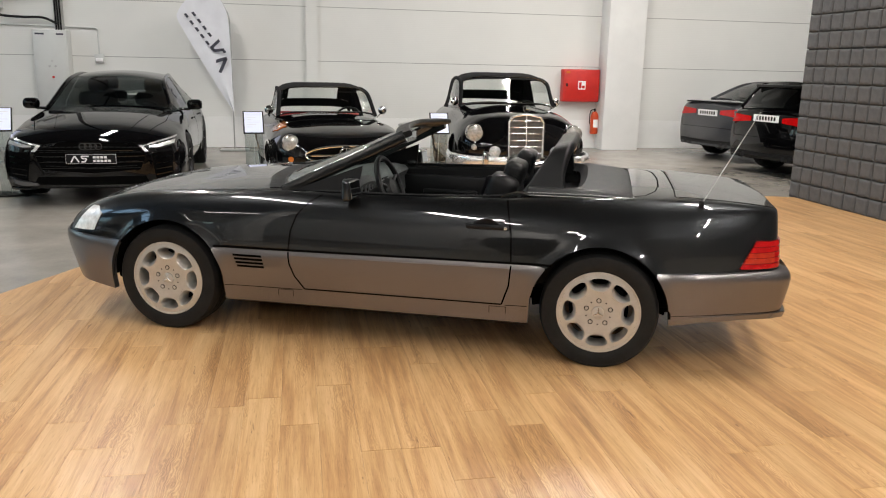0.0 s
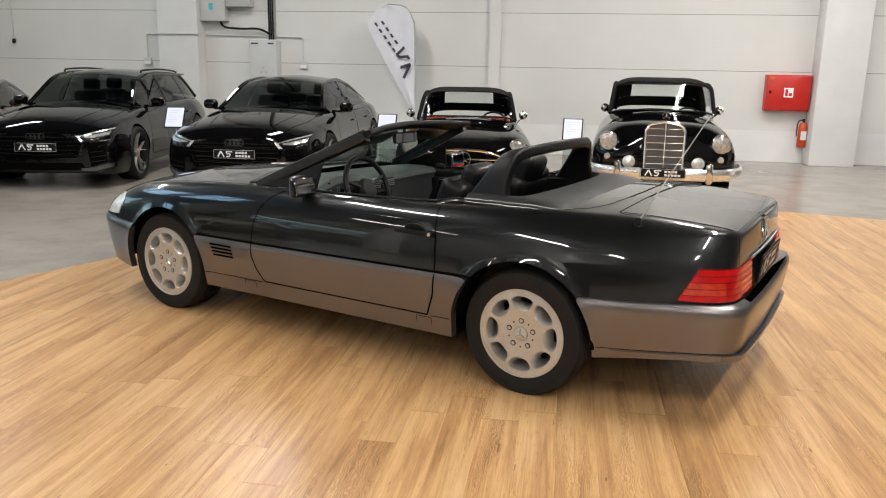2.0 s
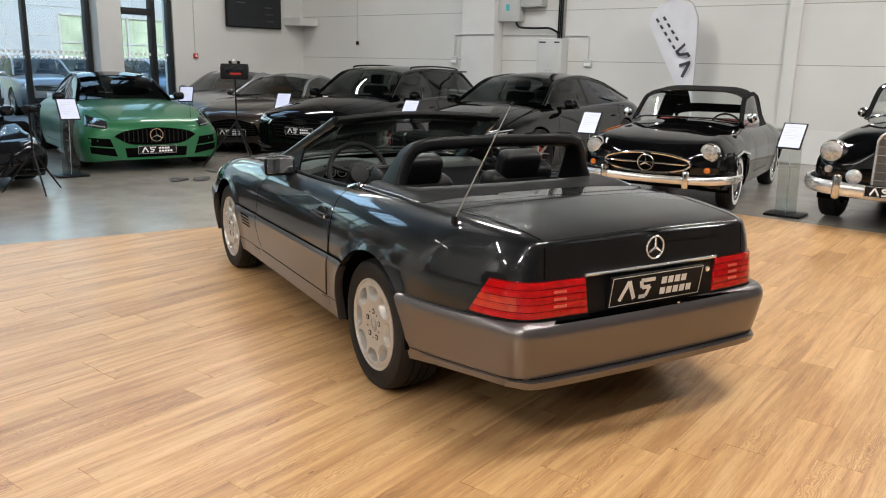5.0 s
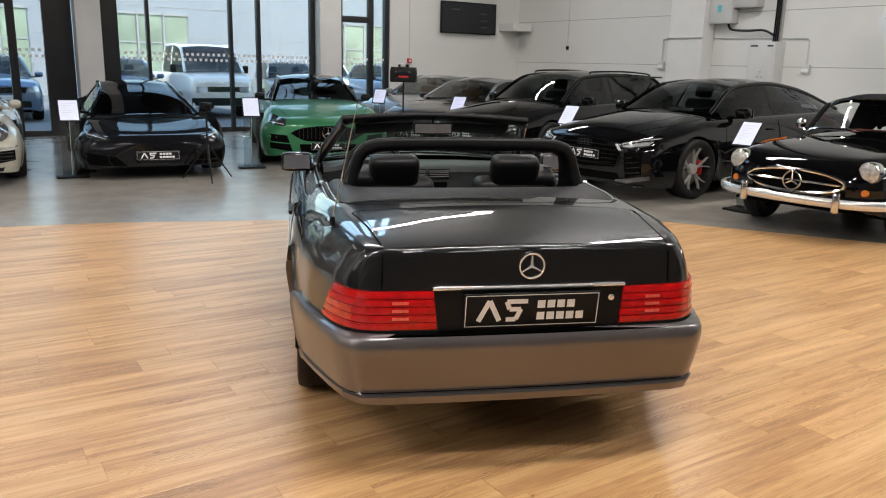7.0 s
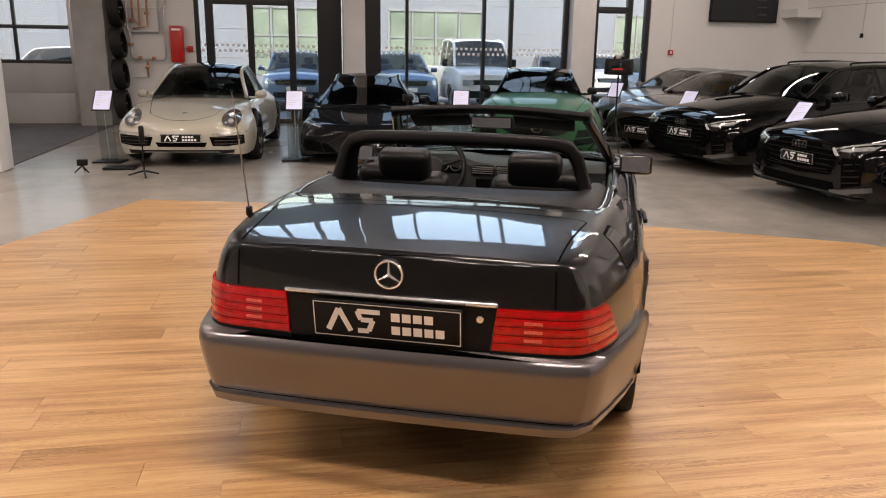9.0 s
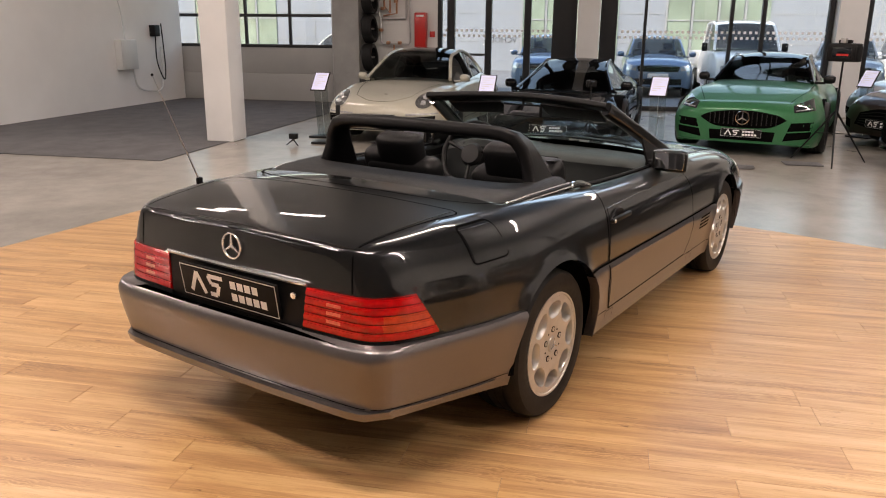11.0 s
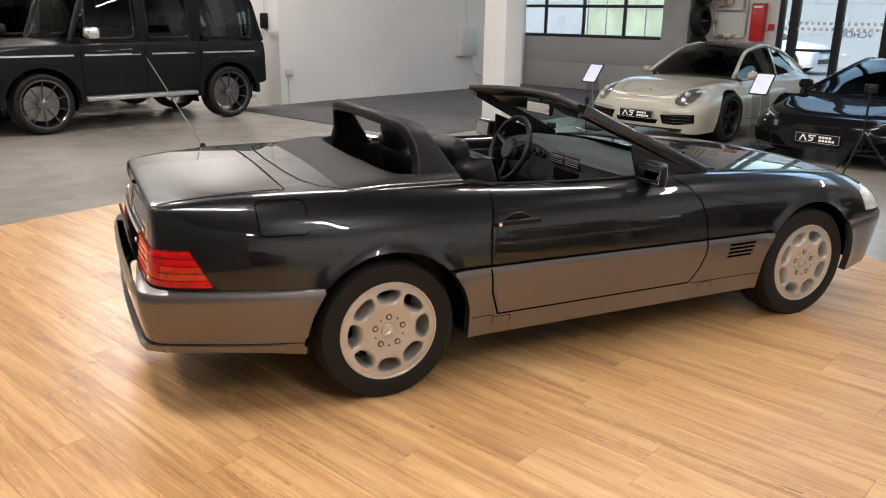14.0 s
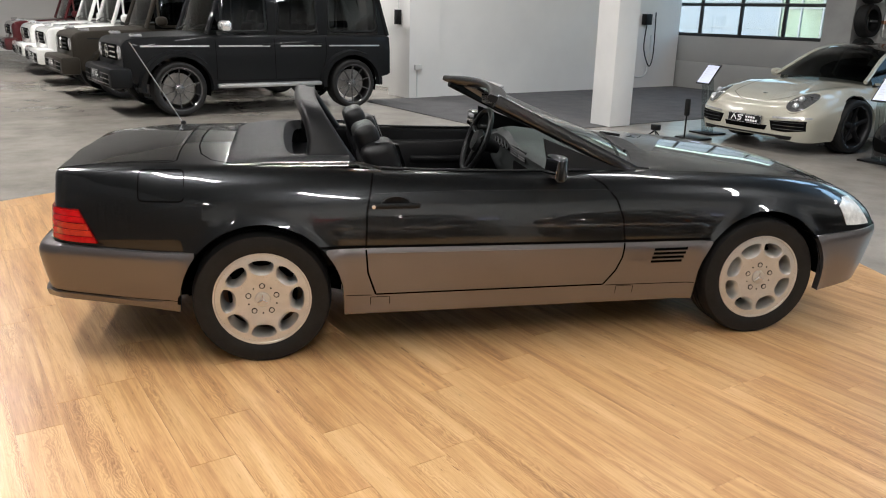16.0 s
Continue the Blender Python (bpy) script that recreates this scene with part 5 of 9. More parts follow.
def wedge_car(m):
    st = [(2.25, 0.58, 0.17, 0.44, 0.46, 0.5), (2.12, 0.86, 0.14, 0.54, 0.55, 0.72), (1.7, 0.94, 0.13, 0.66, 0.64, 0.76), (1.31, 0.96, 0.13, 0.72, 0.71, 0.76), (0.7, 0.94, 0.14, 0.74, 0.80, 0.76), (0.0, 0.93, 0.14, 0.78, 0.84, 0.78), (-0.7, 0.96, 0.14, 0.84, 0.88, 0.76), (-1.31, 0.96, 0.15, 0.86, 0.9, 0.74), (-1.9, 0.92, 0.22, 0.84, 0.86, 0.7), (-2.2, 0.85, 0.3, 0.78, 0.8, 0.6)]
    rail = [(1.15, 0.70, 0.76), (0.05, 0.50, 1.10), (-0.3, 0.50, 1.145), (-0.7, 0.48, 1.10), (-1.9, 0.55, 0.88)]
    kw = dict(style="twin", n=5, metal=ALLOY_DARK, tyre_w=0.27)
    car, sk, sh, cb = make_car("wedge_supercar", "dark grey low wedge-shaped supercar with scissor-sharp nose", m, P_DARK_GREY, st, [(1.31, 0.375), (-1.31, 0.38)], rail, [(1.31, 0.82, 0.34, 0.265, kw), (-1.31, 0.83, 0.345, 0.265, kw)], 0.34, [(-0.6, 1.0, "glass"), (-1.85, -0.6, "roof")], glass=GLASS_DARK, seat_x=(-0.3,), mirror=(0.75, 0.95), round_=0.06, crown=0.04, bow=0.2)
    modern_front(car, sk, 2.25, 0.95, ([(-0.25, 0.22), (0.25, 0.22)], [(-0.28, 0.29), (0.28, 0.29)]),
                 [([(0.55, 0.50), (0.72, 0.50), (0.86, 0.55)], [(0.57, 0.55), (0.74, 0.59), (0.86, 0.62)])],
                 [([(0.60, 0.515), (0.7, 0.545), (0.8, 0.56)], [(0.60, 0.525), (0.7, 0.555), (0.8, 0.575)])],
                 [([(0.36, 0.18), (0.8, 0.20)], [(0.50, 0.30), (0.88, 0.36)])], 0.31)
    for s in ("left", "right"):
        lines(car, sk, s, [[(0.8, 0.74), (0.86, 0.4), (0.75, 0.24), (-0.4, 0.24), (-0.55, 0.8)]])
        part("side_intake", sk.patch(s, [(-0.85, 0.4), (-0.5, 0.36)], [(-0.9, 0.66), (-0.6, 0.62)], 0.004, 0.02, 6, 4), MATT_BLACK, car)
    lines(car, sk, "top", [[(1.1, 0.66), (1.7, 0.60), (2.1, 0.35)], [(1.1, -0.66), (1.7, -0.60), (2.1, -0.35)]])
    return car


def slatted_grille_coupe(m):
    st = [(2.14, 0.60, 0.17, 0.56, 0.60, 0.50), (2.08, 0.83, 0.15, 0.62, 0.66, 0.68), (1.85, 0.95, 0.14, 0.72, 0.75, 0.76), (1.31, 0.99, 0.14, 0.84, 0.86, 0.78), (0.6, 0.95, 0.15, 0.86, 0.92, 0.78), (0.0, 0.94, 0.15, 0.87, 0.95, 0.77), (-0.7, 0.97, 0.15, 0.88, 0.95, 0.76), (-1.31, 1.0, 0.16, 0.89, 0.93, 0.74), (-1.9, 0.93, 0.24, 0.85, 0.87, 0.66), (-2.35, 0.78, 0.34, 0.78, 0.8, 0.55)]
    rail = [(0.55, 0.68, 0.90), (-0.05, 0.54, 1.21), (-0.4, 0.54, 1.26), (-0.9, 0.52, 1.2), (-1.85, 0.58, 0.9)]
    kw = dict(style="twin", n=5, metal=ALLOY_DARK, tyre_w=0.29)
    car, sk, sh, cb = make_car("grand_tourer", "bright green sports coupe with slatted black grille and star", m, P_GREEN, st, [(1.31, 0.38), (-1.31, 0.385)], rail, [(1.31, 0.85, 0.345, 0.265, kw), (-1.31, 0.85, 0.35, 0.265, kw)], 0.345, [(-0.75, 0.45, "glass"), (-1.7, -0.75, "roof")], glass=GLASS_DARK, roof=P_BLACK, seat_x=(-0.6,), mirror=(0.3, 0.9), round_=0.1, mirror_mat=BLACK)
    part("grille", sk.patch("front", smooth_path([(-0.42, 0.41), (-0.3, 0.375), (0, 0.365), (0.3, 0.375), (0.42, 0.41)], 6), smooth_path([(-0.55, 0.49), (-0.4, 0.56), (0, 0.60), (0.4, 0.56), (0.55, 0.49)], 6), 0.004, 0.03, 22, 5), MATT_BLACK, car)
    for k in range(15):
        y = -0.42 + k * 0.06
        z1 = 0.59 - abs(y) * 0.09
        part("grille_slat", sk.patch("front", [(y - 0.006, 0.39 + abs(y) * 0.06), (y + 0.006, 0.39 + abs(y) * 0.06)], [(y - 0.006, z1), (y + 0.006, z1)], 0.016, 0.02, 3, 5), BLACK, car)
    bm = bmesh.new()
    ring_star(bm, sk.at("front", 0, 0.5, 0.03), 0.085, t=0.009)
    part("badge", bm, CHROME, car)
    both("headlight", sk.patch("front", [(0.62, 0.59), (0.86, 0.62)], [(0.60, 0.68), (0.80, 0.76)], 0.006, 0.04, 10, 4), LENS_DARK, car)
    both("daytime_lamp", sk.patch("front", [(0.64, 0.61), (0.82, 0.635)], [(0.64, 0.625), (0.82, 0.65)], 0.011, 0.01, 8, 2), LENS, car)
    both("intake", sk.patch("front", [(0.52, 0.22), (0.84, 0.27)], [(0.60, 0.46), (0.86, 0.48)], 0.004, 0.03, 10, 4), MATT_BLACK, car)
    both("intake_fin", sk.patch("front", [(0.55, 0.33), (0.86, 0.36)], [(0.55, 0.345), (0.86, 0.375)], 0.016, 0.02, 8, 2), P_GREEN, car)
    part("intake", sk.patch("front", [(-0.4, 0.2), (0.4, 0.2)], [(-0.42, 0.33), (0.42, 0.33)], 0.004, 0.03, 12, 3), MATT_BLACK, car)
    part("splitter", sk.patch("front", [(-0.85, 0.155), (0, 0.145), (0.85, 0.155)], [(-0.85, 0.18), (0, 0.17), (0.85, 0.18)], 0.04, 0.06, 20, 2), P_GREEN, car)
    plate(car, Matrix.Translation(sk.at("front", 0, 0.3, 0.03)))
    for s in ("left", "right"):
        lines(car, sk, s, [[(0.5, 0.86), (0.55, 0.5), (0.45, 0.26), (-0.7, 0.26), (-0.75, 0.88)]])
    lines(car, sk, "top", [[(0.5, 0.72), (1.4, 0.72), (1.95, 0.55)], [(0.5, -0.72), (1.4, -0.72), (1.95, -0.55)]])
    return car


def touring_coupe(m, paint_, label):
    st = [(2.3, 0.52, 0.2, 0.58, 0.62, 0.44), (2.22, 0.77, 0.17, 0.66, 0.68, 0.6), (1.95, 0.91, 0.17, 0.76, 0.78, 0.72), (1.4, 0.96, 0.16, 0.84, 0.87, 0.75), (0.8, 0.93, 0.17, 0.86, 0.92, 0.76), (0.0, 0.92, 0.17, 0.88, 0.95, 0.77), (-0.8, 0.95, 0.17, 0.9, 0.96, 0.76), (-1.4, 0.97, 0.18, 0.91, 0.95, 0.74), (-2.0, 0.9, 0.26, 0.88, 0.9, 0.66), (-2.4, 0.75, 0.36, 0.84, 0.86, 0.55)]
    rail = [(0.85, 0.68, 0.91), (0.1, 0.54, 1.2), (-0.35, 0.54, 1.255), (-0.9, 0.52, 1.2), (-2.0, 0.58, 0.93)]
    kw = dict(style="twin", n=7, metal=ALLOY_DARK, tyre_w=0.27)
    car, sk, sh, cb = make_car("grand_touring_coupe", label, m, paint_, st, [(1.4, 0.385), (-1.4, 0.385)], rail, [(1.4, 0.82, 0.35, 0.275, kw), (-1.4, 0.83, 0.35, 0.275, kw)], 0.35, [(-0.6, 0.72, "glass"), (-0.66, -0.6, "pillar"), (-1.3, -0.66, "glass"), (-1.95, -1.3, "roof")], interior=TAN, glass=GLASS_TINT, roof=P_SILVER, seat_x=(-0.35,), mirror=(0.55, 0.85), round_=0.1)
    modern_front(car, sk, 2.3, 0.95, (smooth_path([(-0.5, 0.33), (0, 0.28), (0.5, 0.33)], 6), smooth_path([(-0.42, 0.5), (0, 0.58), (0.42, 0.5)], 6)),
                 [([(0.58, 0.60), (0.86, 0.66)], [(0.58, 0.66), (0.84, 0.75)])], [([(0.6, 0.63), (0.82, 0.69)], [(0.6, 0.64), (0.82, 0.70)])], [([(0.6, 0.26), (0.82, 0.30)], [(0.62, 0.38), (0.84, 0.42)])], 0.36)
    for s in ("left", "right"):
        lines(car, sk, s, [[(0.75, 0.86), (0.8, 0.5), (0.7, 0.28), (-0.6, 0.28), (-0.65, 0.9)]])
    return car


def saloon_rear(m, paint_, name, label, wagon):
    st = [(2.2, 0.7, 0.25, 0.7, 0.75, 0.6), (1.9, 0.9, 0.2, 0.78, 0.86, 0.8), (1.4, 0.93, 0.19, 0.86, 0.95, 0.82), (0.6, 0.92, 0.19, 0.92, 1.02, 0.82), (-0.5, 0.92, 0.19, 0.95, 1.04, 0.82), (-1.4, 0.94, 0.19, 1.0, 1.09, 0.82), (-2.0, 0.92, 0.22, 1.03, 1.10, 0.8), (-2.3, 0.86, 0.24, 1.02, 1.07, 0.76), (-2.42, 0.74, 0.26, 0.97, 1.02, 0.66)]
    if wagon:
        rail = [(0.95, 0.7, 1.0), (0.2, 0.6, 1.38), (-0.6, 0.6, 1.44), (-1.95, 0.58, 1.42), (-2.3, 0.68, 1.05)]
        splits = [(-0.3, 0.8, "glass"), (-0.36, -0.3, "pillar"), (-1.3, -0.36, "glass"), (-2.1, -1.36, "glass"), (-1.36, -1.3, "pillar")]
    else:
        rail = [(0.95, 0.7, 1.0), (0.2, 0.57, 1.37), (-0.5, 0.57, 1.41), (-1.0, 0.55, 1.38), (-1.8, 0.64, 1.09)]
        splits = [(-0.3, 0.8, "glass"), (-0.36, -0.3, "pillar"), (-1.2, -0.36, "glass"), (-1.75, -1.2, "roof")]
    kw = dict(style="twin", n=5, metal=ALLOY_DARK, tyre_w=0.27)
    car, sk, sh, cb = make_car(name, label, m, paint_, st, [(1.42, 0.385), (-1.42, 0.385)], rail, [(1.42, 0.8, 0.345, 0.26, kw), (-1.42, 0.8, 0.345, 0.26, kw)], 0.345, splits, pillar=BLACK, seat_x=(-0.2, -1.0), mirror=(0.7, 0.9))
    both("tail_lamp", sk.patch("back", [(0.32, 0.845), (0.83, 0.80)], [(0.32, 0.92), (0.83, 0.96)], 0.008, 0.04, 10, 4), TAIL, car, "red tail lamp")
    part("diffuser", sk.patch("back", [(-0.7, 0.25), (0, 0.24), (0.7, 0.25)], [(-0.7, 0.38), (0, 0.36), (0.7, 0.38)], 0.006, 0.03, 14, 3), BLACK, car)
    for y in (0.55, 0.42, -0.42, -0.55):
        bm = bmesh.new()
        tube(bm, [(-2.2, y, 0.3), (-2.43, y, 0.3)], 0.04, 12)
        part("exhaust_pipe", bm, ALLOY_DARK, car)
    q = sk.at("back", 0, 0.865 if not wagon else 0.90, 0.012)
    ob = part("licence_plate", boxes((q - Vector((0.005, 0.26, 0.055)), q + Vector((0.005, 0.26, 0.055))), bevel=0.004), SIGN_WHITE, car, "white number plate")
    bm = bmesh.new()
    for i in range(7):
        box(bm, (q.x - 0.008, -0.2 + i * 0.06, q.z - 0.03), (q.x - 0.005, -0.165 + i * 0.06, q.z + 0.03))
    part("plate_bars", bm, SIGN_BLACK, ob, smooth=False)
    if not wagon:
        part("boot_lip", boxes(((-2.39, -0.66, 1.045), (-2.2, 0.66, 1.07)), bevel=0.01), BLACK, car)
    else:
        bm = bmesh.new()
        part("roof_spoiler", boxes(((-2.15, -0.57, 1.37), (-1.9, 0.57, 1.42)), bevel=0.015), paint_, car)
    lines(car, sk, "back", [[(-0.7, 0.95), (-0.68, 0.6), (0.68, 0.6), (0.7, 0.95)]])
    return car


def off_roader(m, paint_, label, trim):
    """Tall boxy four-wheel drive."""
    st = [(2.2, 0.78, 0.52, 1.02, 1.04, 0.76), (2.14, 0.82, 0.50, 1.10, 1.10, 0.80), (2.0, 0.83, 0.48, 1.13, 1.14, 0.79), (1.45, 0.84, 0.46, 1.16, 1.19, 0.79), (0.85, 0.84, 0.44, 1.17, 1.22, 0.80), (0.0, 0.845, 0.44, 1.18, 1.22, 0.80), (-1.45, 0.845, 0.46, 1.18, 1.22, 0.80), (-2.15, 0.84, 0.52, 1.18, 1.22, 0.79), (-2.22, 0.82, 0.55, 1.16, 1.18, 0.78)]
    rail = [(0.95, 0.74, 1.2), (0.62, 0.70, 1.88), (0.0, 0.70, 1.92), (-1.95, 0.70, 1.90), (-2.2, 0.75, 1.18)]
    kw = dict(style="spokes", n=10, metal=ALLOY_MID, tyre_w=0.29, barrel=ALLOY_DARK, thin=0.5, lip=POLISHED_DARK)
    car, sk, sh, cb = make_car("off_roader", label, m, paint_, st, [(1.445, 0.50), (-1.445, 0.50)], rail, [(1.445, 0.80, 0.40, 0.325, kw), (-1.445, 0.80, 0.40, 0.325, kw)], 0.40, [(-0.02, 0.80, "glass"), (-0.16, -0.02, "pillar"), (-0.88, -0.16, "glass"), (-1.05, -0.88, "pillar"), (-2.0, -1.05, "glass"), (-2.17, -2.0, "pillar")], group="row of off-roaders", seat_x=(0.0, -0.9), side_glass=GLASS_DARK, mirror=(0.78, 0), round_=0.035, crown=0.03, bow=0.05, tuck=0.0, rail_r=0.04, ccrown=4)
    for sg in (1, -1):
        mirror = bmesh.new()
        box(mirror, (0.64, sg * 0.85, 1.24), (0.82, sg * 1.06, 1.40), 0.06, 4)
        part("wing_mirror", mirror, POLISHED if trim else paint_, car)
        for a in (1.445, -1.445):
            bm = bmesh.new()
            arc = [(a + 0.54 * math.cos(q), sg * 0.88, 0.42 + 0.5 * math.sin(q)) for q in np.linspace(-0.1, math.pi + 0.1, 17)]
            tube(bm, arc, 1, profile=[(-0.06, -0.045), (0.06, -0.045), (0.06, 0.02), (-0.06, 0.045)])
            part("wheel_flare", bm, paint_, car)
        for x0, x1 in ((0.02, 0.72), (-0.86, -0.18), (-1.96, -1.07)):
            bm = bmesh.new()
            ring = []
            for u, v in rounded_rect(1, 1, 0.12, 4):
                xx, hh = (x0 + x1) / 2 + u * (x1 - x0) / 2, 0.5 + 0.42 * v
                ring.append(Vector((xx, sg * (lerp(sh.ws(xx) - 0.035, cb.y(xx), hh) + 0.014), lerp(sh.zb(xx), cb.z(xx), hh))))
            tube(bm, ring, 0.022, 6, closed=True)
            part("window_frame", bm, paint_, car)
        bm = bmesh.new()
        tube(bm, [(0.98, sg * 0.3 - 0.3, 1.24), (0.93, sg * 0.3, 1.31), (0.90, sg * 0.3 + 0.28, 1.33)], 0.010, 6)
        part("wiper", bm, BLACK, car)
        bm = bmesh.new()
        box(bm, (-0.85, sg * 0.80, 0.40), (0.88, sg * 0.97, 0.46), 0.02)
        part("running_board", bm, STEEL_GREY if trim else BLACK, car)
        s = "left" if sg > 0 else "right"
        for x0, x1 in ((1.95, 0.95), (0.8, -0.02), (-0.2, -0.9), (-1.05, -2.0)):
            part("side_strip", sk.strip(s, [(x0, 1.02), (x1, 1.02)], 0.022, 0.012, 6), STEEL_GREY if trim else BLACK, car)
        lines(car, sk, s, [[(0.85, 1.16), (0.85, 0.5), (-0.1, 0.5), (-0.1, 1.16)], [(-0.1, 0.5), (-0.9, 0.5), (-1.0, 0.9), (-1.0, 1.16)]], 0.01)
        for hx in (0.05, -0.85):
            q = sk.at(s, hx, 1.04, 0.025)
            part("door_handle", boxes((q - Vector((0.07, 0.015, 0.015)), q + Vector((0.07, 0.015, 0.015))), bevel=0.01), paint_, car)
        bm = bmesh.new()
        lathe(bm, [(0.1, -0.03), (0.1, 0.02), (0.085, 0.03), (0.05, 0.035), (0, 0.037)], 28, "x", Matrix.Translation((2.19, sg * 0.62, 0.92)))
        part("headlight", bm, LENS, car, "round headlight")
        part("indicator", boxes(((1.88, sg * 0.66 - 0.06, 1.14), (2.05, sg * 0.66 + 0.06, 1.19)), bevel=0.025), LENS, car)
    part("grille", boxes(((2.18, -0.47, 0.8), (2.225, 0.47, 1.03)), bevel=0.02), MATT_BLACK, car)
    for z in (0.85, 0.92, 0.99):
        part("grille_bar", boxes(((2.22, -0.45, z - 0.014), (2.235, 0.45, z + 0.014)), bevel=0.006), CHROME if trim else BLACK, car)
    bm = bmesh.new()
    ring_star(bm, (2.245, 0, 0.92), 0.09, t=0.01)
    part("badge", bm, CHROME, car)
    part("bumper", boxes(((2.1, -0.88, 0.42), (2.42, 0.88, 0.72)), bevel=0.06), paint_, car)
    for z in (0.49, 0.56, 0.63):
        part("bumper_blade", boxes(((2.41, -0.82, z - 0.008), (2.431, 0.82, z + 0.008)), bevel=0.004), POLISHED_DARK, car)
    for sg in (1, -1):
        part("bumper_intake", boxes(((2.40, sg * 0.42, 0.46), (2.426, sg * 0.8, 0.64)), bevel=0.02), MATT_BLACK, car)
    plate(car, Matrix.Translation((2.435, 0, 0.6)))
    bm = bmesh.new()
    lathe(bm, [(0.38, -0.12), (0.40, 0.0), (0.38, 0.08), (0.3, 0.11), (0, 0.12)], 36, "x", Matrix.Translation((-2.33, -0.1, 1.02)) @ Matrix.Rotation(math.pi, 4, "Z"))
    part("spare_wheel_cover", bm, paint_ if not trim else BLACK, car)
    return car


wide_grille_car("fastback_saloon", "black fastback saloon with wide grille and show plate", spot(-2.17, 9.12, -87, 2.43), False)
wide_grille_car("estate_car", "black performance estate with roof bars and show plate", spot(-4.79, 9.08, -79, 2.43), True)
fifties_roadster(spot(0.62, 9.15, -84, 2.08))
fifties_cabriolet(spot(2.95, 9.7, -94, 2.1))
rear_engined_coupe(spot(-5.38, 2.35, -4, 2.17))
wedge_car(spot(-5.35, 4.75, -6, 2.25))
slatted_grille_coupe(spot(-5.75, 7.3, -17, 2.14))
touring_coupe(spot(-6.7, 9.3, -64, 2.3), P_BROWN, "dark brown grand touring coupe with tan seats")
touring_coupe(spot(-8.75, 9.9, -58, 2.3), P_SILVER, "silver grey grand touring coupe near the corner")
saloon_rear(spot(7.57, 13.5, 192, 2.42) @ pose(0, 0, 0, 0, 0, 180), P_GREY, "sports_saloon", "dark grey sports saloon seen from behind", False)
saloon_rear(spot(7.32, 11.25, 192, 2.42) @ pose(0, 0, 0, 0, 0, 180), P_BLACK, "black_estate", "black estate car seen from behind", True)
for gx, gy, pt, lb, tr in ((-1.2, -4.3, P_MATT, "matt black boxy off-roader with silver side strips", True), (-0.95, -7.0, P_OLIVE, "matt olive brown boxy off-roader", False), (-0.9, -9.6, P_WHITE, "white boxy off-roader with black grille", False), (-0.9, -12.2, P_WHITE, "white boxy off-roader with black grille", False), (-0.8, -15.0, P_WINE, "burgundy red boxy off-roader", False)):
    off_roader(pose(gx, gy, 0, 0, 0, 1), pt, lb, tr)

# ---- the yard and the building across ----
FACADE = pmat("light grey facade panel", (0.30, 0.32, 0.345), 0.6, vary=0.05, scale=0.4)
FAC_GLASS = pmat("green-grey window glass", (0.30, 0.36, 0.27), 0.15, vary=0.3, scale=0.6)
house = thing("facade_across", "light grey panel-clad building across the yard", "building")
part("wall", boxes(((-32, -40, -0.06), (-30, 60, 5.2))), FACADE, house, smooth=False)
for z in (1.2, 2.4, 3.6, 4.8):
    part("panel_joint", boxes(((-30, -40, z - 0.02), (-29.985, 60, z + 0.02))), PANEL_GREY, house, smooth=False)
for y in range(-38, 60, 6):
    part("panel_joint", boxes(((-30, y - 0.02, 0), (-29.985, y + 0.02, 5.2))), PANEL_GREY, house, smooth=False)
for y0, n in ((-14, 4), (1.6, 4), (7.7, 4), (18.2, 8), (34, 6)):
    for k in range(n):
        a, b = y0 + k * 1.05, y0 + k * 1.05 + 0.97
        w_ = part("window", boxes(((-30, a, 0.5), (-29.95, b, 3.3))), FAC_GLASS, house, smooth=False)
        part("frame", boxes(((-29.99, a - 0.04, 0.5), (-29.90, a + 0.04, 3.3)), ((-29.99, a, 3.25), (-29.90, b, 3.34)), ((-29.99, a, 2.1), (-29.92, b, 2.16))), PANEL_GREY, w_, smooth=False)


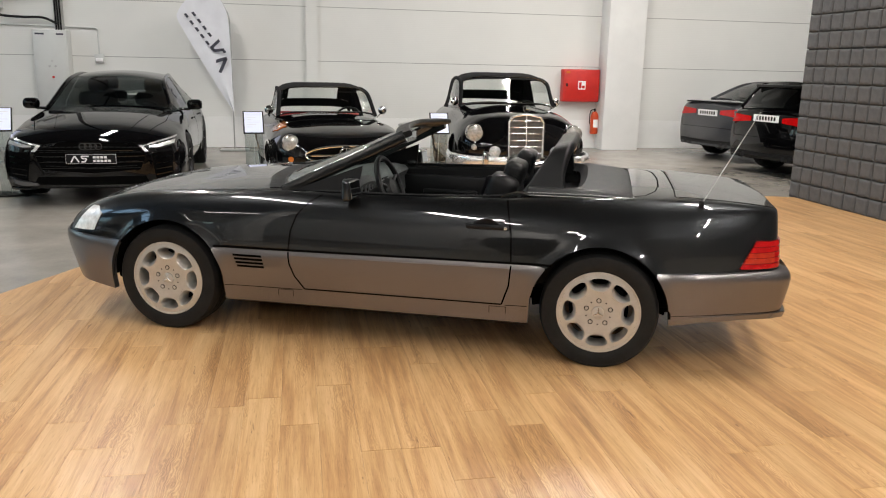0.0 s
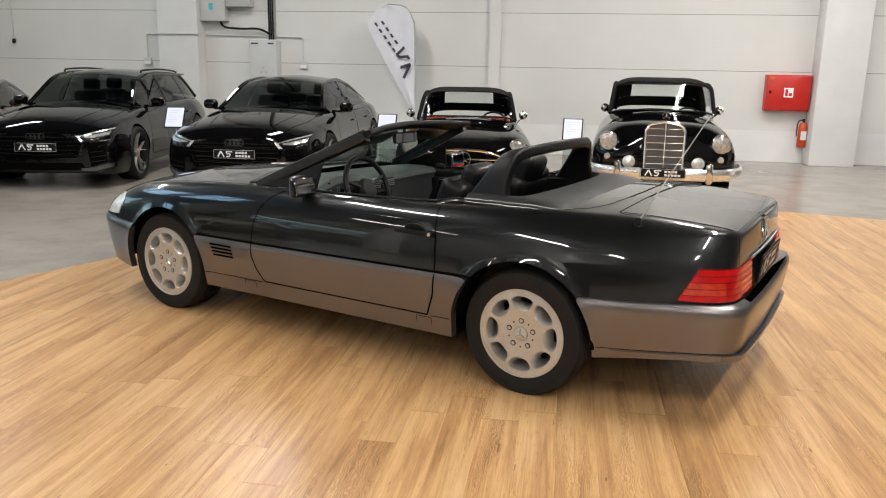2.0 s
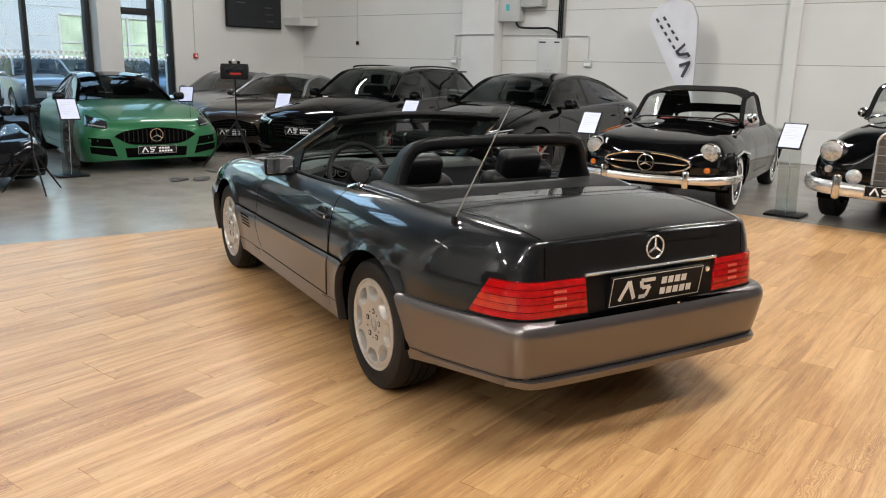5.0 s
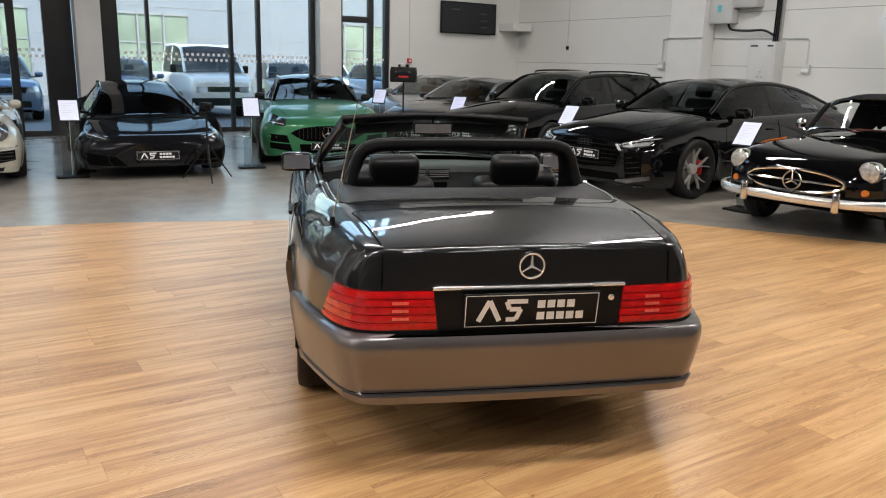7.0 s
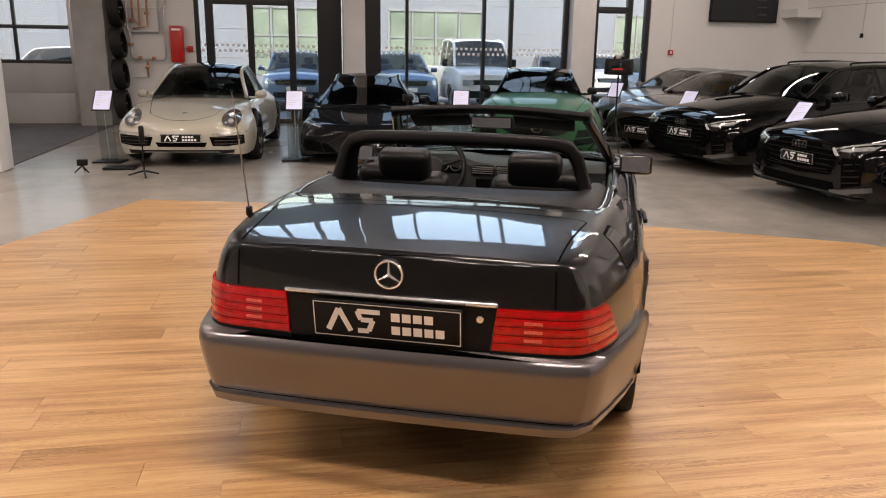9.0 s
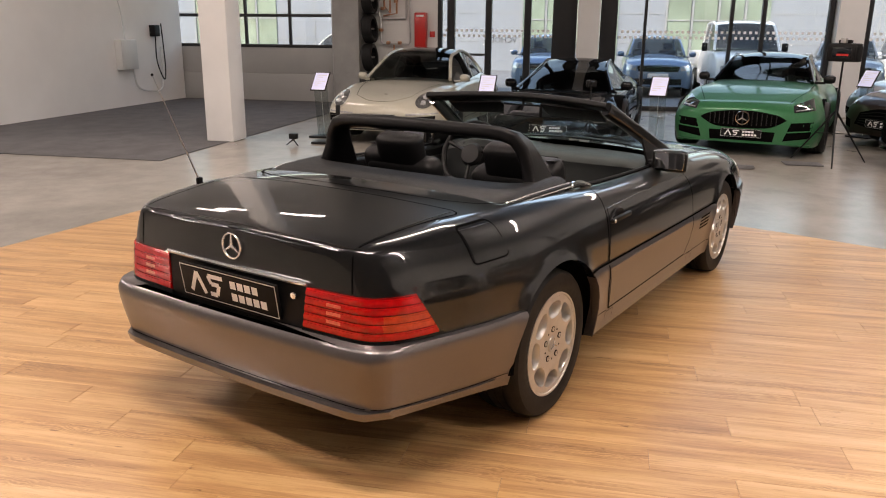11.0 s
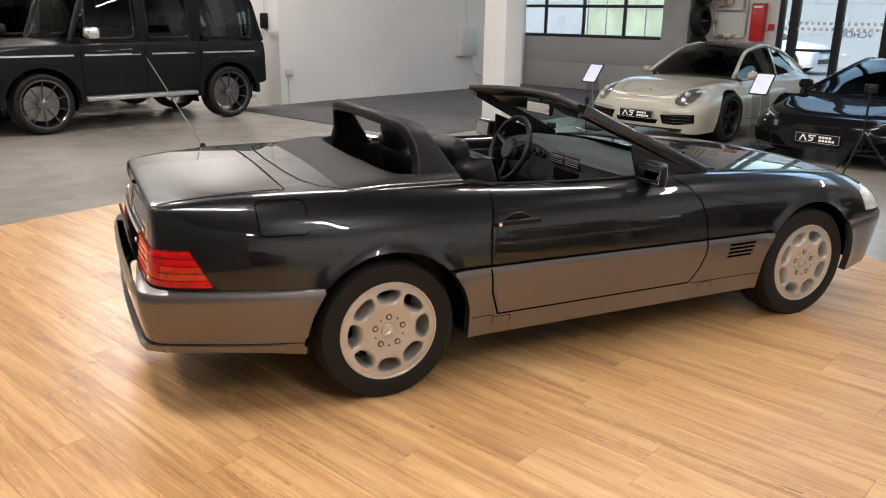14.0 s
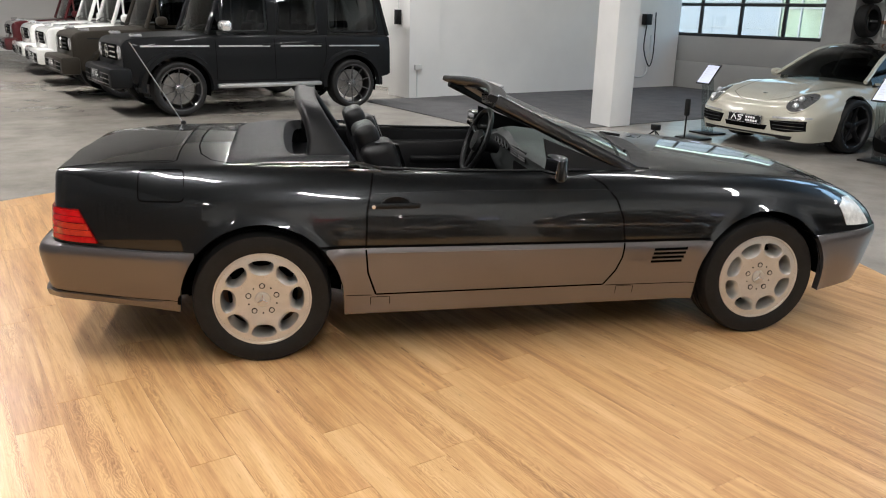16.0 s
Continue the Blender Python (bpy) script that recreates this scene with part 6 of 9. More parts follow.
def street_car(x, y, heading, paint_, label, h=1.0):
    st = [(2.3, 0.7, 0.3, 0.8, 0.86, 0.66), (2.15, 0.86, 0.25, 0.9, 0.97, 0.8), (1.5, 0.93, 0.24, 0.97, 1.06, 0.84), (0.8, 0.93, 0.24, 1.0, 1.12, 0.84), (-0.8, 0.93, 0.24, 1.03, 1.12, 0.84), (-1.6, 0.93, 0.26, 1.03, 1.1, 0.82), (-2.3, 0.8, 0.35, 0.98, 1.02, 0.7)]
    rail = [(1.0, 0.74, 1.08), (0.3, 0.62, 1.5), (-0.5, 0.62, 1.56), (-1.6, 0.6, 1.5), (-2.2, 0.7, 1.05)]
    kw = dict(style="spokes", n=5, tyre_w=0.23)
    car, sk, sh, cb = make_car("parked_car", label, pose(x, y, -0.06, 0, 0, heading), paint_, st, [(1.4, 0.4), (-1.4, 0.4)], rail, [(1.4, 0.8, 0.36, 0.25, kw), (-1.4, 0.8, 0.36, 0.25, kw)], 0.36, [(-0.2, 0.85, "glass"), (-0.26, -0.2, "pillar"), (-1.9, -0.26, "glass")], pillar=BLACK, seat_x=(-0.1,), mirror=(0.75, 1.0))
    part("grille", sk.patch("front", [(-0.5, 0.68), (0.5, 0.68)], [(-0.55, 0.82), (0.55, 0.82)], 0.006, 0.03, 12, 3), BLACK, car)
    for z in (0.71, 0.75, 0.79):
        part("grille_bar", sk.strip("front", [(-0.48, z), (0.48, z)], 0.012, 0.014, 10), CHROME, car)
    both("headlight", sk.patch("front", [(0.56, 0.7), (0.82, 0.73)], [(0.57, 0.82), (0.82, 0.88)], 0.006, 0.03, 8, 3), LENS, car)
    part("intake", sk.patch("front", [(-0.6, 0.35), (0.6, 0.35)], [(-0.6, 0.5), (0.6, 0.5)], 0.005, 0.03, 12, 3), BLACK, car)
    q = sk.at("front", 0, 0.58, 0.02)
    part("licence_plate", boxes((q - Vector((0.005, 0.26, 0.055)), q + Vector((0.005, 0.26, 0.055))), bevel=0.003), SIGN_WHITE, car)
    return car


def van(x, y, heading):
    car = thing("crew_cab_pickup", "white crew-cab pickup van parked in the yard", "van", pose(x, y, -0.06, 0, 0, heading))
    st = [(2.45, 0.72, 0.35, 0.95, 1.0, 0.68), (2.35, 0.84, 0.3, 1.05, 1.1, 0.78), (2.0, 0.9, 0.28, 1.15, 1.2, 0.84), (1.4, 0.92, 0.28, 1.2, 1.26, 0.86), (0.0, 0.92, 0.28, 1.2, 1.22, 0.86), (-0.4, 0.92, 0.28, 1.2, 1.22, 0.86)]
    sh = Shell(st, [(1.55, 0.38)], 0.06, 0.03, 2.4, 0.33)
    body = part("cab", sh.mesh(), P_WHITE, car)
    rail = [(1.75, 0.82, 1.22), (1.15, 0.74, 1.88), (0.6, 0.74, 1.95), (-0.2, 0.74, 1.92), (-0.4, 0.8, 1.22)]
    cb = Cabin(rail, sh, 0.05, 0.12)
    part("windscreen", cb.sheet(cb.xt, cb.xb, 0.97), GLASS_TINT, car)
    part("roof", cb.sheet(cb.xe, cb.xt, 1.0), P_WHITE, car)
    both("side_window", cb.flank(0.55, 1.6), GLASS_TINT, car)
    both("side_window", cb.flank(-0.3, 0.47), GLASS_TINT, car)
    both("pillar", cb.flank(0.45, 0.57, out=0.004), P_WHITE, car)
    for sg in (1, -1):
        bm = bmesh.new()
        tube(bm, [(q, sg * cb.y(q), cb.z(q)) for q in np.linspace(cb.xe, cb.xb, 24)], 0.04, 8)
        part("roof_rail", bm, P_WHITE, car)
        part("drop_side", boxes(((-2.5, sg * 0.9 - 0.02, 0.75), (-0.45, sg * 0.9 + 0.02, 1.15)), bevel=0.01), P_WHITE, car)
        part("wing_mirror", boxes(((1.35, min(sg * 0.95, sg * 1.1), 1.2), (1.45, max(sg * 0.95, sg * 1.1), 1.42)), bevel=0.03), BLACK, car)
    part("load_bed", boxes(((-2.5, -0.88, 0.68), (-0.45, 0.88, 0.76)), bevel=0.01), STEEL_GREY, car)
    part("tailboard", boxes(((-2.54, -0.9, 0.72), (-2.5, 0.9, 1.15)), bevel=0.01), P_WHITE, car)
    sk = Skin(body)
    part("grille", sk.patch("front", [(-0.6, 0.72), (0.6, 0.72)], [(-0.6, 0.86), (0.6, 0.86)], 0.006, 0.03, 12, 3), BLACK, car)
    both("headlight", sk.patch("front", [(0.44, 0.7), (0.74, 0.7)], [(0.44, 0.86), (0.74, 0.86)], 0.012, 0.03, 8, 3), LENS, car)
    part("bumper", sk.patch("front", [(-0.84, 0.36), (0, 0.36), (0.84, 0.36)], [(-0.84, 0.56), (0, 0.56), (0.84, 0.56)], 0.03, 0.05, 16, 3), BLACK, car)
    kw = dict(style="disc", tyre_w=0.2)
    for x_ in (1.55, -1.4):
        for sg in (1, -1):
            wheel(car, x_, sg * 0.78, 0.33, 0.2, out=sg, **kw)


street_car(-18.4, 3.75, 0, P_BLUE, "blue-grey off-road car parked in the yard")
street_car(-18.4, 6.75, 0, P_BLUE, "blue-grey estate car parked in the yard")
van(-18.7, 8.95, 2)
street_car(-19.5, 12.1, -12, P_SILVER, "silver hatchback parked in the yard")
street_car(-22.5, 14.8, -12, P_WHITE, "white car parked in the yard")
street_car(-18.6, 15.6, 0, P_BLUE, "blue car parked in the yard")
street_car(-24.0, -3.2, 90, P_WHITE, "white car across the yard")

# ---- the open roadster on the wooden floor ----
FX, RX = 1.2575, -1.2575
ARCHES = [(1.24, 0.366), (-1.252, 0.366)]
HUB = 0.312


class Hero:
    """Surfaces of the roadster: upper body, lower cladding with bumpers."""

    def __init__(self):
        # lower part: x, half-width, bottom, top of cladding
        lo = [(-2.253, 0.56, 0.308, 0.566), (-2.247, 0.635, 0.308, 0.567), (-2.225, 0.686, 0.308, 0.568), (-2.175, 0.724, 0.308, 0.567), (-2.09, 0.756, 0.307, 0.566), (-1.95, 0.80, 0.300, 0.562), (-1.8, 0.842, 0.292, 0.557), (-1.64, 0.872, 0.272, 0.552), (-1.25, 0.902, 0.24, 0.55), (-0.86, 0.905, 0.23, 0.556), (0.0, 0.905, 0.229, 0.548), (0.82, 0.905, 0.228, 0.538), (1.235, 0.905, 0.228, 0.535), (1.57, 0.895, 0.229, 0.538), (1.8, 0.86, 0.255, 0.548), (1.95, 0.79, 0.27, 0.556), (2.05, 0.67, 0.28, 0.56), (2.10, 0.5, 0.285, 0.56)]
        c = list(zip(*lo))
        self.lw, self.lz, self.lc = (pchip(c[0], k) for k in c[1:])
        # upper part: x, half-width over the cladding, shoulder height, shoulder half-width, middle height
        up = [(-2.159, 0.56, 0.862, 0.535, 0.872), (-2.155, 0.59, 0.870, 0.555, 0.879), (-2.145, 0.63, 0.875, 0.578, 0.8835), (-2.12, 0.667, 0.880, 0.60, 0.8875), (-2.08, 0.70, 0.886, 0.618, 0.892), (-2.03, 0.727, 0.8915, 0.635, 0.8985), (-1.95, 0.758, 0.898, 0.65, 0.907), (-1.85, 0.79, 0.904, 0.667, 0.9165), (-1.75, 0.818, 0.908, 0.686, 0.925), (-1.6, 0.845, 0.907, 0.703, 0.9355), (-1.45, 0.868, 0.907, 0.72, 0.937), (-1.0, 0.892, 0.897, 0.762, 0.915), (-0.5, 0.893, 0.872, 0.785, 0.9), (0.0, 0.893, 0.86, 0.79, 0.9), (0.5, 0.893, 0.857, 0.79, 0.905), (0.9, 0.892, 0.842, 0.782, 0.89), (1.3, 0.885, 0.815, 0.765, 0.858), (1.6, 0.86, 0.778, 0.735, 0.826), (1.78, 0.82, 0.734, 0.70, 0.782), (1.88, 0.76, 0.698, 0.65, 0.738), (1.93, 0.66, 0.662, 0.56, 0.694)]
        c = list(zip(*up))
        self.uw, self.ub, self.us, self.ut = (pchip(c[0], k) for k in c[1:])

    def arch(self, x):
        z = 0.0
        for a, r in ARCHES:
            if abs(x - a) < r:
                z = max(z, HUB + math.sqrt(r * r - (x - a) ** 2))
        return z

    def flare(self, x, z):
        e = 0.0
        for a, r in ARCHES:
            d = math.hypot(x - a, z - HUB)
            if d < r + 0.06:
                e = max(e, 0.014 * (1 - max(0, d - r) / 0.06) ** 2)
        return e

    def upper(self, x, z):
        w, zb, s = self.uw(x), self.ub(x), self.us(x)
        u = max(0.0, (z - 0.56) / (zb - 0.56))
        return w - (w - s) * (0.20 * u + 0.80 * u ** 3.8) + self.flare(x, z)

    def top(self, x, y):
        return self.ut(x) - (self.ut(x) - self.ub(x)) * min(1, abs(y) / self.us(x)) ** 2.3

    def lower(self, x, z):
        w, z0, z1 = self.lw(x), self.lz(x), self.lc(x)
        u = min(1, max(0, (z - z0) / (z1 - z0)))
        return w - 0.035 * (1 - u) ** 1.6 - 0.012 * max(0, (u - 0.86) / 0.14) ** 2 + self.flare(x, z) * 0.8

    def lower_rows(self, xs):
        rows = []
        for x in xs:
            z0, z1 = max(self.lz(x), self.arch(x)), self.lc(x)
            if z0 > z1 - 0.004:
                z0 = z1 - 0.004
            r = []
            e = max(0, abs(x) - 1.8) / 0.45
            for u in (0, 0.001, 0.12, 0.25, 0.4, 0.55, 0.7, 0.82, 0.9, 0.96, 1.0):
                z = lerp(z0, z1, u)
                y = self.lower(x, z) - (0.045 if u == 0 else 0)
                xx = x - math.copysign(e * ((0.13 if x > 0 else 0.04) * (1 - u) ** 1.5 + 0.02 * max(0, (u - 0.8) / 0.2) ** 2), x)
                r.append(Vector((xx, y, z)))
            e2 = math.copysign(min(1, e * 2.2) * 0.12, x)
            r.append(Vector((x - e2, max(r[-1].y - 0.11, 0.05), z1 + 0.006)))
            rows.append(r)
        return rows

    def upper_rows(self, xs, cabin):
        rows = []
        for x in xs:
            z0 = max(self.lc(x) - 0.012, self.arch(x))
            zb, s = self.ub(x), self.us(x)
            rd = 0.052 - 0.02 * max(0, min(1, (-1.6 - x) / 0.4))
            r = []
            zs = [lerp(z0, zb - rd, k / 9) for k in range(10)]
            side = [(self.upper(x, zs[0]) - 0.03, z0)] + [(self.upper(x, z), z) for z in zs]
            a, b, c = Vector(side[-1]), Vector((self.upper(x, zb) + 0.006, zb + 0.004)), Vector((s - 0.06, self.top(x, s - 0.06)))
            side += [tuple(a.lerp(b, u).lerp(b.lerp(c, u), u)) for u in (0.17, 0.33, 0.5, 0.67, 0.83, 1.0)]
            if cabin:
                i = s - 0.085
                side += [(i, zb - 0.004), (i - 0.012, zb - 0.02), (i - 0.02, zb - 0.12), (i - 0.01, zb - 0.3), (i - 0.03, 0.4), (i - 0.1, 0.34), (i * 0.4, 0.335), (0, 0.335)]
            else:
                side += [(y, self.top(x, y)) for y in np.linspace(s - 0.06, 0, 9)[1:]]
            for y, z in side:
                xx = x
                if x < -1.8:
                    k = (-1.8 - x) / 0.359
                    xx = x - 0.024 * k * max(0, (0.86 - z) / 0.3)
                if x > 1.5:
                    k = (x - 1.5) / 0.43
                    xx = x + 0.10 * k * max(0, (0.72 - z) / 0.17)
                r.append(Vector((xx, y, z)))
            rows.append(r)
        return rows


def full(rows):
    return [r + [Vector((p.x, -p.y, p.z)) for p in r[-2::-1]] for r in rows]


def loft_sections(bm, sections):
    """Sections: centre, axis u, axis v, half-sides; lofted and capped."""
    rows = [[Vector(c) + Vector(u) * p + Vector(v) * q for p, q in rounded_rect(a, b)] for c, u, v, a, b in sections]
    vs = grid(bm, rows, close=True)
    bm.faces.new(vs[0][::-1])
    bm.faces.new(vs[-1])


def bowed_cap(bm, ring, bow):
    """Closes the end of a body with level strips that bow outwards a little."""
    n = len(ring) // 2
    rows = []
    for p, q in zip(ring[:n], ring[::-1][:n]):
        rows.append([p.lerp(q, k / 12) + Vector((bow * (1 - (2 * k / 12 - 1) ** 2), 0, 0)) for k in range(13)])
    grid(bm, rows)


def slanted_glass(x, y, z):
    """A small mirror glass facing back and a little upwards."""
    bm = bmesh.new()
    box(bm, (-0.0015, -0.08, -0.043), (0.0015, 0.08, 0.043), 0.001, 1, Matrix.Translation((x, y, z)) @ Matrix.Rotation(radians(7), 4, "Y"))
    return bm


def hero(m):
    car = thing("roadster", "open dark blue-grey roadster with grey lower cladding on wooden floor", "car", m)
    H = Hero()
    # lower cladding: front bumper, side cladding, rear bumper
    xs = [x for x in sorted(arch_stations(-2.253, 2.10, ARCHES, 90) + [-2.2515, -2.2485, -2.244, -2.237, -2.227, -2.213, -2.195, -2.172, -2.14] + [a_ + q_ * math.sqrt(r_ * r_ - (H.lc(a_ + q_ * 0.28) - 0.016 - HUB) ** 2) for a_, r_ in ARCHES for q_ in (1, -1)]) if H.arch(x) < H.lc(x) - 0.008]
    cut_f, cut_r = ARCHES[0][0], ARCHES[1][0]
    for nm, sel, lab in (("front_bumper", [x for x in xs if x >= cut_f + 0.25], "grey painted front bumper"), ("rear_bumper", [x for x in xs if x <= cut_r - 0.25], "grey painted rear bumper")):
        bm = bmesh.new()
        vs = grid(bm, full(H.lower_rows(sel)))
        end = vs[-1] if nm == "front_bumper" else vs[0]
        bowed_cap(bm, [v.co.copy() for v in end], 0.012 if nm == "front_bumper" else -0.012)
        bmesh.ops.remove_doubles(bm, verts=bm.verts[:], dist=1e-5)
        bmesh.ops.recalc_face_normals(bm, faces=bm.faces[:])
        bump_ob = part(nm, bm, HERO_CLAD, car, lab, angle=55)
        if nm == "rear_bumper":
            rear_bumper = bump_ob
    bm = bmesh.new()
    grid(bm, H.lower_rows([x for x in xs if cut_r + 0.2 <= x <= cut_f - 0.2]))
    bmesh.ops.remove_doubles(bm, verts=bm.verts[:], dist=1e-5)
    clads = both("side_cladding", bm, HERO_CLAD, car, "grey painted side cladding and sill")
    # upper body with the open cabin
    CR, CF = -1.40, 0.56
    xs = sorted(arch_stations(-2.159, 1.93, ARCHES, 90) + [-2.1565, -2.153, -2.149, -2.141, -2.13, -2.11, -2.095])
    back = [x for x in xs if x < CR] + [CR]
    mid = [CR] + [x for x in xs if CR < x < CF] + [CF]
    front = [CF] + [x for x in xs if x > CF]
    bm = bmesh.new()
    a = grid(bm, full(H.upper_rows(back, False)))
    b = grid(bm, full(H.upper_rows(front, False)))
    bowed_cap(bm, [v.co.copy() for v in a[0]], -0.018)
    bowed_cap(bm, [v.co.copy() for v in b[-1]], 0.018)
    rows = H.upper_rows(mid, True)
    n = 17
    grid(bm, [r[:n + 2] for r in rows])
    grid(bm, [[Vector((p.x, -p.y, p.z)) for p in r[:n + 2]] for r in rows], flip=True)
    bmesh.ops.remove_doubles(bm, verts=bm.verts[:], dist=1e-5)
    bmesh.ops.recalc_face_normals(bm, faces=bm.faces[:])
    body = part("body", bm, HERO_PAINT, car, angle=42)
    bm = bmesh.new()
    fr = full([r[n + 1:] for r in rows])
    vs = grid(bm, fr)
    for e in (vs[0], vs[-1]):
        bm.faces.new(e)
    part("interior_tub", bm, LEATHER, car, "black interior trim")
    sk = Skin(body)
    skl = Skin(rear_bumper, *clads)
    # doors: painted upper panel, cladding panel, handle
    for s, sg in (("left", 1), ("right", -1)):
        up = sk.patch(s, [(-0.778, 0.568), (0.466, 0.553)], [(-0.735, 0.80), (-0.3, 0.805), (0.40, 0.795)], 0.0025, 0.01, 30, 7)
        door = part("door", up, HERO_PAINT, car, "painted door panel")
        dn = skl.patch(s, [(-0.738, 0.335), (0.382, 0.333)], [(-0.778, 0.535), (0.466, 0.52)], 0.003, 0.01, 24, 5)
        part("door_cladding", dn, HERO_CLAD, door)
        gap = [(-0.74, 0.885), (-0.752, 0.84), (-0.778, 0.72), (-0.785, 0.56)]
        lines(car, sk, s, [gap, [(0.475, 0.555), (0.463, 0.66), (0.43, 0.75), (0.37, 0.82), (0.30, 0.86)]], 0.009)
        lines(car, skl, s, [[(-0.786, 0.55), (-0.778, 0.44), (-0.742, 0.33)], [(0.476, 0.54), (0.468, 0.47), (0.44, 0.40), (0.386, 0.33)]], 0.009)
        lines(car, skl, s, [[(-0.742, 0.329), (0.386, 0.327)]], 0.008)
        lines(car, skl, s, [[(0.40, 0.322), (0.87, 0.318)], [(-0.76, 0.325), (-0.88, 0.33)]], 0.004)
        for xj in (0.50, -0.72):
            lines(car, skl, s, [[(xj - 0.045, 0.275), (xj - 0.045, 0.315), (xj + 0.045, 0.315), (xj + 0.045, 0.275)]], 0.003)
        # black joint over the cladding
        part("cladding_joint", sk.strip(s, [(-1.0, 0.566), (-0.6, 0.562), (0.4, 0.55), (0.93, 0.546)], 0.012, 0.004), MATT_BLACK, car)
        # handle
        q = sk.at(s, -0.65, 0.75, 0.0)
        y = q.y
        bm = bmesh.new()
        lathe(bm, [(0.07, -0.004), (0.066, 0.004), (0.05, 0.003), (0, -0.002)], 28, "y", Matrix.Translation((-0.645, y + sg * 0.001, 0.748)) @ Matrix.Diagonal((1.0, sg, 0.62, 1)))
        hd = part("door_handle", bm, BLACK, door, "black door handle in a scooped recess")
        bm = boxes(((-0.765, min(y + sg * 0.008, y + sg * 0.03), 0.737), (-0.535, max(y + sg * 0.008, y + sg * 0.03), 0.762)), bevel=0.01)
        part("grip", bm, BLACK, hd)
        bm = bmesh.new()
        lathe(bm, [(0.009, 0), (0.009, 0.003), (0, 0.004)], 14, "y", Matrix.Translation((-0.75, y + sg * 0.03, 0.75)) @ Matrix.Diagonal((1, sg, 1, 1)))
        part("lock", bm, POLISHED, hd)
        # rubbing strip and weather strip
        bm = bmesh.new()
        tube(bm, [(x, sg * (H.us(x) - 0.062), H.ub(x) + 0.012) for x in np.linspace(-0.74, 0.34, 24)], 0.007, 6)
        part("window_strip", bm, BLACK, door)
        # wing vent louvres
        for k in range(4):
            z = 0.503 - k * 0.021
            sh_ = -0.004 * k
            if k < 4:
                part("vent_slot", skl.patch(s, [(0.635 + sh_, z - 0.006), (0.81 + sh_ * 2, z - 0.006)], [(0.635 + sh_, z + 0.007), (0.81 + sh_ * 2, z + 0.007)], 0.003, 0.01, 6, 2), MATT_BLACK, car)
            part("vent_rib", skl.strip(s, [(0.50, z + 0.010), (0.80, z + 0.010)], 0.005, 0.006, 8), HERO_CLAD, car)
        # head lamp, wrapping round the corner
        part("headlight", sk.patch(s, [(1.735, 0.58), (1.80, 0.576), (1.90, 0.575)], [(1.69, 0.678), (1.74, 0.712), (1.81, 0.708)], 0.006, 0.04, 10, 6), HEAD_LENS, car, "clear ribbed headlight")
        # hood shut line and fender crease
        lines(car, sk, "top", [[(0.60, sg * 0.735), (1.0, sg * 0.725), (1.4, sg * 0.70), (1.72, sg * 0.64)]], 0.006)
        # boot lid seams
        lines(car, sk, "top", [[(-1.63, sg * 0.0), (-1.63, sg * 0.4), (-1.622, sg * 0.60), (-1.65, sg * 0.628), (-1.9, sg * 0.582), (-2.154, sg * 0.552)], [(-1.56, sg * 0.0), (-1.55, sg * 0.3), (-1.525, sg * 0.48), (-1.47, sg * 0.60), (-1.38, sg * 0.665)]], 0.008)
        lines(car, sk, "back", [[(sg * 0.552, 0.855), (sg * 0.556, 0.73)]], 0.006)
        # side mirror with sail
        bm = bmesh.new()
        loft_sections(bm, [((0.096 + a_, sg * y_, 0.908), (1, 0, 0), (0, 0, 1), a_, b_) for y_, a_, b_ in ((0.755, 0.03, 0.05), (0.775, 0.036, 0.057), (0.84, 0.036, 0.061), (0.90, 0.03, 0.06), (0.93, 0.02, 0.055), (0.942, 0.010, 0.044))])
        box(bm, (0.12, sg * 0.70, 0.855), (0.20, sg * 0.80, 0.90), 0.02, 3)
        mir = part("wing_mirror", bm, HERO_PAINT, car, "dark wing mirror")
        part("mirror_glass", slanted_glass(0.092, sg * 0.848, 0.91), MIRROR, mir)
        bm = bmesh.new()
        f = [bm.verts.new(p) for p in ((0.50, sg * 0.735, 0.868), (0.12, sg * 0.728, 0.868), (0.10, sg * 0.69, 1.02))]
        g = [bm.verts.new(v.co + Vector((0, -sg * 0.012, 0))) for v in f]
        bm.faces.new(f), bm.faces.new(g[::-1])
        for k in range(3):
            bm.faces.new((f[k], f[(k + 1) % 3], g[(k + 1) % 3], g[k]))
        part("mirror_sail", bm, BLACK, mir)
        # tail lamps: five ribs each, back and round the corner
        # darker base lens puts the shade between the ribs into its colour
        lamp = part("tail_lamp", sk.patch("back", [(sg * 0.352, 0.578), (sg * 0.70, 0.58)], [(sg * 0.366, 0.724), (sg * 0.66, 0.726)], 0.006, 0.04, 18, 3), TAIL_SHADE, car, "red ribbed tail lamp")
        part("tail_lamp_side", sk.patch(s, [(-1.958, 0.582), (-2.17, 0.580)], [(-2.035, 0.728), (-2.15, 0.726)], 0.006, 0.03, 14, 4), TAIL_SHADE, lamp)
        for k in range(5):
            z = 0.581 + k * 0.0288
            xr = -1.965 - k * 0.0155
            for dz, hh, oo in ((0.0, 0.0255, 0.010), (0.0055, 0.0145, 0.0125)):
                part("lamp_rib", sk.patch("back", [(sg * (0.356 + 0.0025 * k), z + dz), (sg * 0.70, z + dz)], [(sg * (0.358 + 0.0025 * k), z + dz + hh), (sg * 0.695, z + dz + hh)], oo, 0.012, 18, 3), TAIL, lamp)
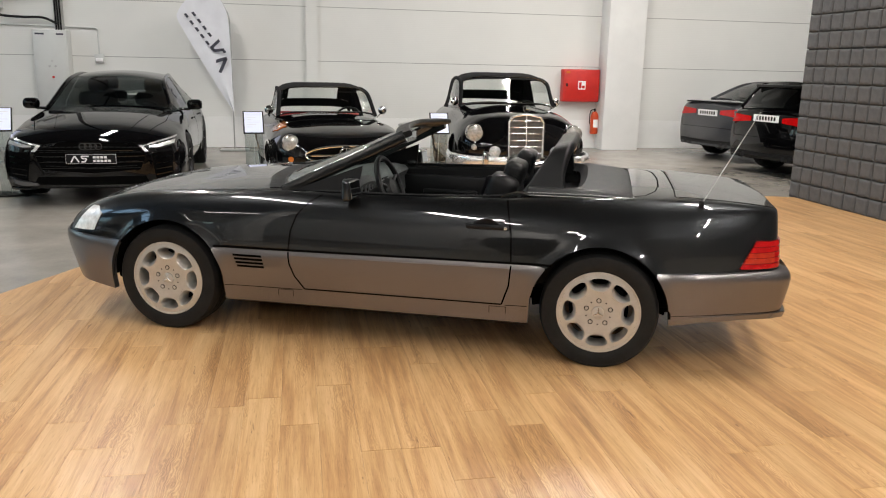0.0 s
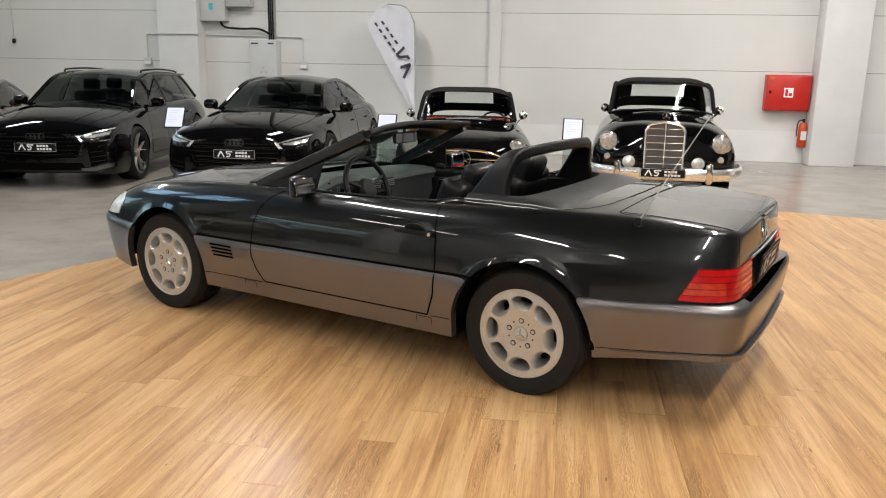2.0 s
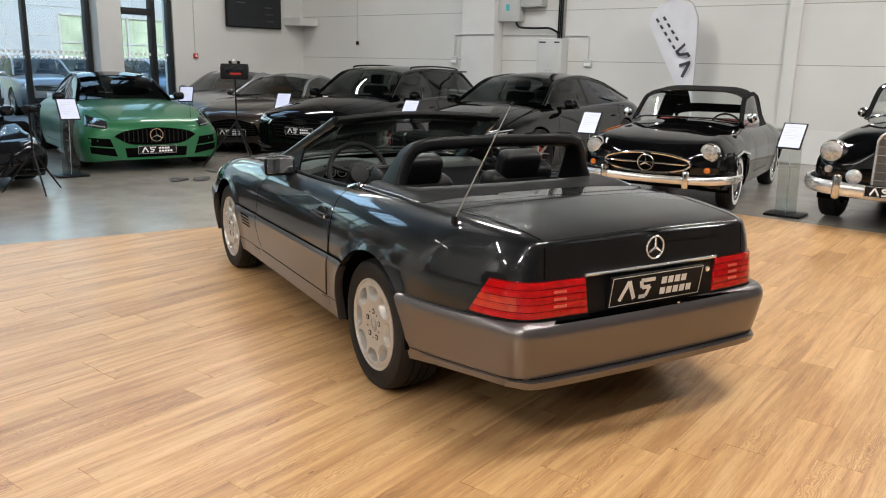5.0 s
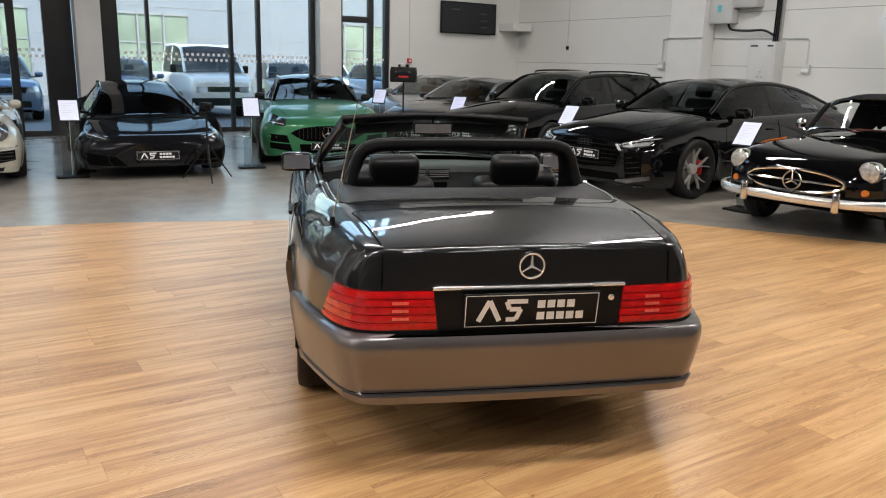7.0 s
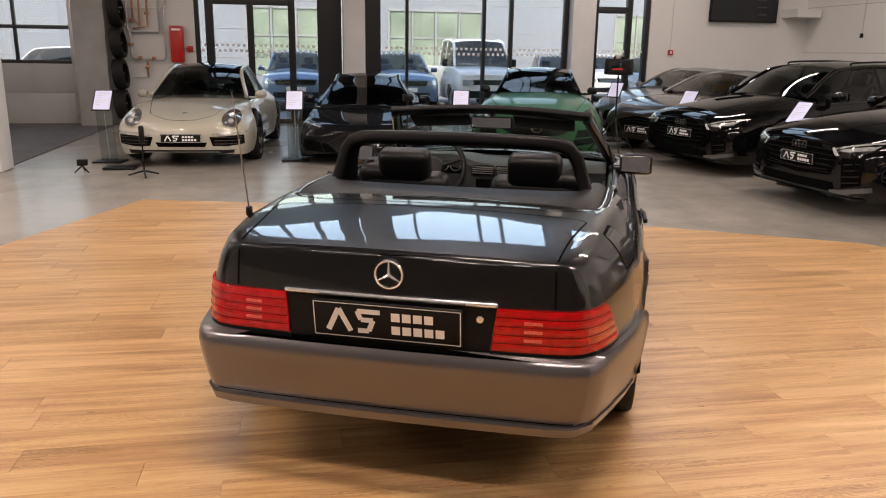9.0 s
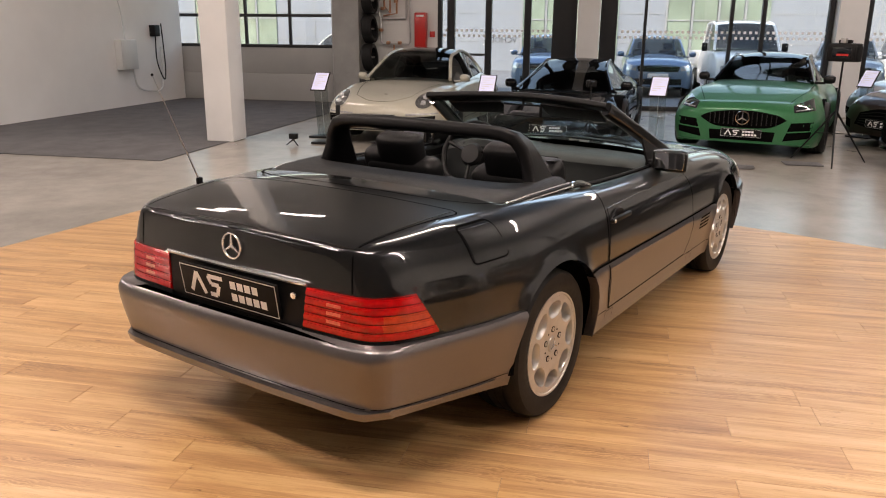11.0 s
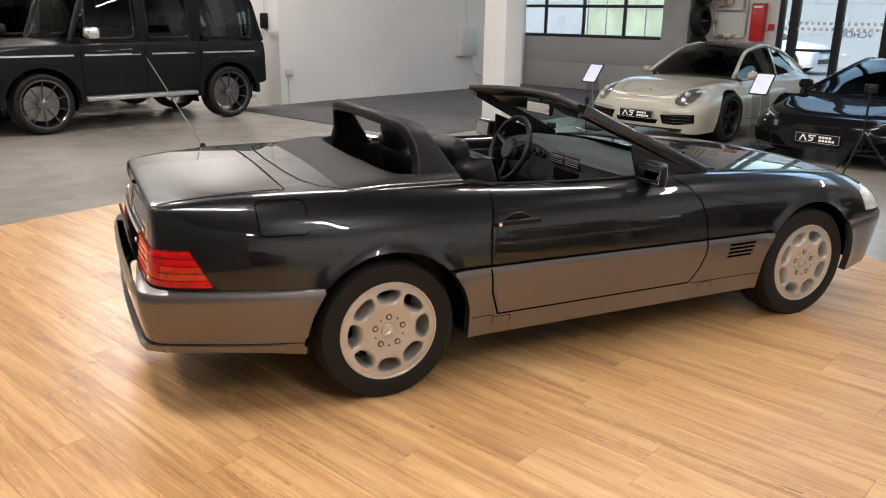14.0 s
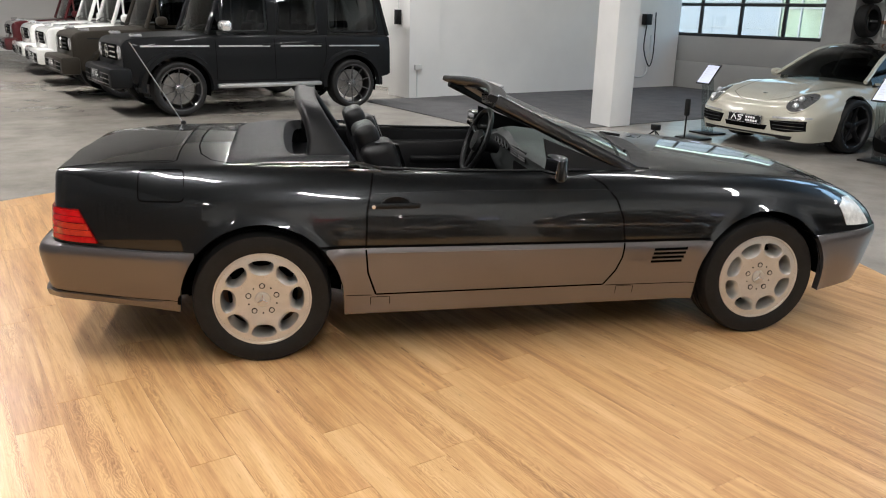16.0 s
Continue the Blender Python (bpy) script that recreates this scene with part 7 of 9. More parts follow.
                part("lamp_rib", sk.patch(s, [(xr, z + dz), (-2.165, z + dz)], [(xr - 0.009, z + dz + hh), (-2.16, z + dz + hh)], oo, 0.012, 14, 3), TAIL_AMBER if k in (1, 2) else TAIL, lamp)
            # paler patches put the brightness of the lamp's inner reflectors into the colour
            if 0 < k < 4:
                part("reflector", sk.patch("back", [(sg * 0.46, z + 0.008), (sg * 0.52, z + 0.008)], [(sg * 0.46, z + 0.019), (sg * 0.52, z + 0.019)], 0.0135, 0.004, 4, 2), TAIL_LIGHT, lamp)
        part("lamp_surround", sk.patch("back", [(sg * 0.35, 0.562), (sg * 0.69, 0.564)], [(sg * 0.35, 0.577), (sg * 0.69, 0.579)], 0.010, 0.03, 10, 2), BLACK, lamp)
        part("lamp_trim", sk.strip(s, [(-1.945, 0.576), (-2.16, 0.572)], 0.008, 0.01, 10), BLACK, lamp)
    # boot: star, plate recess, plate, chrome strip, lock
    part("boot_lid", sk.patch("top", [(-1.642, -0.595), (-2.147, -0.545)], [(-1.642, 0.595), (-2.147, 0.545)], 0.0025, 0.008, 16, 16), HERO_PAINT, car, "painted boot lid")
    part("plate_recess", sk.patch("back", [(-0.348, 0.574), (0.348, 0.574)], [(-0.368, 0.722), (0.368, 0.722)], 0.005, 0.03, 12, 4), BLACK, car)
    q = sk.at("back", 0, 0.65, 0.02)
    plate(car, Matrix.Translation((q.x, 0, 0.652)) @ Matrix.Rotation(radians(-8), 4, "Y") @ Matrix.Rotation(math.pi, 4, "Z"), 0.52, 0.135)
    bm = bmesh.new()
    tube(bm, [sk.at("back", y, 0.733, 0.010) for y in np.linspace(-0.37, 0.37, 15)], 0.0075, 8)
    part("chrome_strip", bm, POLISHED, car)
    bm = bmesh.new()
    ring_star(bm, sk.at("back", 0, 0.810, 0.008), 0.047, t=0.0042)
    part("badge", bm, POLISHED, car, "chrome ring star")
    bm = bmesh.new()
    qq = sk.at("back", -0.315, 0.685, 0.012)
    lathe(bm, [(0.012, 0), (0.012, -0.006), (0, -0.008)], 14, "x", Matrix.Translation(qq))
    part("boot_lock", bm, POLISHED, car)
    # bumper lip and seam
    sb = Skin(rear_bumper)
    part("bumper_lip", sb.patch("back", [(-0.70, 0.31), (0, 0.31), (0.70, 0.31)], [(-0.70, 0.340), (0, 0.340), (0.70, 0.340)], 0.026, 0.05, 24, 4), HERO_CLAD, rear_bumper)
    lines(car, sb, "back", [[(-0.70, 0.350), (0, 0.350), (0.70, 0.350)]], 0.004)
    for s in ("left", "right"):
        part("bumper_lip", sb.patch(s, [(-2.18, 0.31), (-1.70, 0.300)], [(-2.18, 0.342), (-1.70, 0.320)], 0.006, 0.02, 12, 3), HERO_CLAD, rear_bumper)
        lines(car, sb, s, [[(-1.62, 0.325), (-1.9, 0.338), (-2.215, 0.349)]], 0.003)
    # bumper joint under the boot
    part("bumper_joint", boxes(((-2.175, -0.58, 0.545), (-2.0, 0.58, 0.572)), bevel=0.005), MATT_BLACK, car)
    # fuel flap, on the right side
    lines(car, sk, "right", [[(x, z) for x, z in [(-1.675 + 0.098 * p, 0.834 - 0.062 * q_) for p, q_ in [(a, b) for a, b in rounded_rect(1, 1, 0.13)] + [(1, 0)]]]], 0.006)
    part("fuel_flap", sk.patch("right", [(-1.765, 0.78), (-1.585, 0.78)], [(-1.765, 0.886), (-1.585, 0.886)], 0.004, 0.01, 8, 8), HERO_PAINT, car, "painted fuel filler flap")
    # windscreen: pillars, header, glass, visors
    def ws(u, v):
        q = 1 - v * v
        return Vector((lerp(0.53, -0.10, u) + lerp(0.20, 0.10, u) * q, v * lerp(0.705, 0.562, u), lerp(0.872, 1.178, u) + lerp(0.03, 0.021, u) * q))
    bm = bmesh.new()
    grid(bm, [[ws(i / 10, -0.98 + 1.96 * k / 20) for k in range(21)] for i in range(11)])
    part("windscreen", bm, GLASS, car, "clear windscreen")
    for sg in (1, -1):
        bm = bmesh.new()
        d = (ws(1, sg) - ws(0, sg)).normalized()
        secs = []
        for i in range(9):
            u = -0.06 + 1.08 * i / 8
            secs.append((ws(u, sg), Vector((0, sg, 0.2)).normalized(), d.cross(Vector((0, 1, 0))).normalized(), 0.024, 0.034))
        loft_sections(bm, secs)
        part("windscreen_pillar", bm, HERO_PAINT, car)
        bm = bmesh.new()
        tube(bm, [ws(i / 8, sg * 0.965) + Vector((0.02, 0, 0.014)) for i in range(9)], 0.008, 6)
        part("pillar_trim", bm, BLACK, car)
        # sun visor
        bm = bmesh.new()
        box(bm, (0.0, -0.18, -0.009), (0.14, 0.18, 0.009), 0.008, 3, Matrix.Translation(ws(1, 0.55 * sg) + Vector((-0.01, 0, -0.018))) @ Matrix.Rotation(radians(sg * -3), 4, "X") @ Matrix.Rotation(radians(30), 4, "Y"))
        part("sun_visor", bm, LEATHER, car)
    bm = bmesh.new()
    secs = []
    for k in range(25):
        v = -1.02 + 2.04 * k / 24
        secs.append((ws(1.0, max(-1, min(1, v))) + Vector((-0.012, 0.562 * (v - max(-1, min(1, v))), 0.012)), Vector((0.94, 0, -0.34)), Vector((0.34, 0, 0.94)), 0.048, 0.017))
    loft_sections(bm, secs)
    part("windscreen_header", bm, LEATHER, car, "black windscreen header")
    bm = bmesh.new()
    box(bm, (-0.05, -0.13, 1.206), (0.045, 0.13, 1.222), 0.007, 2)
    part("header_latch", bm, STEEL_GREY, car)
    bm = bmesh.new()
    box(bm, (-0.012, -0.125, -0.035), (0.012, 0.125, 0.035), 0.012, 3, Matrix.Translation((0.0, 0, 1.135)) @ Matrix.Rotation(radians(8), 4, "Y"))
    tube(bm, [(0.005, 0, 1.15), (0.0, 0, 1.21)], 0.01, 8)
    mir = part("rear_view_mirror", bm, BLACK, car)
    part("mirror_glass", boxes(((-0.0165, -0.115, 1.107), (-0.0145, 0.115, 1.163))), MIRROR, mir, smooth=False)
    # cowl and wipers
    part("cowl", sk.patch("top", [(0.58, -0.68), (0.68, -0.4), (0.735, 0), (0.68, 0.4), (0.58, 0.68)], [(0.66, -0.70), (0.78, -0.4), (0.84, 0), (0.78, 0.4), (0.66, 0.70)], 0.006, 0.02, 24, 4), BLACK, car)
    bm = bmesh.new()
    tube(bm, [(0.80, 0.0, 0.925), (0.70, 0.05, 0.935), (0.60, -0.52, 0.925)], 0.009, 6)
    part("wiper", bm, BLACK, car)
    # roll bar
    bm = bmesh.new()
    secs = []
    path = [(-0.93, 0.605, 0.885, 0.13, 0.03), (-0.941, 0.586, 0.945, 0.1, 0.031), (-0.959, 0.565, 1.015, 0.072, 0.031), (-0.984, 0.541, 1.079, 0.058, 0.031), (-1.0, 0.505, 1.116, 0.055, 0.031), (-1.009, 0.453, 1.131, 0.055, 0.03), (-1.015, 0.363, 1.137, 0.056, 0.029), (-1.019, 0.191, 1.14, 0.056, 0.029), (-1.021, 0.0, 1.142, 0.056, 0.029)]
    pts = path + [(x, -y, z, a, b) for x, y, z, a, b in path[-2::-1]]
    c = [Vector(p[:3]) for p in pts]
    for i, p in enumerate(pts):
        d = (c[min(i + 1, len(c) - 1)] - c[max(i - 1, 0)]).normalized()
        u = Vector((1, 0, -0.25)).normalized()
        u = (u - d * u.dot(d)).normalized()
        secs.append((c[i], u, d.cross(u).normalized(), p[3], p[4]))
    loft_sections(bm, secs)
    part("roll_bar", bm, LEATHER, car, "black padded roll bar")
    # soft-top cover, a band round the back of the cabin
    outer = smooth_path([(-0.84, 0.695, 0), (-1.0, 0.69, 0), (-1.2, 0.68, 0), (-1.35, 0.65, 0), (-1.42, 0.53, 0), (-1.45, 0.3, 0), (-1.455, 0.0, 0)], 6)
    inner = smooth_path([(-0.84, 0.615, 0), (-0.95, 0.60, 0), (-1.02, 0.585, 0), (-1.065, 0.55, 0), (-1.085, 0.46, 0), (-1.095, 0.25, 0), (-1.10, 0.0, 0)], 6)
    rows = []
    for o, i_ in zip(outer, inner):
        row = []
        for k in range(9):
            v = k / 8
            p = o.lerp(i_, v)
            z = 0.905 + 0.034 * math.sin(math.pi * min(1, v * 1.7) / 2) ** 0.7 - (0.05 if k == 8 else 0)
            row.append(Vector((p.x, p.y, z)))
        rows.append([Vector((o.x, o.y + (0.004 if o.y > 0.1 else 0), 0.885))] + row)
    rows = rows + [[Vector((p.x, -p.y, p.z)) for p in r] for r in rows[-2::-1]]
    bm = bmesh.new()
    grid(bm, rows)
    part("soft_top_cover", bm, CANVAS_GREY, car, "dark grey soft-top cover panel")
    for off, mt, rr, zz in ((0.006, POLISHED, 0.004, 0.918), (0.018, BLACK, 0.007, 0.911), (0.029, POLISHED, 0.0035, 0.907)):
        for sg in (1, -1):
            bm = bmesh.new()
            tube(bm, [Vector((p.x - off * 0.3, sg * (p.y + off), zz - 0.012 * max(0, (-1.2 - p.x) / 0.17))) for p in outer if p.x > -1.37], rr, 6)
            part("cover_trim", bm, mt, car)
    bm = bmesh.new()
    back = [Vector((p.x - 0.012, p.y, 0.906)) for p in outer if p.x < -1.33]
    tube(bm, back + [Vector((p.x, -p.y, p.z)) for p in back[-2::-1]], 0.007, 6)
    part("cover_seal", bm, BLACK, car)
    for sg in (1, -1):
        bm = bmesh.new()
        tube(bm, smooth_path([(-0.86, sg * 0.70, 0.90), (-0.80, sg * 0.725, 0.915), (-0.70, sg * 0.735, 0.888)], 5), 0.012, 6)
        part("latch_trim", bm, CHROME, car)
    # rear shelf in the well
    part("rear_shelf", boxes(((-1.36, -0.62, 0.72), (-0.86, 0.62, 0.80)), bevel=0.02), LEATHER, car)
    # seats
    for sg in (1, -1):
        y0 = sg * 0.335
        t = Matrix.Translation((-0.50, y0, 0.405)) @ Matrix.Rotation(radians(-18), 4, "Y")
        bm = bmesh.new()
        box(bm, (-0.52, y0 - 0.25, 0.36), (0.0, y0 + 0.25, 0.53), 0.06, 4)
        seat = part("seat", bm, LEATHER, car, "black leather seat")
        bm = bmesh.new()
        box(bm, (-0.10, -0.235, 0.0), (0.05, 0.235, 0.47), 0.06, 4, t)
        box(bm, (-0.07, -0.265, 0.04), (0.09, -0.17, 0.42), 0.045, 4, t)
        box(bm, (-0.07, 0.17, 0.04), (0.09, 0.265, 0.42), 0.045, 4, t)
        box(bm, (-0.115, -0.225, 0.36), (0.035, 0.225, 0.56), 0.055, 4, t)
        box(bm, (-0.10, min(sg * 0.02, sg * 0.245), 0.34), (0.075, max(sg * 0.02, sg * 0.245), 0.605), 0.05, 4, t)
        part("backrest", bm, LEATHER, seat)
        bm = bmesh.new()
        box(bm, (-0.10, -0.135, 0.47), (0.02, 0.135, 0.69), 0.042, 4, t)
        part("headrest", bm, LEATHER, seat)
        bm = bmesh.new()
        tube(bm, [t @ Vector(q) for q in ((-0.02, sg * 0.20, 0.612), (0.085, sg * 0.195, 0.57), (0.095, sg * 0.15, 0.30), (0.10, sg * 0.24, 0.10))], 1, profile=[(-0.022, -0.002), (0.022, -0.002), (0.022, 0.002), (-0.022, 0.002)])
        part("seat_belt", bm, BLACK, seat)
    # dashboard, console, wheel, door trim
    bm = bmesh.new()
    rows = []
    for k in range(21):
        y = -0.68 + 1.36 * k / 20
        hood = 0.05 * math.exp(-((y - 0.36) / 0.2) ** 4)
        bowx = 0.16 * (1 - (y / 0.68) ** 2)
        rows.append([Vector((x + (bowx if x > 0.4 else 0), y, z)) for x, z in ((0.52, 0.845), (0.42, 0.872 + hood * 0.3), (0.28, 0.875 + hood * 0.9), (0.20, 0.862 + hood), (0.175, 0.835 + hood * 0.8), (0.20, 0.79), (0.19, 0.70), (0.23, 0.62), (0.32, 0.5))])
    grid(bm, rows)
    dash = part("dashboard", bm, DASH, car, "grey-black padded dashboard")
    part("instrument_panel", boxes(((0.187, 0.20, 0.80), (0.199, 0.53, 0.885)), bevel=0.01), MATT_BLACK, dash)
    bm = bmesh.new()
    for k in range(4):
        lathe(bm, [(0.034, 0), (0.034, -0.006), (0.03, -0.006)], 20, "x", Matrix.Translation((0.186, 0.25 + k * 0.078, 0.842)))
    part("dial_ring", bm, STEEL_GREY, dash)
    for k in range(2):
        y0 = 0.075 - k * 0.155
        bm = boxes(((0.18, y0 - 0.072, 0.79), (0.19, y0 + 0.072, 0.855)), bevel=0.006)
        v_ = part("air_vent", bm, BLACK, dash)
        for j in range(4):
            z = 0.803 + j * 0.013
            part("vent_slat", boxes(((0.176, y0 - 0.066, z - 0.002), (0.184, y0 + 0.066, z + 0.002))), STEEL_GREY, v_, smooth=False)
    for k in range(6):
        bm = bmesh.new()
        lathe(bm, [(0.011, 0), (0.011, -0.008), (0, -0.009)], 12, "x", Matrix.Translation((0.20, 0.10 - k * 0.045, 0.735)))
        part("switch", bm, STEEL_GREY if k % 2 else BLACK, dash)
    part("radio", boxes(((0.19, -0.14, 0.69), (0.215, 0.12, 0.765)), bevel=0.006), MATT_BLACK, dash)
    bm = bmesh.new()
    box(bm, (-0.62, -0.10, 0.34), (0.24, 0.10, 0.56), 0.03, 3)
    part("centre_console", bm, LEATHER, car)
    part("console_veneer", boxes(((-0.30, -0.085, 0.562), (0.16, 0.085, 0.572)), bevel=0.004), VENEER, car, "dark red-brown wood veneer")
    bm = bmesh.new()
    tube(bm, [(-0.05, 0, 0.56), (-0.06, 0, 0.66)], [0.012, 0.024], 10)
    part("gear_lever", bm, LEATHER, car)
    steering(car, 0.02, 0.36, 0.845, 0.197, 68, LEATHER, 0.017)
    for sg in (1, -1):
        part("door_trim", boxes(((-0.62, min(sg * 0.655, sg * 0.70), 0.58), (0.3, max(sg * 0.655, sg * 0.70), 0.80)), bevel=0.02), LEATHER, car)
        part("door_pull", boxes(((-0.35, min(sg * 0.63, sg * 0.66), 0.66), (0.05, max(sg * 0.63, sg * 0.66), 0.70)), bevel=0.012), LEATHER, car)
    # aerial
    bm = bmesh.new()
    tube(bm, [ANT0, ANT0 + (ANT1 - ANT0) * 0.6, ANT1], [0.0035, 0.0025, 0.0018], 6)
    mast = part("aerial", bm, STEEL_GREY, car)
    bm = bmesh.new()
    bmesh.ops.create_icosphere(bm, subdivisions=2, radius=0.006, matrix=Matrix.Translation(ANT1))
    part("aerial_tip", bm, BLACK, mast)
    bm = bmesh.new()
    box(bm, ANT0 - Vector((0.016, 0.011, 0.02)), ANT0 + Vector((0.014, 0.011, 0.022)), 0.009, 3)
    part("aerial_foot", bm, BLACK, mast)
    # wheels, wells, floor pan, exhaust
    for x in (FX, RX):
        for sg in (1, -1):
            # black barrel: shade behind the wheel's holes put into its colour
            w = wheel(car, x, sg * 0.748, 0.316, 0.222, 0.225, "eight", out=sg, barrel=BLACK, spin=22.5 if x > 0 and sg < 0 else 0)
            for k in range(10):
                a = math.pi / 2 + k * math.pi / 5
                o = Matrix.Translation((x + 0.066 * math.cos(a), sg * (0.748 + 0.1075), 0.316 + 0.066 * math.sin(a))) @ Matrix.Diagonal((1, sg, 1, 1))
                bm = bmesh.new()
                # matt black dots and rings on the face draw the shade of holes and recesses
                if k % 2:
                    lathe(bm, [(0.004, -0.004), (0.004, 0.0008), (0, 0.0008)], 8, "y", o)
                    part("vent_hole_shade", bm, MATT_BLACK, w)
                    continue
                lathe(bm, [(0.0135, -0.01), (0.0135, 0.0015), (0.0095, 0.0015), (0.0095, -0.004)], 14, "y", o)
                part("bolt_recess_shade", bm, MATT_BLACK, w)
                bm = bmesh.new()
                lathe(bm, [(0.0095, -0.01), (0.0095, 0.002), (0.006, 0.003), (0, 0.000)], 10, "y", o)
                part("wheel_bolt", bm, ALLOY, w)
            bm = bmesh.new()
            mw = Matrix.Translation((x, sg * (0.748 + 0.1155), 0.316)) @ Matrix.Rotation(radians(90 * sg), 4, "Z")
            for k in range(3):
                a = math.pi / 2 + k * 2 * math.pi / 3
                tube(bm, [mw @ Vector((0, 0, 0)), mw @ Vector((0, 0.028 * math.cos(a), 0.028 * math.sin(a)))], [0.0055, 0.002], 6)
            part("hub_star", bm, POLISHED, w)
    for a, r in ARCHES:
        for sg in (1, -1):
            bm = bmesh.new()
            o = Matrix.Translation((a, sg * 0.87, HUB)) @ Matrix.Diagonal((1, sg, 1, 1))
            lathe(bm, [(r - 0.004, 0.0), (r + 0.012, -0.01), (r + 0.014, -0.33), (0, -0.335)], 30, "y", o)
            bmesh.ops.delete(bm, geom=[f for f in bm.faces if f.calc_center_median().z < 0.285], context="FACES")
            part("wheel_housing", bm, MATT_BLACK, car)
    # unseen pan and boxes reach low and wide to block light under the car
    part("floor_pan", boxes(((-2.15, -0.66, 0.30), (1.9, 0.64, 0.36)), ((-0.85, -0.82, 0.20), (0.85, 0.82, 0.33)), ((-1.95, -0.5, 0.22), (-1.55, 0.45, 0.31)), ((-1.35, -0.6, 0.22), (-1.15, 0.6, 0.30)), ((0.84, -0.55, 0.2), (1.8, 0.55, 0.31)), bevel=0.02), MATT_BLACK, car)
    bm = bmesh.new()
    tube(bm, [(-1.6, -0.45, 0.31), (-2.12, -0.45, 0.335)], 0.028, 12)
    part("exhaust_pipe", bm, BRAKE, car)
    return car


HEAD_LENS = pmat("milky ribbed lamp glass", (0.72, 0.73, 0.72), 0.2, 0.1, coat=0.6, vary=0.25, scale=30, bump=0.3, bscale=90)
CANVAS_GREY = pmat("dark grey cover panel", (0.013, 0.013, 0.0135), 0.5, spec=0.3, vary=0.12, scale=14, bump=0.3, bscale=420)
DASH = pmat("grey-black padded vinyl", (0.05, 0.055, 0.055), 0.5, vary=0.1, scale=12, bump=0.3, bscale=380)
VENEER = pmat("red-brown veneer", (0.06, 0.018, 0.01), 0.2, coat=1, vary=0.4, scale=14)
TAIL_LIGHT = pmat("pale red reflector", (0.75, 0.10, 0.07), 0.2, coat=1, vary=0.2, scale=60)
TAIL_AMBER = pmat("amber-red lamp lens", (0.55, 0.03, 0.008), 0.12, coat=1, vary=0.2, scale=30)
ANT0, ANT1 = Vector((-1.745, 0.712, 0.9)), Vector((-2.005, 0.63, 1.388))
hero(pose(0.768, 5.047, 0, 0, 0, 157.8))

# ---- fittings on the walls ----
def pipe(bm, pts, r=0.012, n=8):
    return tube(bm, pts, r, n)


cab = thing("hydrant_cabinet", "red fire hydrant cabinet on the white wall", "cabinet")
part("body", boxes(((5.37, NY - 0.2, 0.955), (6.14, NY - 0.013, 1.6)), bevel=0.012), RED, cab)
part("cabinet_door", boxes(((5.39, NY - 0.212, 0.975), (6.12, NY - 0.2, 1.58)), bevel=0.005), RED, cab)
part("label", boxes(((5.68, NY - 0.2145, 1.2), (5.84, NY - 0.212, 1.37))), SIGN_WHITE, cab, "white pictogram label")
part("pictogram", boxes(((5.70, NY - 0.2165, 1.225), (5.75, NY - 0.2146, 1.345)), ((5.765, NY - 0.2165, 1.225), (5.82, NY - 0.2146, 1.28))), RED, cab, smooth=False)
part("label", boxes(((5.42, NY - 0.2145, 1.52), (5.5, NY - 0.212, 1.56))), AMBER, cab, "yellow label")
part("latch", boxes(((5.42, NY - 0.225, 1.26), (5.46, NY - 0.212, 1.32)), bevel=0.004), BLACK, cab)
ext = thing("fire_extinguisher", "red fire extinguisher hanging beside the column", "extinguisher")
bm = bmesh.new()
lathe(bm, [(0, 0), (0.07, 0.005), (0.08, 0.03), (0.08, 0.36), (0.06, 0.43), (0.025, 0.46), (0, 0.46)], 24, "z", Matrix.Translation((6.1, NY - 0.14, 0.3)))
part("cylinder", bm, pmat("orange-red enamel", (0.6, 0.07, 0.015), 0.35), ext)
bm = bmesh.new()
tube(bm, [(6.1, NY - 0.14, 0.76), (6.1, NY - 0.14, 0.82)], 0.02, 8)
tube(bm, smooth_path([(6.1, NY - 0.14, 0.8), (6.0, NY - 0.16, 0.76), (5.99, NY - 0.17, 0.5)], 5), 0.01, 6)
part("valve_hose", bm, BLACK, ext)
part("label", boxes(((6.05, NY - 0.223, 0.44), (6.15, NY - 0.2205, 0.6))), SIGN_WHITE, ext, smooth=False)

sw = thing("switch_cabinet", "tall light grey electric switch cabinet on the wall", "cabinet")
part("body", boxes(((-4.5, NY - 0.28, 0.7), (-3.93, NY - 0.001, 2.09)), bevel=0.01), BOX_GREY, sw)
part("cabinet_door", boxes(((-4.47, NY - 0.292, 0.74), (-3.96, NY - 0.28, 2.05)), bevel=0.006), BOX_GREY, sw)
for x, z, mt in ((-4.2, 1.55, STEEL_GREY), (-4.25, 1.46, STEEL_GREY), (-4.15, 1.46, STEEL_GREY), (-4.2, 1.27, RED)):
    bm = bmesh.new()
    lathe(bm, [(0.02, 0), (0.02, -0.012), (0, -0.014)], 14, "y", Matrix.Translation((x, NY - 0.292, z)))
    part("push_button", bm, mt, sw)
for x0, x1 in ((-4.45, -4.3), (-4.1, -3.98)):
    part("label", boxes(((x0, NY - 0.294, 2.0), (x1, NY - 0.292, 2.03))), SIGN_GREY, sw, smooth=False)
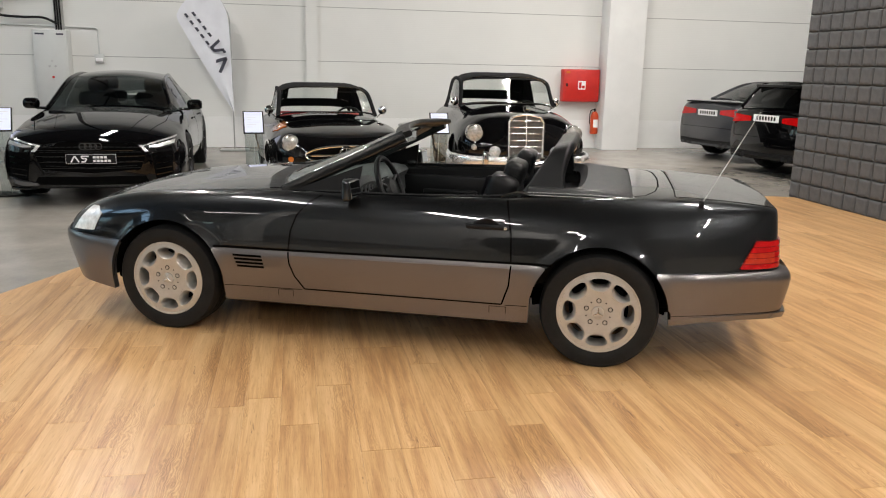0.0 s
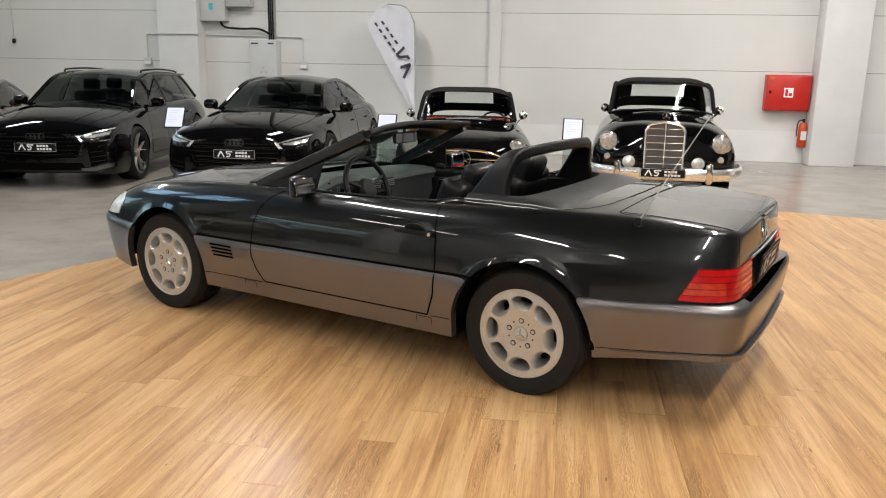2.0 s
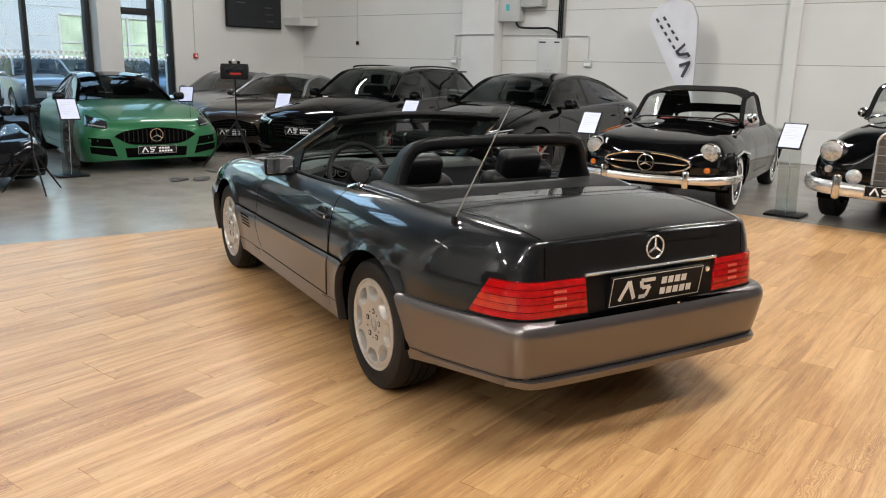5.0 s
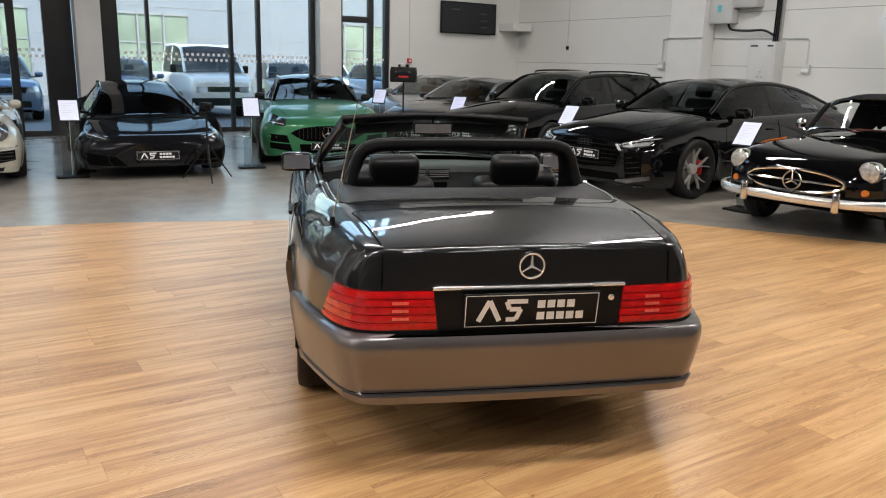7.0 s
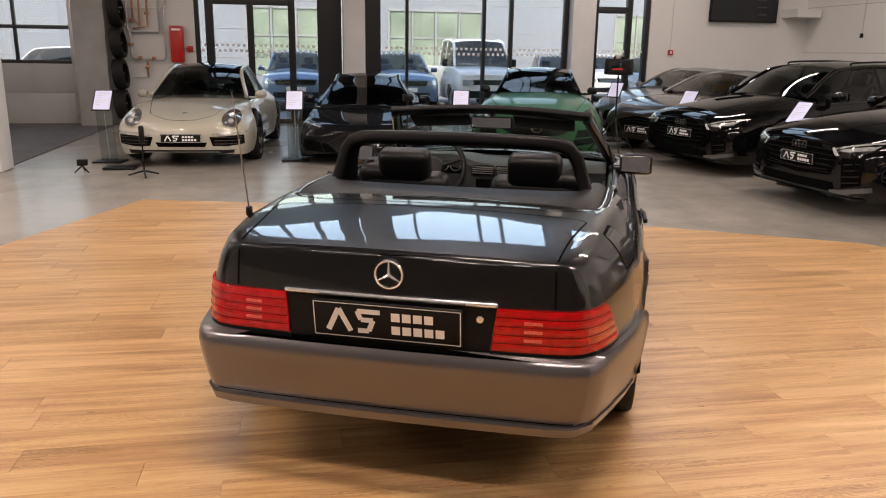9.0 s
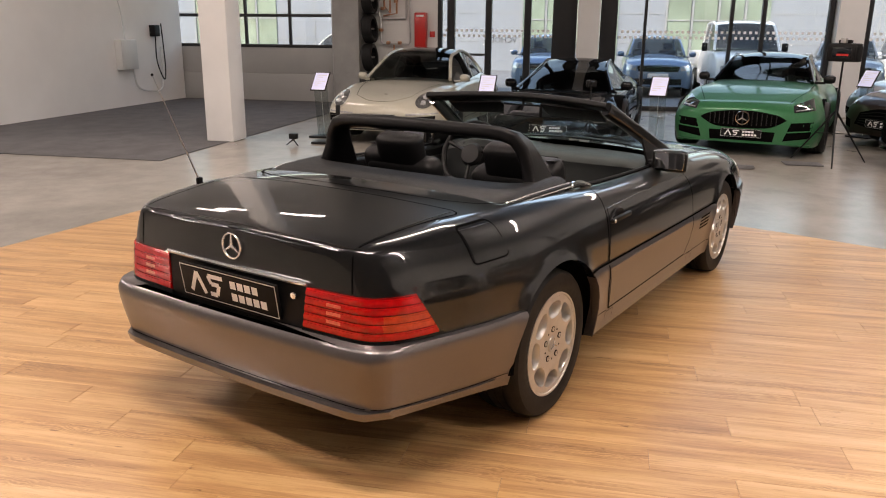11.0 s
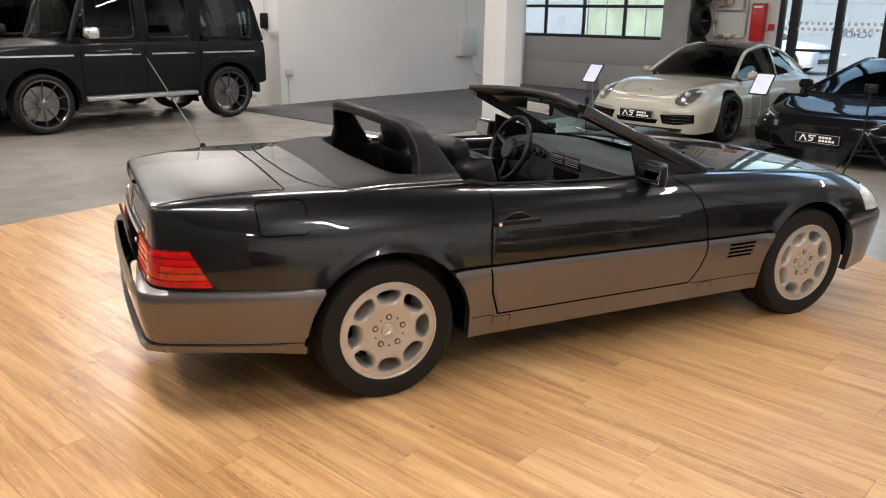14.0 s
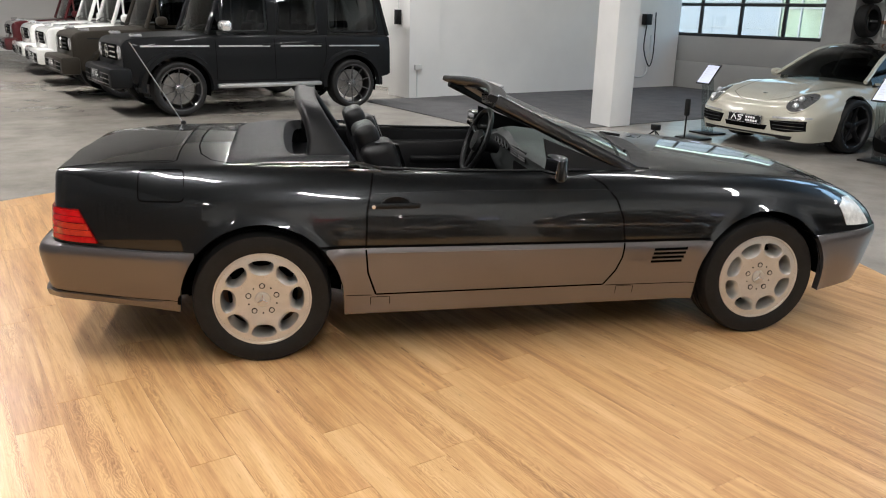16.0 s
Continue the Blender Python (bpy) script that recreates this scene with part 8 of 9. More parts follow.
for x0, x1, z0, z1, lb in ((-5.53, -5.0, 2.44, 3.1, "light grey meter box high on the wall"), (-4.98, -4.47, 2.72, 3.3, "light grey fuse box high on the wall")):
    mb = thing("meter_box", lb, "box")
    part("body", boxes(((x0, NY - 0.22, z0), (x1, NY - 0.001, z1)), bevel=0.012), BOX_GREY, mb)
    part("front_cover", boxes(((x0 + 0.03, NY - 0.23, z0 + 0.03), (x1 - 0.03, NY - 0.22, z1 - 0.03)), bevel=0.006), BOX_GREY, mb)
    if x0 < -5:
        part("sticker", boxes(((-5.33, NY - 0.2325, 2.65), (-5.24, NY - 0.23, 2.78))), pmat("cyan sticker", (0.1, 0.5, 0.55), 0.5), mb, smooth=False)
duct = thing("cable_duct", "grey steel cable duct up the wall", "duct")
part("channel", boxes(((-4.17, NY - 0.07, 2.09), (-4.02, NY - 0.001, CEILING)), bevel=0.005), STEEL_GREY, duct)
for x in (-4.14, -4.1, -4.06):
    bm = bmesh.new()
    pipe(bm, [(x, NY - 0.085, 2.09), (x, NY - 0.085, CEILING)], 0.014)
    part("cable", bm, BLACK, duct)
con = thing("cable_conduit", "grey plastic conduit along the wall with drops", "conduit")
bm = bmesh.new()
pipe(bm, [(-6.8, NY - 0.03, 1.72), (-6.8, NY - 0.03, 2.16), (-6.77, NY - 0.03, 2.18), (-6.42, NY - 0.03, 2.18)])
part("conduit_run", bm, BOX_GREY, con)
bm = bmesh.new()
pipe(bm, [(-6.4, NY - 0.375, 2.18), (-5.5, NY - 0.375, 2.18)])
part("conduit_run", bm, BOX_GREY, con)
bm = bmesh.new()
pipe(bm, [(-5.5, NY - 0.03, 2.18), (-3.5, NY - 0.03, 2.15), (-3.46, NY - 0.03, 2.12), (-3.46, NY - 0.03, 1.68)])
part("conduit_run", bm, BOX_GREY, con)
bm = bmesh.new()
tube(bm, smooth_path([(-5.15, NY - 0.1, 2.44), (-5.05, NY - 0.12, 2.33), (-4.7, NY - 0.12, 2.3), (-4.35, NY - 0.1, 2.3), (-4.12, NY - 0.09, 2.2)], 6), 0.022, 8)
part("loose_cable", bm, BLACK, con)
for x, z in ((-6.8, 1.64), (-3.46, 1.62)):
    so = thing("wall_socket", "white surface socket on the wall", "socket")
    part("housing", boxes(((x - 0.08, NY - 0.06, z - 0.08), (x + 0.08, NY - 0.001, z + 0.07)), bevel=0.01), BOX_GREY, so)
    part("lid", boxes(((x - 0.065, NY - 0.072, z - 0.06), (x + 0.065, NY - 0.06, z + 0.0)), bevel=0.006), SIGN_WHITE, so)
cordx = thing("pull_cord", "thin hanging pull cord with a small switch", "switch")
bm = bmesh.new()
pipe(bm, [(-9.82, NY - 0.02, 2.05), (-9.82, NY - 0.02, CEILING)], 0.008, 6)
part("cord", bm, BOX_GREY, cordx)
part("switch_body", boxes(((-9.85, NY - 0.05, 1.96), (-9.79, NY - 0.002, 2.05)), bevel=0.006), BLACK, cordx)

tv = thing("wall_screen", "black wall television with a dim menu in the corner", "television")
part("housing", boxes(((WX + 0.06, 13.05, 2.3), (WX + 0.11, 14.72, 3.06)), bevel=0.01), BLACK, tv)
part("screen", boxes(((WX + 0.108, 13.08, 2.33), (WX + 0.113, 14.69, 3.03))), SCREEN, tv, smooth=False)
part("bracket", boxes(((WX, 13.7, 2.5), (WX + 0.06, 14.1, 2.85))), BLACK, tv, smooth=False)
for y, z, w_ in ((13.35, 2.86, 0.25), (14.2, 2.78, 0.22), (14.2, 2.62, 0.25), (14.25, 2.46, 0.2)):
    part("menu_bar", boxes(((WX + 0.113, y, z), (WX + 0.1145, y + w_, z + 0.03))), SIGN_GREY, tv, smooth=False)
al = thing("fire_alarm_button", "small red fire alarm button on the wall", "alarm")
part("housing", boxes(((WX, 12.16, 1.55), (WX + 0.05, 12.27, 1.66)), bevel=0.008), RED, al)
part("button", boxes(((WX + 0.05, 12.19, 1.58), (WX + 0.055, 12.24, 1.63)), bevel=0.003), SIGN_WHITE, al)
bm = bmesh.new()
pipe(bm, [(WX + 0.02, 12.21, 1.66), (WX + 0.02, 12.21, 4.0)], 0.008, 6)
part("conduit", bm, BOX_GREY, al)

eb = thing("extinguisher_box", "narrow red extinguisher box by the entrance", "box")
part("body", boxes(((WX, 1.32, 1.25), (WX + 0.2, 1.57, 1.97)), bevel=0.015), RED, eb)
part("label", boxes(((WX + 0.2, 1.36, 1.88), (WX + 0.2025, 1.53, 1.92))), SIGN_WHITE, eb, smooth=False)
part("alarm_button", boxes(((WX, 1.63, 1.46), (WX + 0.05, 1.74, 1.58)), bevel=0.008), RED, eb)
hp = thing("heating_pipes", "copper and steel heating pipes with valves on the wall", "pipes")
px = WX + 0.09
for pts, r, mt in (([(px, 0.5, 4.0), (px, 0.5, 1.9), (px, 0.56, 1.84), (px, 1.1, 1.84), (px, 1.12, 1.88), (px, 1.12, 4.0)], 0.024, STEEL_GREY), ([(px, 0.62, 4.0), (px, 0.62, 2.1), (px, 0.75, 1.95), (px, 0.75, 4.0)], 0.022, COPPER), ([(px, 0.9, 4.0), (px, 0.9, 1.95), (px, 0.6, 1.9)], 0.022, COPPER), ([(px + 0.05, 0.55, 1.86), (px + 0.05, 0.55, 1.36), (px + 0.05, 0.6, 1.3), (px + 0.05, 1.18, 1.3), (px + 0.05, 1.22, 1.36), (px + 0.05, 1.22, 2.3), (px, 1.26, 2.4), (px, 1.26, 4.0)], 0.022, STEEL_GREY), ([(px + 0.05, 0.85, 1.3), (px + 0.05, 0.85, 0.95)], 0.02, COPPER), ([(px, 0.3, 2.3), (px, 1.28, 2.3)], 0.012, BOX_GREY), ([(px, 0.55, 0.95), (px, 0.85, 0.95)], 0.012, BOX_GREY)):
    bm = bmesh.new()
    pipe(bm, pts, r, 10)
    part("pipe", bm, mt, hp)
for y, z in ((0.56, 1.6), (0.72, 1.33), (0.85, 1.15), (0.98, 1.33), (0.6, 2.05), (0.9, 2.2)):
    bm = bmesh.new()
    box(bm, (px - 0.01, y - 0.04, z - 0.035), (px + 0.11, y + 0.04, z + 0.035), 0.02, 2)
    part("valve", bm, COPPER, hp)
bm = bmesh.new()
lathe(bm, [(0.035, 0), (0.035, 0.02), (0, 0.022)], 16, "x", Matrix.Translation((px + 0.06, 0.46, 1.98)))
part("gauge", bm, SIGN_WHITE, hp)
for k, z in enumerate((0.42, 1.02, 1.62, 2.22)):
    ty = thing("spare_tyre", "black tyre on the wall rack", "tyre", Matrix.Translation((WX + 0.36, 0.36, z)), "stacked spare tyres")
    bm = bmesh.new()
    lathe(bm, [(0.2, -0.1), (0.26, -0.115), (0.29, -0.1), (0.3, -0.06), (0.3, 0.06), (0.29, 0.1), (0.26, 0.115), (0.2, 0.1)], 36, "y", Matrix.Rotation(radians(5), 4, "X"))
    part("tyre", bm, RUBBER, ty)
    part("bracket", boxes(((-0.36, -0.02, -0.02), (-0.1, 0.02, 0.02))), STEEL_GREY, ty, smooth=False)

gb = thing("wall_junction_box", "light grey control box on the south wall", "box")
part("body", boxes(((-9.75, SY + 0.001, 0.76), (-9.2, SY + 0.16, 1.36)), bevel=0.012), BOX_GREY, gb)
part("front_cover", boxes(((-9.72, SY + 0.16, 0.79), (-9.23, SY + 0.17, 1.33)), bevel=0.006), BOX_GREY, gb)
bm = bmesh.new()
tube(bm, smooth_path([(-9.5, SY + 0.06, 1.36), (-9.45, SY + 0.05, 1.9), (-9.3, SY + 0.04, 2.6), (-9.3, SY + 0.04, 4)], 6), 0.012, 6)
tube(bm, smooth_path([(-9.7, SY + 0.06, 0.76), (-9.75, SY + 0.1, 0.4), (-10.2, SY + 0.12, 0.28), (-10.7, SY + 0.1, 0.35), (-10.8, SY + 0.06, 1.2)], 6), 0.02, 6)
part("cable", bm, BOX_GREY, gb)
kb = thing("door_control", "small black door control with coiled cable", "switch")
part("housing", boxes(((-10.7, SY + 0.001, 1.42), (-10.5, SY + 0.14, 1.66)), bevel=0.012), BLACK, kb)
bm = bmesh.new()
tube(bm, smooth_path([(-10.6, SY + 0.08, 1.42), (-10.55, SY + 0.1, 0.9), (-10.75, SY + 0.12, 0.5), (-10.9, SY + 0.08, 0.8), (-10.9, SY + 0.05, 1.7)], 6), 0.014, 6)
part("cable", bm, BLACK, kb)
ws_ = thing("wall_socket", "grey socket with a conduit on the white column", "socket")
part("housing", boxes(((-4.55, SY + 0.051, 0.53), (-4.4, SY + 0.11, 0.63)), bevel=0.008), BOX_GREY, ws_)
bm = bmesh.new()
pipe(bm, [(-4.46, SY + 0.07, 0.53), (-4.46, SY + 0.07, 0.02)], 0.011, 6)
part("conduit", bm, BOX_GREY, ws_)
ti = thing("intercom_box", "dark intercom box on the white column", "box")
part("housing", boxes(((-4.3, -4.75, 1.35), (-4.22, -4.6, 1.62)), bevel=0.01), BLACK, ti)
bm = bmesh.new()
pipe(bm, [(-4.28, -4.68, 1.62), (-4.28, -4.68, 3.5)], 0.01, 6)
part("cable", bm, BOX_GREY, ti)

# ---- flag banner ----
fl = thing("feather_flag", "white feather flag with dark sign by the wall", "flag")
FY = 15.0
left = [(-1.08, 0.70), (-1.35, 1.15), (-1.7, 1.76), (-2.02, 2.36), (-1.93, 2.55), (-1.8, 2.68), (-1.64, 2.75)]
right = [(-1.08, 0.70), (-1.085, 1.15), (-1.10, 1.7), (-1.11, 2.23), (-1.15, 2.5), (-1.24, 2.68), (-1.64, 2.75)]
bm = bmesh.new()
rows = []
for a, b in zip(resample(left, 24), resample(right, 24)):
    rows.append([Vector((lerp(a.x, b.x, u), FY + 0.03 * math.sin(u * 5 + a.y * 2.2) * (1 - abs(2 * u - 1)), lerp(a.y, b.y, u))) for u in np.linspace(0, 1, 9)])
grid(bm, rows)
part("cloth", bm, FABRIC, fl)
bm = bmesh.new()
tube(bm, smooth_path([(-1.09, FY + 0.012, 0.02), (-1.09, FY + 0.012, 0.7), (-1.10, FY + 0.012, 2.2), (-1.15, FY + 0.012, 2.5), (-1.3, FY + 0.012, 2.71), (-1.62, FY + 0.012, 2.76)], 6), 0.012, 8)
part("pole", bm, STEEL_GREY, fl)
part("foot", boxes(((-1.35, FY - 0.2, 0.0), (-0.83, FY + 0.2, 0.02)), bevel=0.005), STEEL_GREY, fl)


def flag_stroke(pts, t):
    bm = bmesh.new()
    p = [Vector((x, FY - 0.036, z)) for x, z in pts]
    for a, b in zip(p, p[1:]):
        d = (b - a).normalized()
        s = Vector((-d.z, 0, d.x)) * t / 2
        bm.faces.new([bm.verts.new(q) for q in (a + s + d * t * 0.3, b + s + d * t * 0.3, b - s + d * t * 0.3, a - s)])
    part("sign", bm, SIGN_GREY, fl, smooth=False)


flag_stroke([(-1.37, 1.60), (-1.18, 1.66), (-1.29, 1.42)], 0.055)
flag_stroke([(-1.28, 1.98), (-1.43, 1.84), (-1.38, 1.79), (-1.22, 1.81), (-1.20, 1.77)], 0.05)
for k in range(5):
    x, z = -1.86 + k * 0.085, 2.42 - k * 0.115
    flag_stroke([(x, z), (x + 0.045, z - 0.06)], 0.042)
    if k < 4:
        flag_stroke([(x + 0.13, z + 0.03), (x + 0.175, z - 0.03)], 0.042)


# ---- info stands, tripods ----
def info_stand(x, y, z, heading, bx, by, label):
    """A lit tablet on a clear stand; heading: the way the tablet faces."""
    st = thing("info_stand", label, "info stand", group="info stands")
    m = Matrix.Translation((x, y, z)) @ Matrix.Rotation(radians(heading), 4, "Z") @ Matrix.Rotation(radians(-38), 4, "Y")
    fr = part("tablet", box(bmesh.new(), (-0.008, -0.125, -0.165), (0.006, 0.125, 0.165), 0.006, 2, m), BLACK, st)
    part("page", box(bmesh.new(), (0.006, -0.108, -0.148), (0.0085, 0.108, 0.148), 0, 2, m), PAPER, fr, smooth=False)
    for k in range(6):
        part("text_bar", box(bmesh.new(), (0.0085, -0.08, 0.10 - k * 0.035), (0.0095, 0.08 - 0.05 * (k % 3), 0.108 - k * 0.035), 0, 2, m), BOX_GREY, fr, smooth=False)
    bm = bmesh.new()
    a = radians(heading)
    s = Vector((-math.sin(a), math.cos(a), 0)) * 0.11
    t0, b0 = Vector((x, y, z - 0.06)), Vector((bx, by, 0.02))
    f = [bm.verts.new(q) for q in (b0 - s, b0 + s, t0 + s, t0 - s)]
    d = Vector((math.cos(a), math.sin(a), 0)) * 0.01
    g = [bm.verts.new(v.co + d) for v in f]
    bm.faces.new(f), bm.faces.new(g[::-1])
    for k in range(4):
        bm.faces.new((f[k], f[(k + 1) % 4], g[(k + 1) % 4], g[k]))
    part("acrylic_panel", bm, ACRYLIC, st, smooth=False)
    bm = bmesh.new()
    tube(bm, [b0, t0], 0.004, 6)
    part("cable", bm, BOX_GREY, st)
    part("base_plate", box(bmesh.new(), (-0.17, -0.19, 0.0), (0.17, 0.19, 0.022), 0.004, 2, Matrix.Translation((bx, by, 0)) @ Matrix.Rotation(a, 4, "Z")), BLACK, st)


for x, y, z, h, dx, dy in ((-3.3, 9.84, 0.89, -78, 0.02, 0.1), (-0.47, 9.93, 0.87, -85, 0.0, 0.12), (1.87, 10.03, 0.87, -92, 0.0, 0.12), (-5.91, 9.73, 0.89, -60, 0.0, 0.1), (-8.23, 9.5, 0.92, -45, -0.05, 0.05), (-5.95, 6.2, 0.87, -14, -0.1, 0.02), (-5.88, 3.82, 0.85, -4, -0.12, 0.0), (-5.88, 1.3, 0.84, -6, -0.12, 0.0)):
    info_stand(x, y, z, h, x + dx, y + dy, "lit info tablet on a clear acrylic stand")


def tripod(name, label, x, y, h, spread, head):
    tp = thing(name, label, "tripod")
    for k in range(3):
        a = radians(90 + 120 * k + 20)
        bm = bmesh.new()
        foot, top = Vector((x + spread * math.cos(a), y + spread * math.sin(a), 0.008)), Vector((x, y, h * 0.52))
        tube(bm, [foot, foot.lerp(top, 0.5), top], [0.009, 0.012, 0.014], 8)
        part("leg", bm, BLACK, tp)
        bm = bmesh.new()
        tube(bm, [foot.lerp(top, 0.55), Vector((x, y, h * 0.3))], 0.006, 6)
        part("brace", bm, BLACK, tp)
    bm = bmesh.new()
    tube(bm, [(x, y, h * 0.28), (x, y, h)], 0.012, 8)
    part("column", bm, BLACK, tp)
    head(tp, x, y, h)
    return tp


def lamp_head(tp, x, y, h):
    m = Matrix.Translation((x, y, h)) @ Matrix.Rotation(radians(-45), 4, "Z")
    hd = part("work_lamp", box(bmesh.new(), (-0.06, -0.19, -0.02), (0.06, 0.19, 0.2), 0.02, 3, m), BLACK, tp, "black work lamp with red trim")
    part("lamp_grip", box(bmesh.new(), (-0.03, -0.08, 0.2), (0.03, 0.08, 0.24), 0.012, 3, m), BLACK, hd)
    part("lamp_side", box(bmesh.new(), (-0.062, 0.15, -0.015), (0.064, 0.194, 0.17), 0.012, 3, m), BLACK, hd)
    part("lamp_side", box(bmesh.new(), (-0.062, -0.194, -0.015), (0.064, -0.15, 0.17), 0.012, 3, m), BLACK, hd)
    part("lamp_front", box(bmesh.new(), (0.058, -0.12, 0.03), (0.066, 0.12, 0.15), 0.004, 2, m), SCREEN, hd)
    part("lamp_tag", box(bmesh.new(), (0.066, -0.06, 0.05), (0.068, 0.09, 0.075), 0, 2, m), RED, hd, smooth=False)
    part("lamp_clip", box(bmesh.new(), (0.02, -0.03, 0.2), (0.07, 0.04, 0.26), 0.006, 2, m), STEEL_GREY, hd)


def camera_head(tp, x, y, h):
    m = Matrix.Translation((x, y, h)) @ Matrix.Rotation(radians(20), 4, "Z")
    hd = part("photo_camera", box(bmesh.new(), (-0.035, -0.065, 0.0), (0.035, 0.065, 0.09), 0.012, 3, m), BLACK, tp)
    bm = bmesh.new()
    lathe(bm, [(0, 0.13), (0.03, 0.13), (0.035, 0.1), (0.035, 0.03)], 20, "x", m @ Matrix.Translation((0, 0, 0.045)))
    part("camera_lens", bm, BLACK, hd)


tripod("lamp_tripod", "black tripod with a work lamp on top", -5.29, 8.32, 1.28, 0.5, lamp_head)
tripod("camera_tripod", "black photo tripod with a small camera", -5.05, 5.3, 0.9, 0.36, camera_head)
ss = thing("selfie_stand", "black phone stand on a star foot", "stand")
bm = bmesh.new()
tube(bm, [(-4.65, 2.0, 0.02), (-4.65, 2.0, 0.45)], 0.01, 8)
part("column", bm, BLACK, ss)
part("grip", boxes(((-4.68, 1.97, 0.4), (-4.62, 2.03, 0.62)), bevel=0.02), BLACK, ss)
for k in range(3):
    a = radians(15 + 120 * k)
    bm = bmesh.new()
    tube(bm, [(-4.65, 2.0, 0.07), (-4.65 + 0.2 * math.cos(a), 2.0 + 0.2 * math.sin(a), 0.012)], [0.014, 0.01], 8)
    part("foot", bm, BLACK, ss)
sm = thing("mini_tripod", "small black desk tripod on the floor", "tripod")
for k in range(3):
    a = radians(60 + 120 * k)
    bm = bmesh.new()
    tube(bm, [(-5.0, 1.2, 0.09), (-5.0 + 0.1 * math.cos(a), 1.2 + 0.1 * math.sin(a), 0.008)], [0.011, 0.008], 8)
    part("leg", bm, BLACK, sm)
part("head", boxes(((-5.05, 1.14, 0.09), (-4.97, 1.26, 0.17)), bevel=0.012), BLACK, sm)
pd = thing("cable_pad", "flat black plastic tray on the floor", "tray")
part("tray", boxes(((-5.5, 1.38, 0.0), (-5.2, 1.78, 0.03)), bevel=0.01), BLACK, pd)
mt_ = thing("floor_mat", "small dark mat before the green car", "mat")
part("mat", boxes(((-5.3, 7.75, 0.0), (-5.0, 8.2, 0.012)), bevel=0.004), CARPET, mt_)
gl = thing("work_gloves", "crumpled work gloves lying on the concrete", "gloves")
for k, (x, y) in enumerate(((-4.75, 6.95), (-4.6, 7.2))):
    bm = bmesh.new()
    bmesh.ops.create_uvsphere(bm, u_segments=16, v_segments=8, radius=0.1)
    for v in bm.verts:
        v.co = Vector((v.co.x * 0.7, v.co.y * 1.2, max(v.co.z * 0.28, -0.018))) * (1 + 0.5 * noise.noise(v.co * 14 + Vector((k * 3, 0, 0))))
        v.co.z = max(v.co.z, -0.018)
        v.co += Vector((x, y, 0.019))
    part("glove", bm, CARPET, gl)

# ---- lamps under the ceiling ----
for lx, ly in LAMP_ROWS:
    cl = thing("ceiling_lamp", "long white linear ceiling lamp", "lamp", Matrix.Translation((lx, ly, LAMP_Z)), "ceiling lamps")
    part("housing", boxes(((-0.1, -1.62, 0.0), (0.1, 1.62, 0.06)), bevel=0.01), BOX_GREY, cl)
    for y in (-1.3, 1.3):
        bm = bmesh.new()
        tube(bm, [(0, y, 0.05), (0, y, CEILING - LAMP_Z + 0.004)], 0.006, 6)
        part("hanger", bm, STEEL_GREY, cl)

# ---- oak plank floor: planks run along the hall, cut along the floor's outline ----
def clip(poly, a, b):
    """The part of a polygon to the left of the line from a to b."""
    out = []
    for p, q in zip(poly, poly[1:] + poly[:1]):
        sp = (b[0] - a[0]) * (p[1] - a[1]) - (b[1] - a[1]) * (p[0] - a[0])
        sq = (b[0] - a[0]) * (q[1] - a[1]) - (b[1] - a[1]) * (q[0] - a[0])
        if sp >= 0:
            out.append(p)
        if (sp > 0) != (sq > 0) and sp != sq:
            t = sp / (sp - sq)
            out.append((p[0] + (q[0] - p[0]) * t, p[1] + (q[1] - p[1]) * t))
    return out


EDGE = [(-3.05, 2.28), (-1.1, 1.56), (1.2, 1.08), (2.6, 1.2), (6.5, 2.6), (6.5, 9.12), (4.4, 9.72), (1.3, 9.78), (-0.42, 8.62), (-1.3, 7.0), (-2.1, 5.3), (-2.7, 3.75)]
bm = bmesh.new()
low, high = [bm.verts.new((x, y, -0.003)) for x, y in EDGE], [bm.verts.new((x, y, 0.0035)) for x, y in EDGE]
bm.faces.new(high)
for k in range(len(EDGE)):
    j = (k + 1) % len(EDGE)
    bm.faces.new((low[k], low[j], high[j], high[k]))
wood_floor = tagged(part("wood_floor", bm, pmat("plank joint", (0.2, 0.11, 0.055), 0.7, vary=0.2), smooth=False), "honey oak plank display floor under the roadster", "floor", kind="structure")
PW, PL = 0.168, 1.22
ang = radians(90)
ux, uy = math.cos(ang), math.sin(ang)
shared = {}
def plank_mesh(poly):
    bm = bmesh.new()
    b0 = [bm.verts.new((x, y, 0)) for x, y in poly]
    b1 = [bm.verts.new((x, y, 0.0032)) for x, y in poly]
    cx, cy = sum(p[0] for p in poly) / len(poly), sum(p[1] for p in poly) / len(poly)
    b2 = [bm.verts.new((x + (cx - x) * 0.001 / max(abs(cx - x), 0.01), y + (cy - y) * 0.001 / max(abs(cy - y), 0.01), 0.004)) for x, y in poly]
    bm.faces.new(b2)
    for k in range(len(poly)):
        j = (k + 1) % len(poly)
        bm.faces.new((b0[k], b0[j], b1[j], b1[k]))
        bm.faces.new((b1[k], b1[j], b2[j], b2[k]))
    me = bpy.data.meshes.new("plank")
    bm.to_mesh(me)
    bm.free()
    me.materials.append(OAK)
    return me


